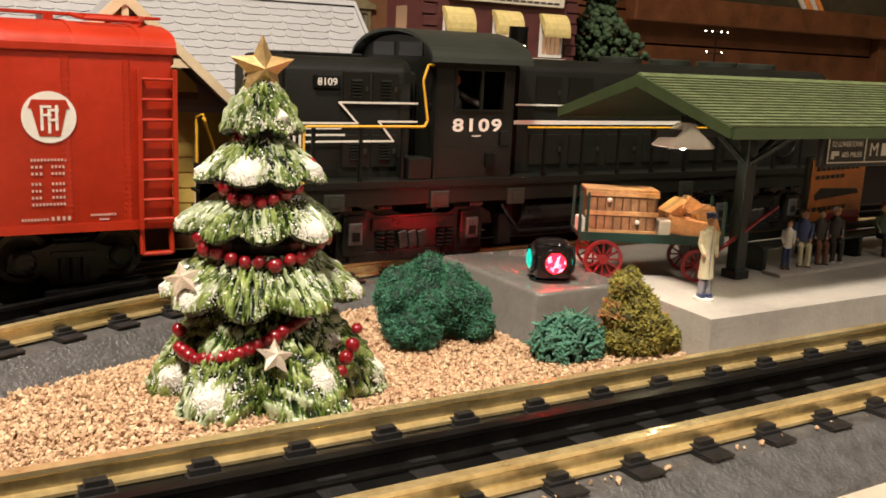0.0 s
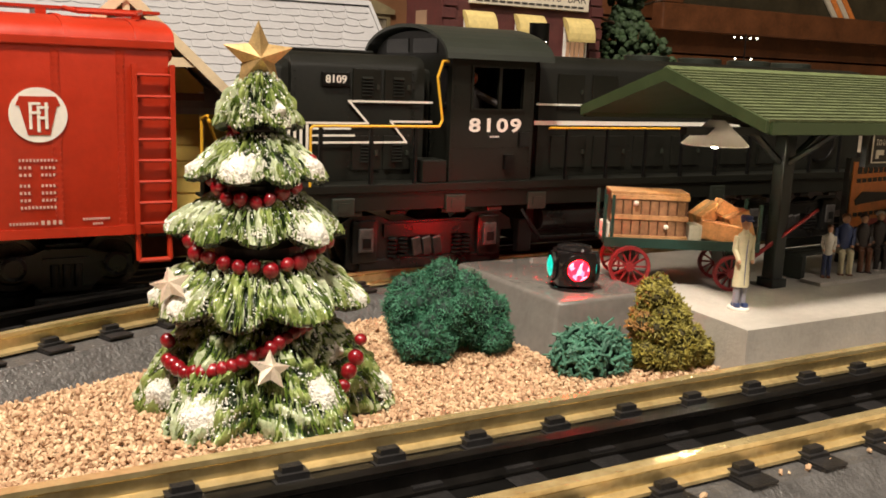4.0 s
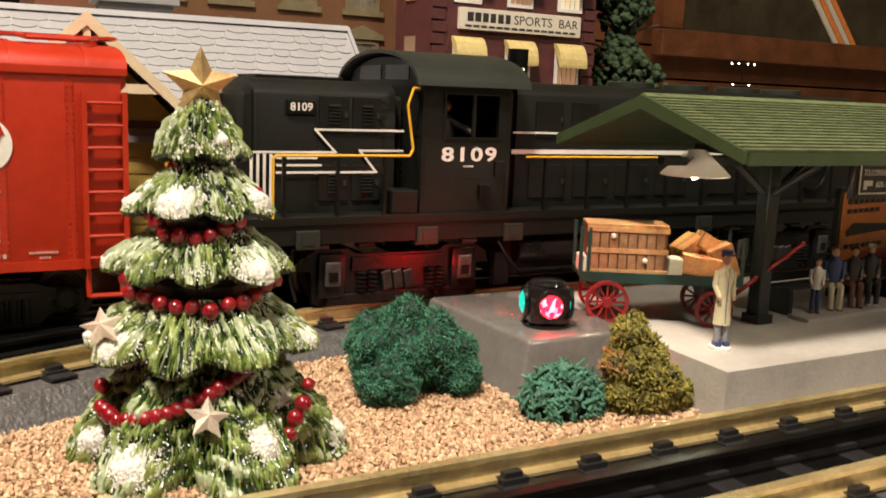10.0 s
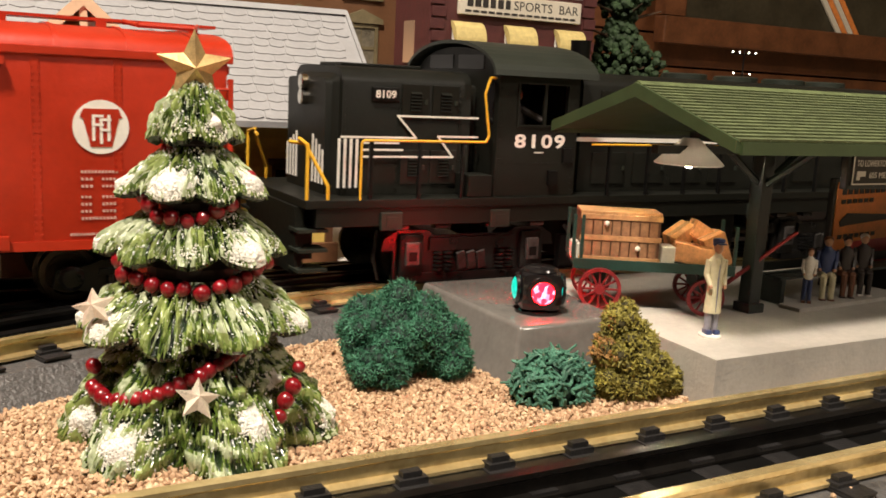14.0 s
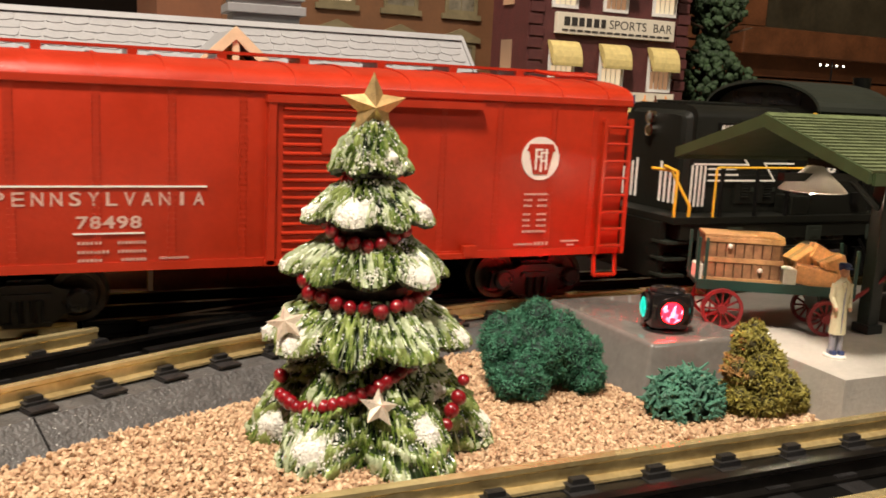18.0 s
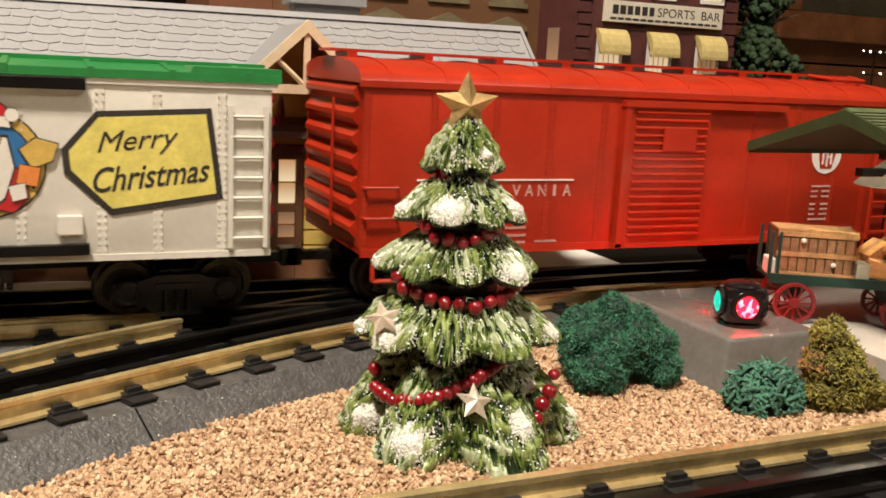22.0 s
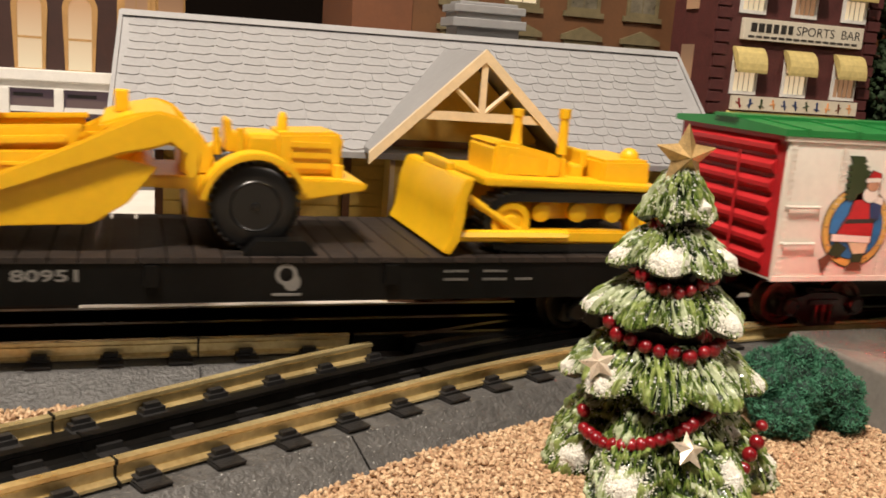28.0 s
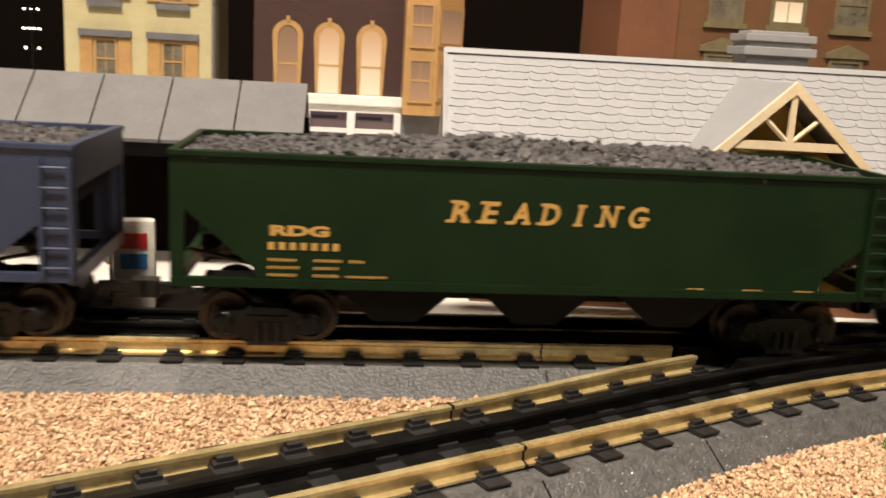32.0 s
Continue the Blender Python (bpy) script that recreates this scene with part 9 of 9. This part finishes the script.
# ---- shelter roof shingles ----
roof_len = math.hypot(YR - YF, RID - EAV)
ang = math.degrees(math.atan2(RID - EAV, YR - YF))
ROWS = 17
STRIP = []
rs = random.Random(9)
for w in (9.0, 11.0, 13.0):
    bm = nb()
    d = roof_len / ROWS
    v = [(0, -0.2, 0.75), (w - 0.25, -0.2, 0.75), (w - 0.25, d + 0.4, 0.15), (0, d + 0.4, 0.15), (0, -0.2, -0.2), (w - 0.25, -0.2, -0.2)]
    vs = [bm.verts.new(c) for c in v]
    bm.faces.new((vs[0], vs[1], vs[2], vs[3]))
    bm.faces.new((vs[4], vs[5], vs[1], vs[0]))
    bm.faces.new((vs[0], vs[3], vs[4]))
    bm.faces.new((vs[1], vs[5], vs[2]))
    STRIP.append((w, mesh_from(bm, "shingle", M_ROOFSH)))
for r in range(ROWS):
    x = SX0 - 0.8 - rs.uniform(0, 4)
    s = r * roof_len / ROWS
    y, z = YF + s * math.cos(radians(ang)), EAV + s * math.sin(radians(ang))
    while x < 285:
        w, me = rs.choice(STRIP)
        again("shingle", me, sh, P(max(x, SX0 - 0.8), y, z, ang, 0, 0))
        x = max(x, SX0 - 0.8) + w
big = nb()
for r in range(ROWS):
    s = r * roof_len / ROWS
    d = roof_len / ROWS
    m_ = mm(0, YF + s * math.cos(radians(ang)), EAV + s * math.sin(radians(ang)), ang, 0, 0)
    prism(big, [(-0.2, 0.75), (d + 0.4, 0.15), (-0.2, -0.2)], 299, SX1, "x", m=m_)
part("far_shingle_courses", big, M_ROOFSH, sh)
back = nb()
prism(back, [(YB + 0.2, EAV + 0.2), (YR, RID + 0.2), (YR, RID - 0.6), (YB + 0.2, EAV - 0.6)], SX0 - 0.8, SX1, "x")
part("back_slope", back, M_ROOFSH, sh)

# ---- rolling ----
# seconds and how far the train has rolled, in millimetres
ROLL = [(0, 0), (12.2, 0), (12.5, 1.5), (13, 8.6), (13.5, 19.0), (14.5, 43.0), (15.5, 67.0), (16, 78.4), (16.5, 90.4), (17, 102.6), (17.5, 114.5), (18, 126.5), (18.5, 139.0), (19, 150.6), (19.5, 162.4), (20, 174.8), (20.5, 186.7), (21, 198.0), (21.5, 210.7), (22, 225.2), (22.5, 242.7), (23, 264.1), (23.5, 289.7), (24, 318.3), (24.5, 350.3), (25, 382.0), (25.5, 413.5), (26, 443.6), (26.5, 474.3), (27.5, 536.2), (28.5, 598.0), (29, 629.0), (29.5, 660.2), (30, 690.5), (30.5, 721.5), (31, 752.3), (31.5, 783.0), (32, 813.3)]


def rolled(t):
    return float(np.interp(t, [r[0] for r in ROLL], [r[1] for r in ROLL]))


def motions():
    for car in (en, bx, hc, fc, sc, dz, hp, bpy.data.objects["blue_hopper_car"]):
        walk(car, [(t, P(d, 0, 0)) for t, d in ROLL])
    times = [0.0, 12.2] + [12.4 + 0.2 * i for i in range(99)]
    for w in WHEELS:
        base = w.matrix_basis.copy()
        walk(w, [(t, base @ pose(0, 0, 0, 0, math.degrees(rolled(t) / WR), 0)) for t in times])


motions()
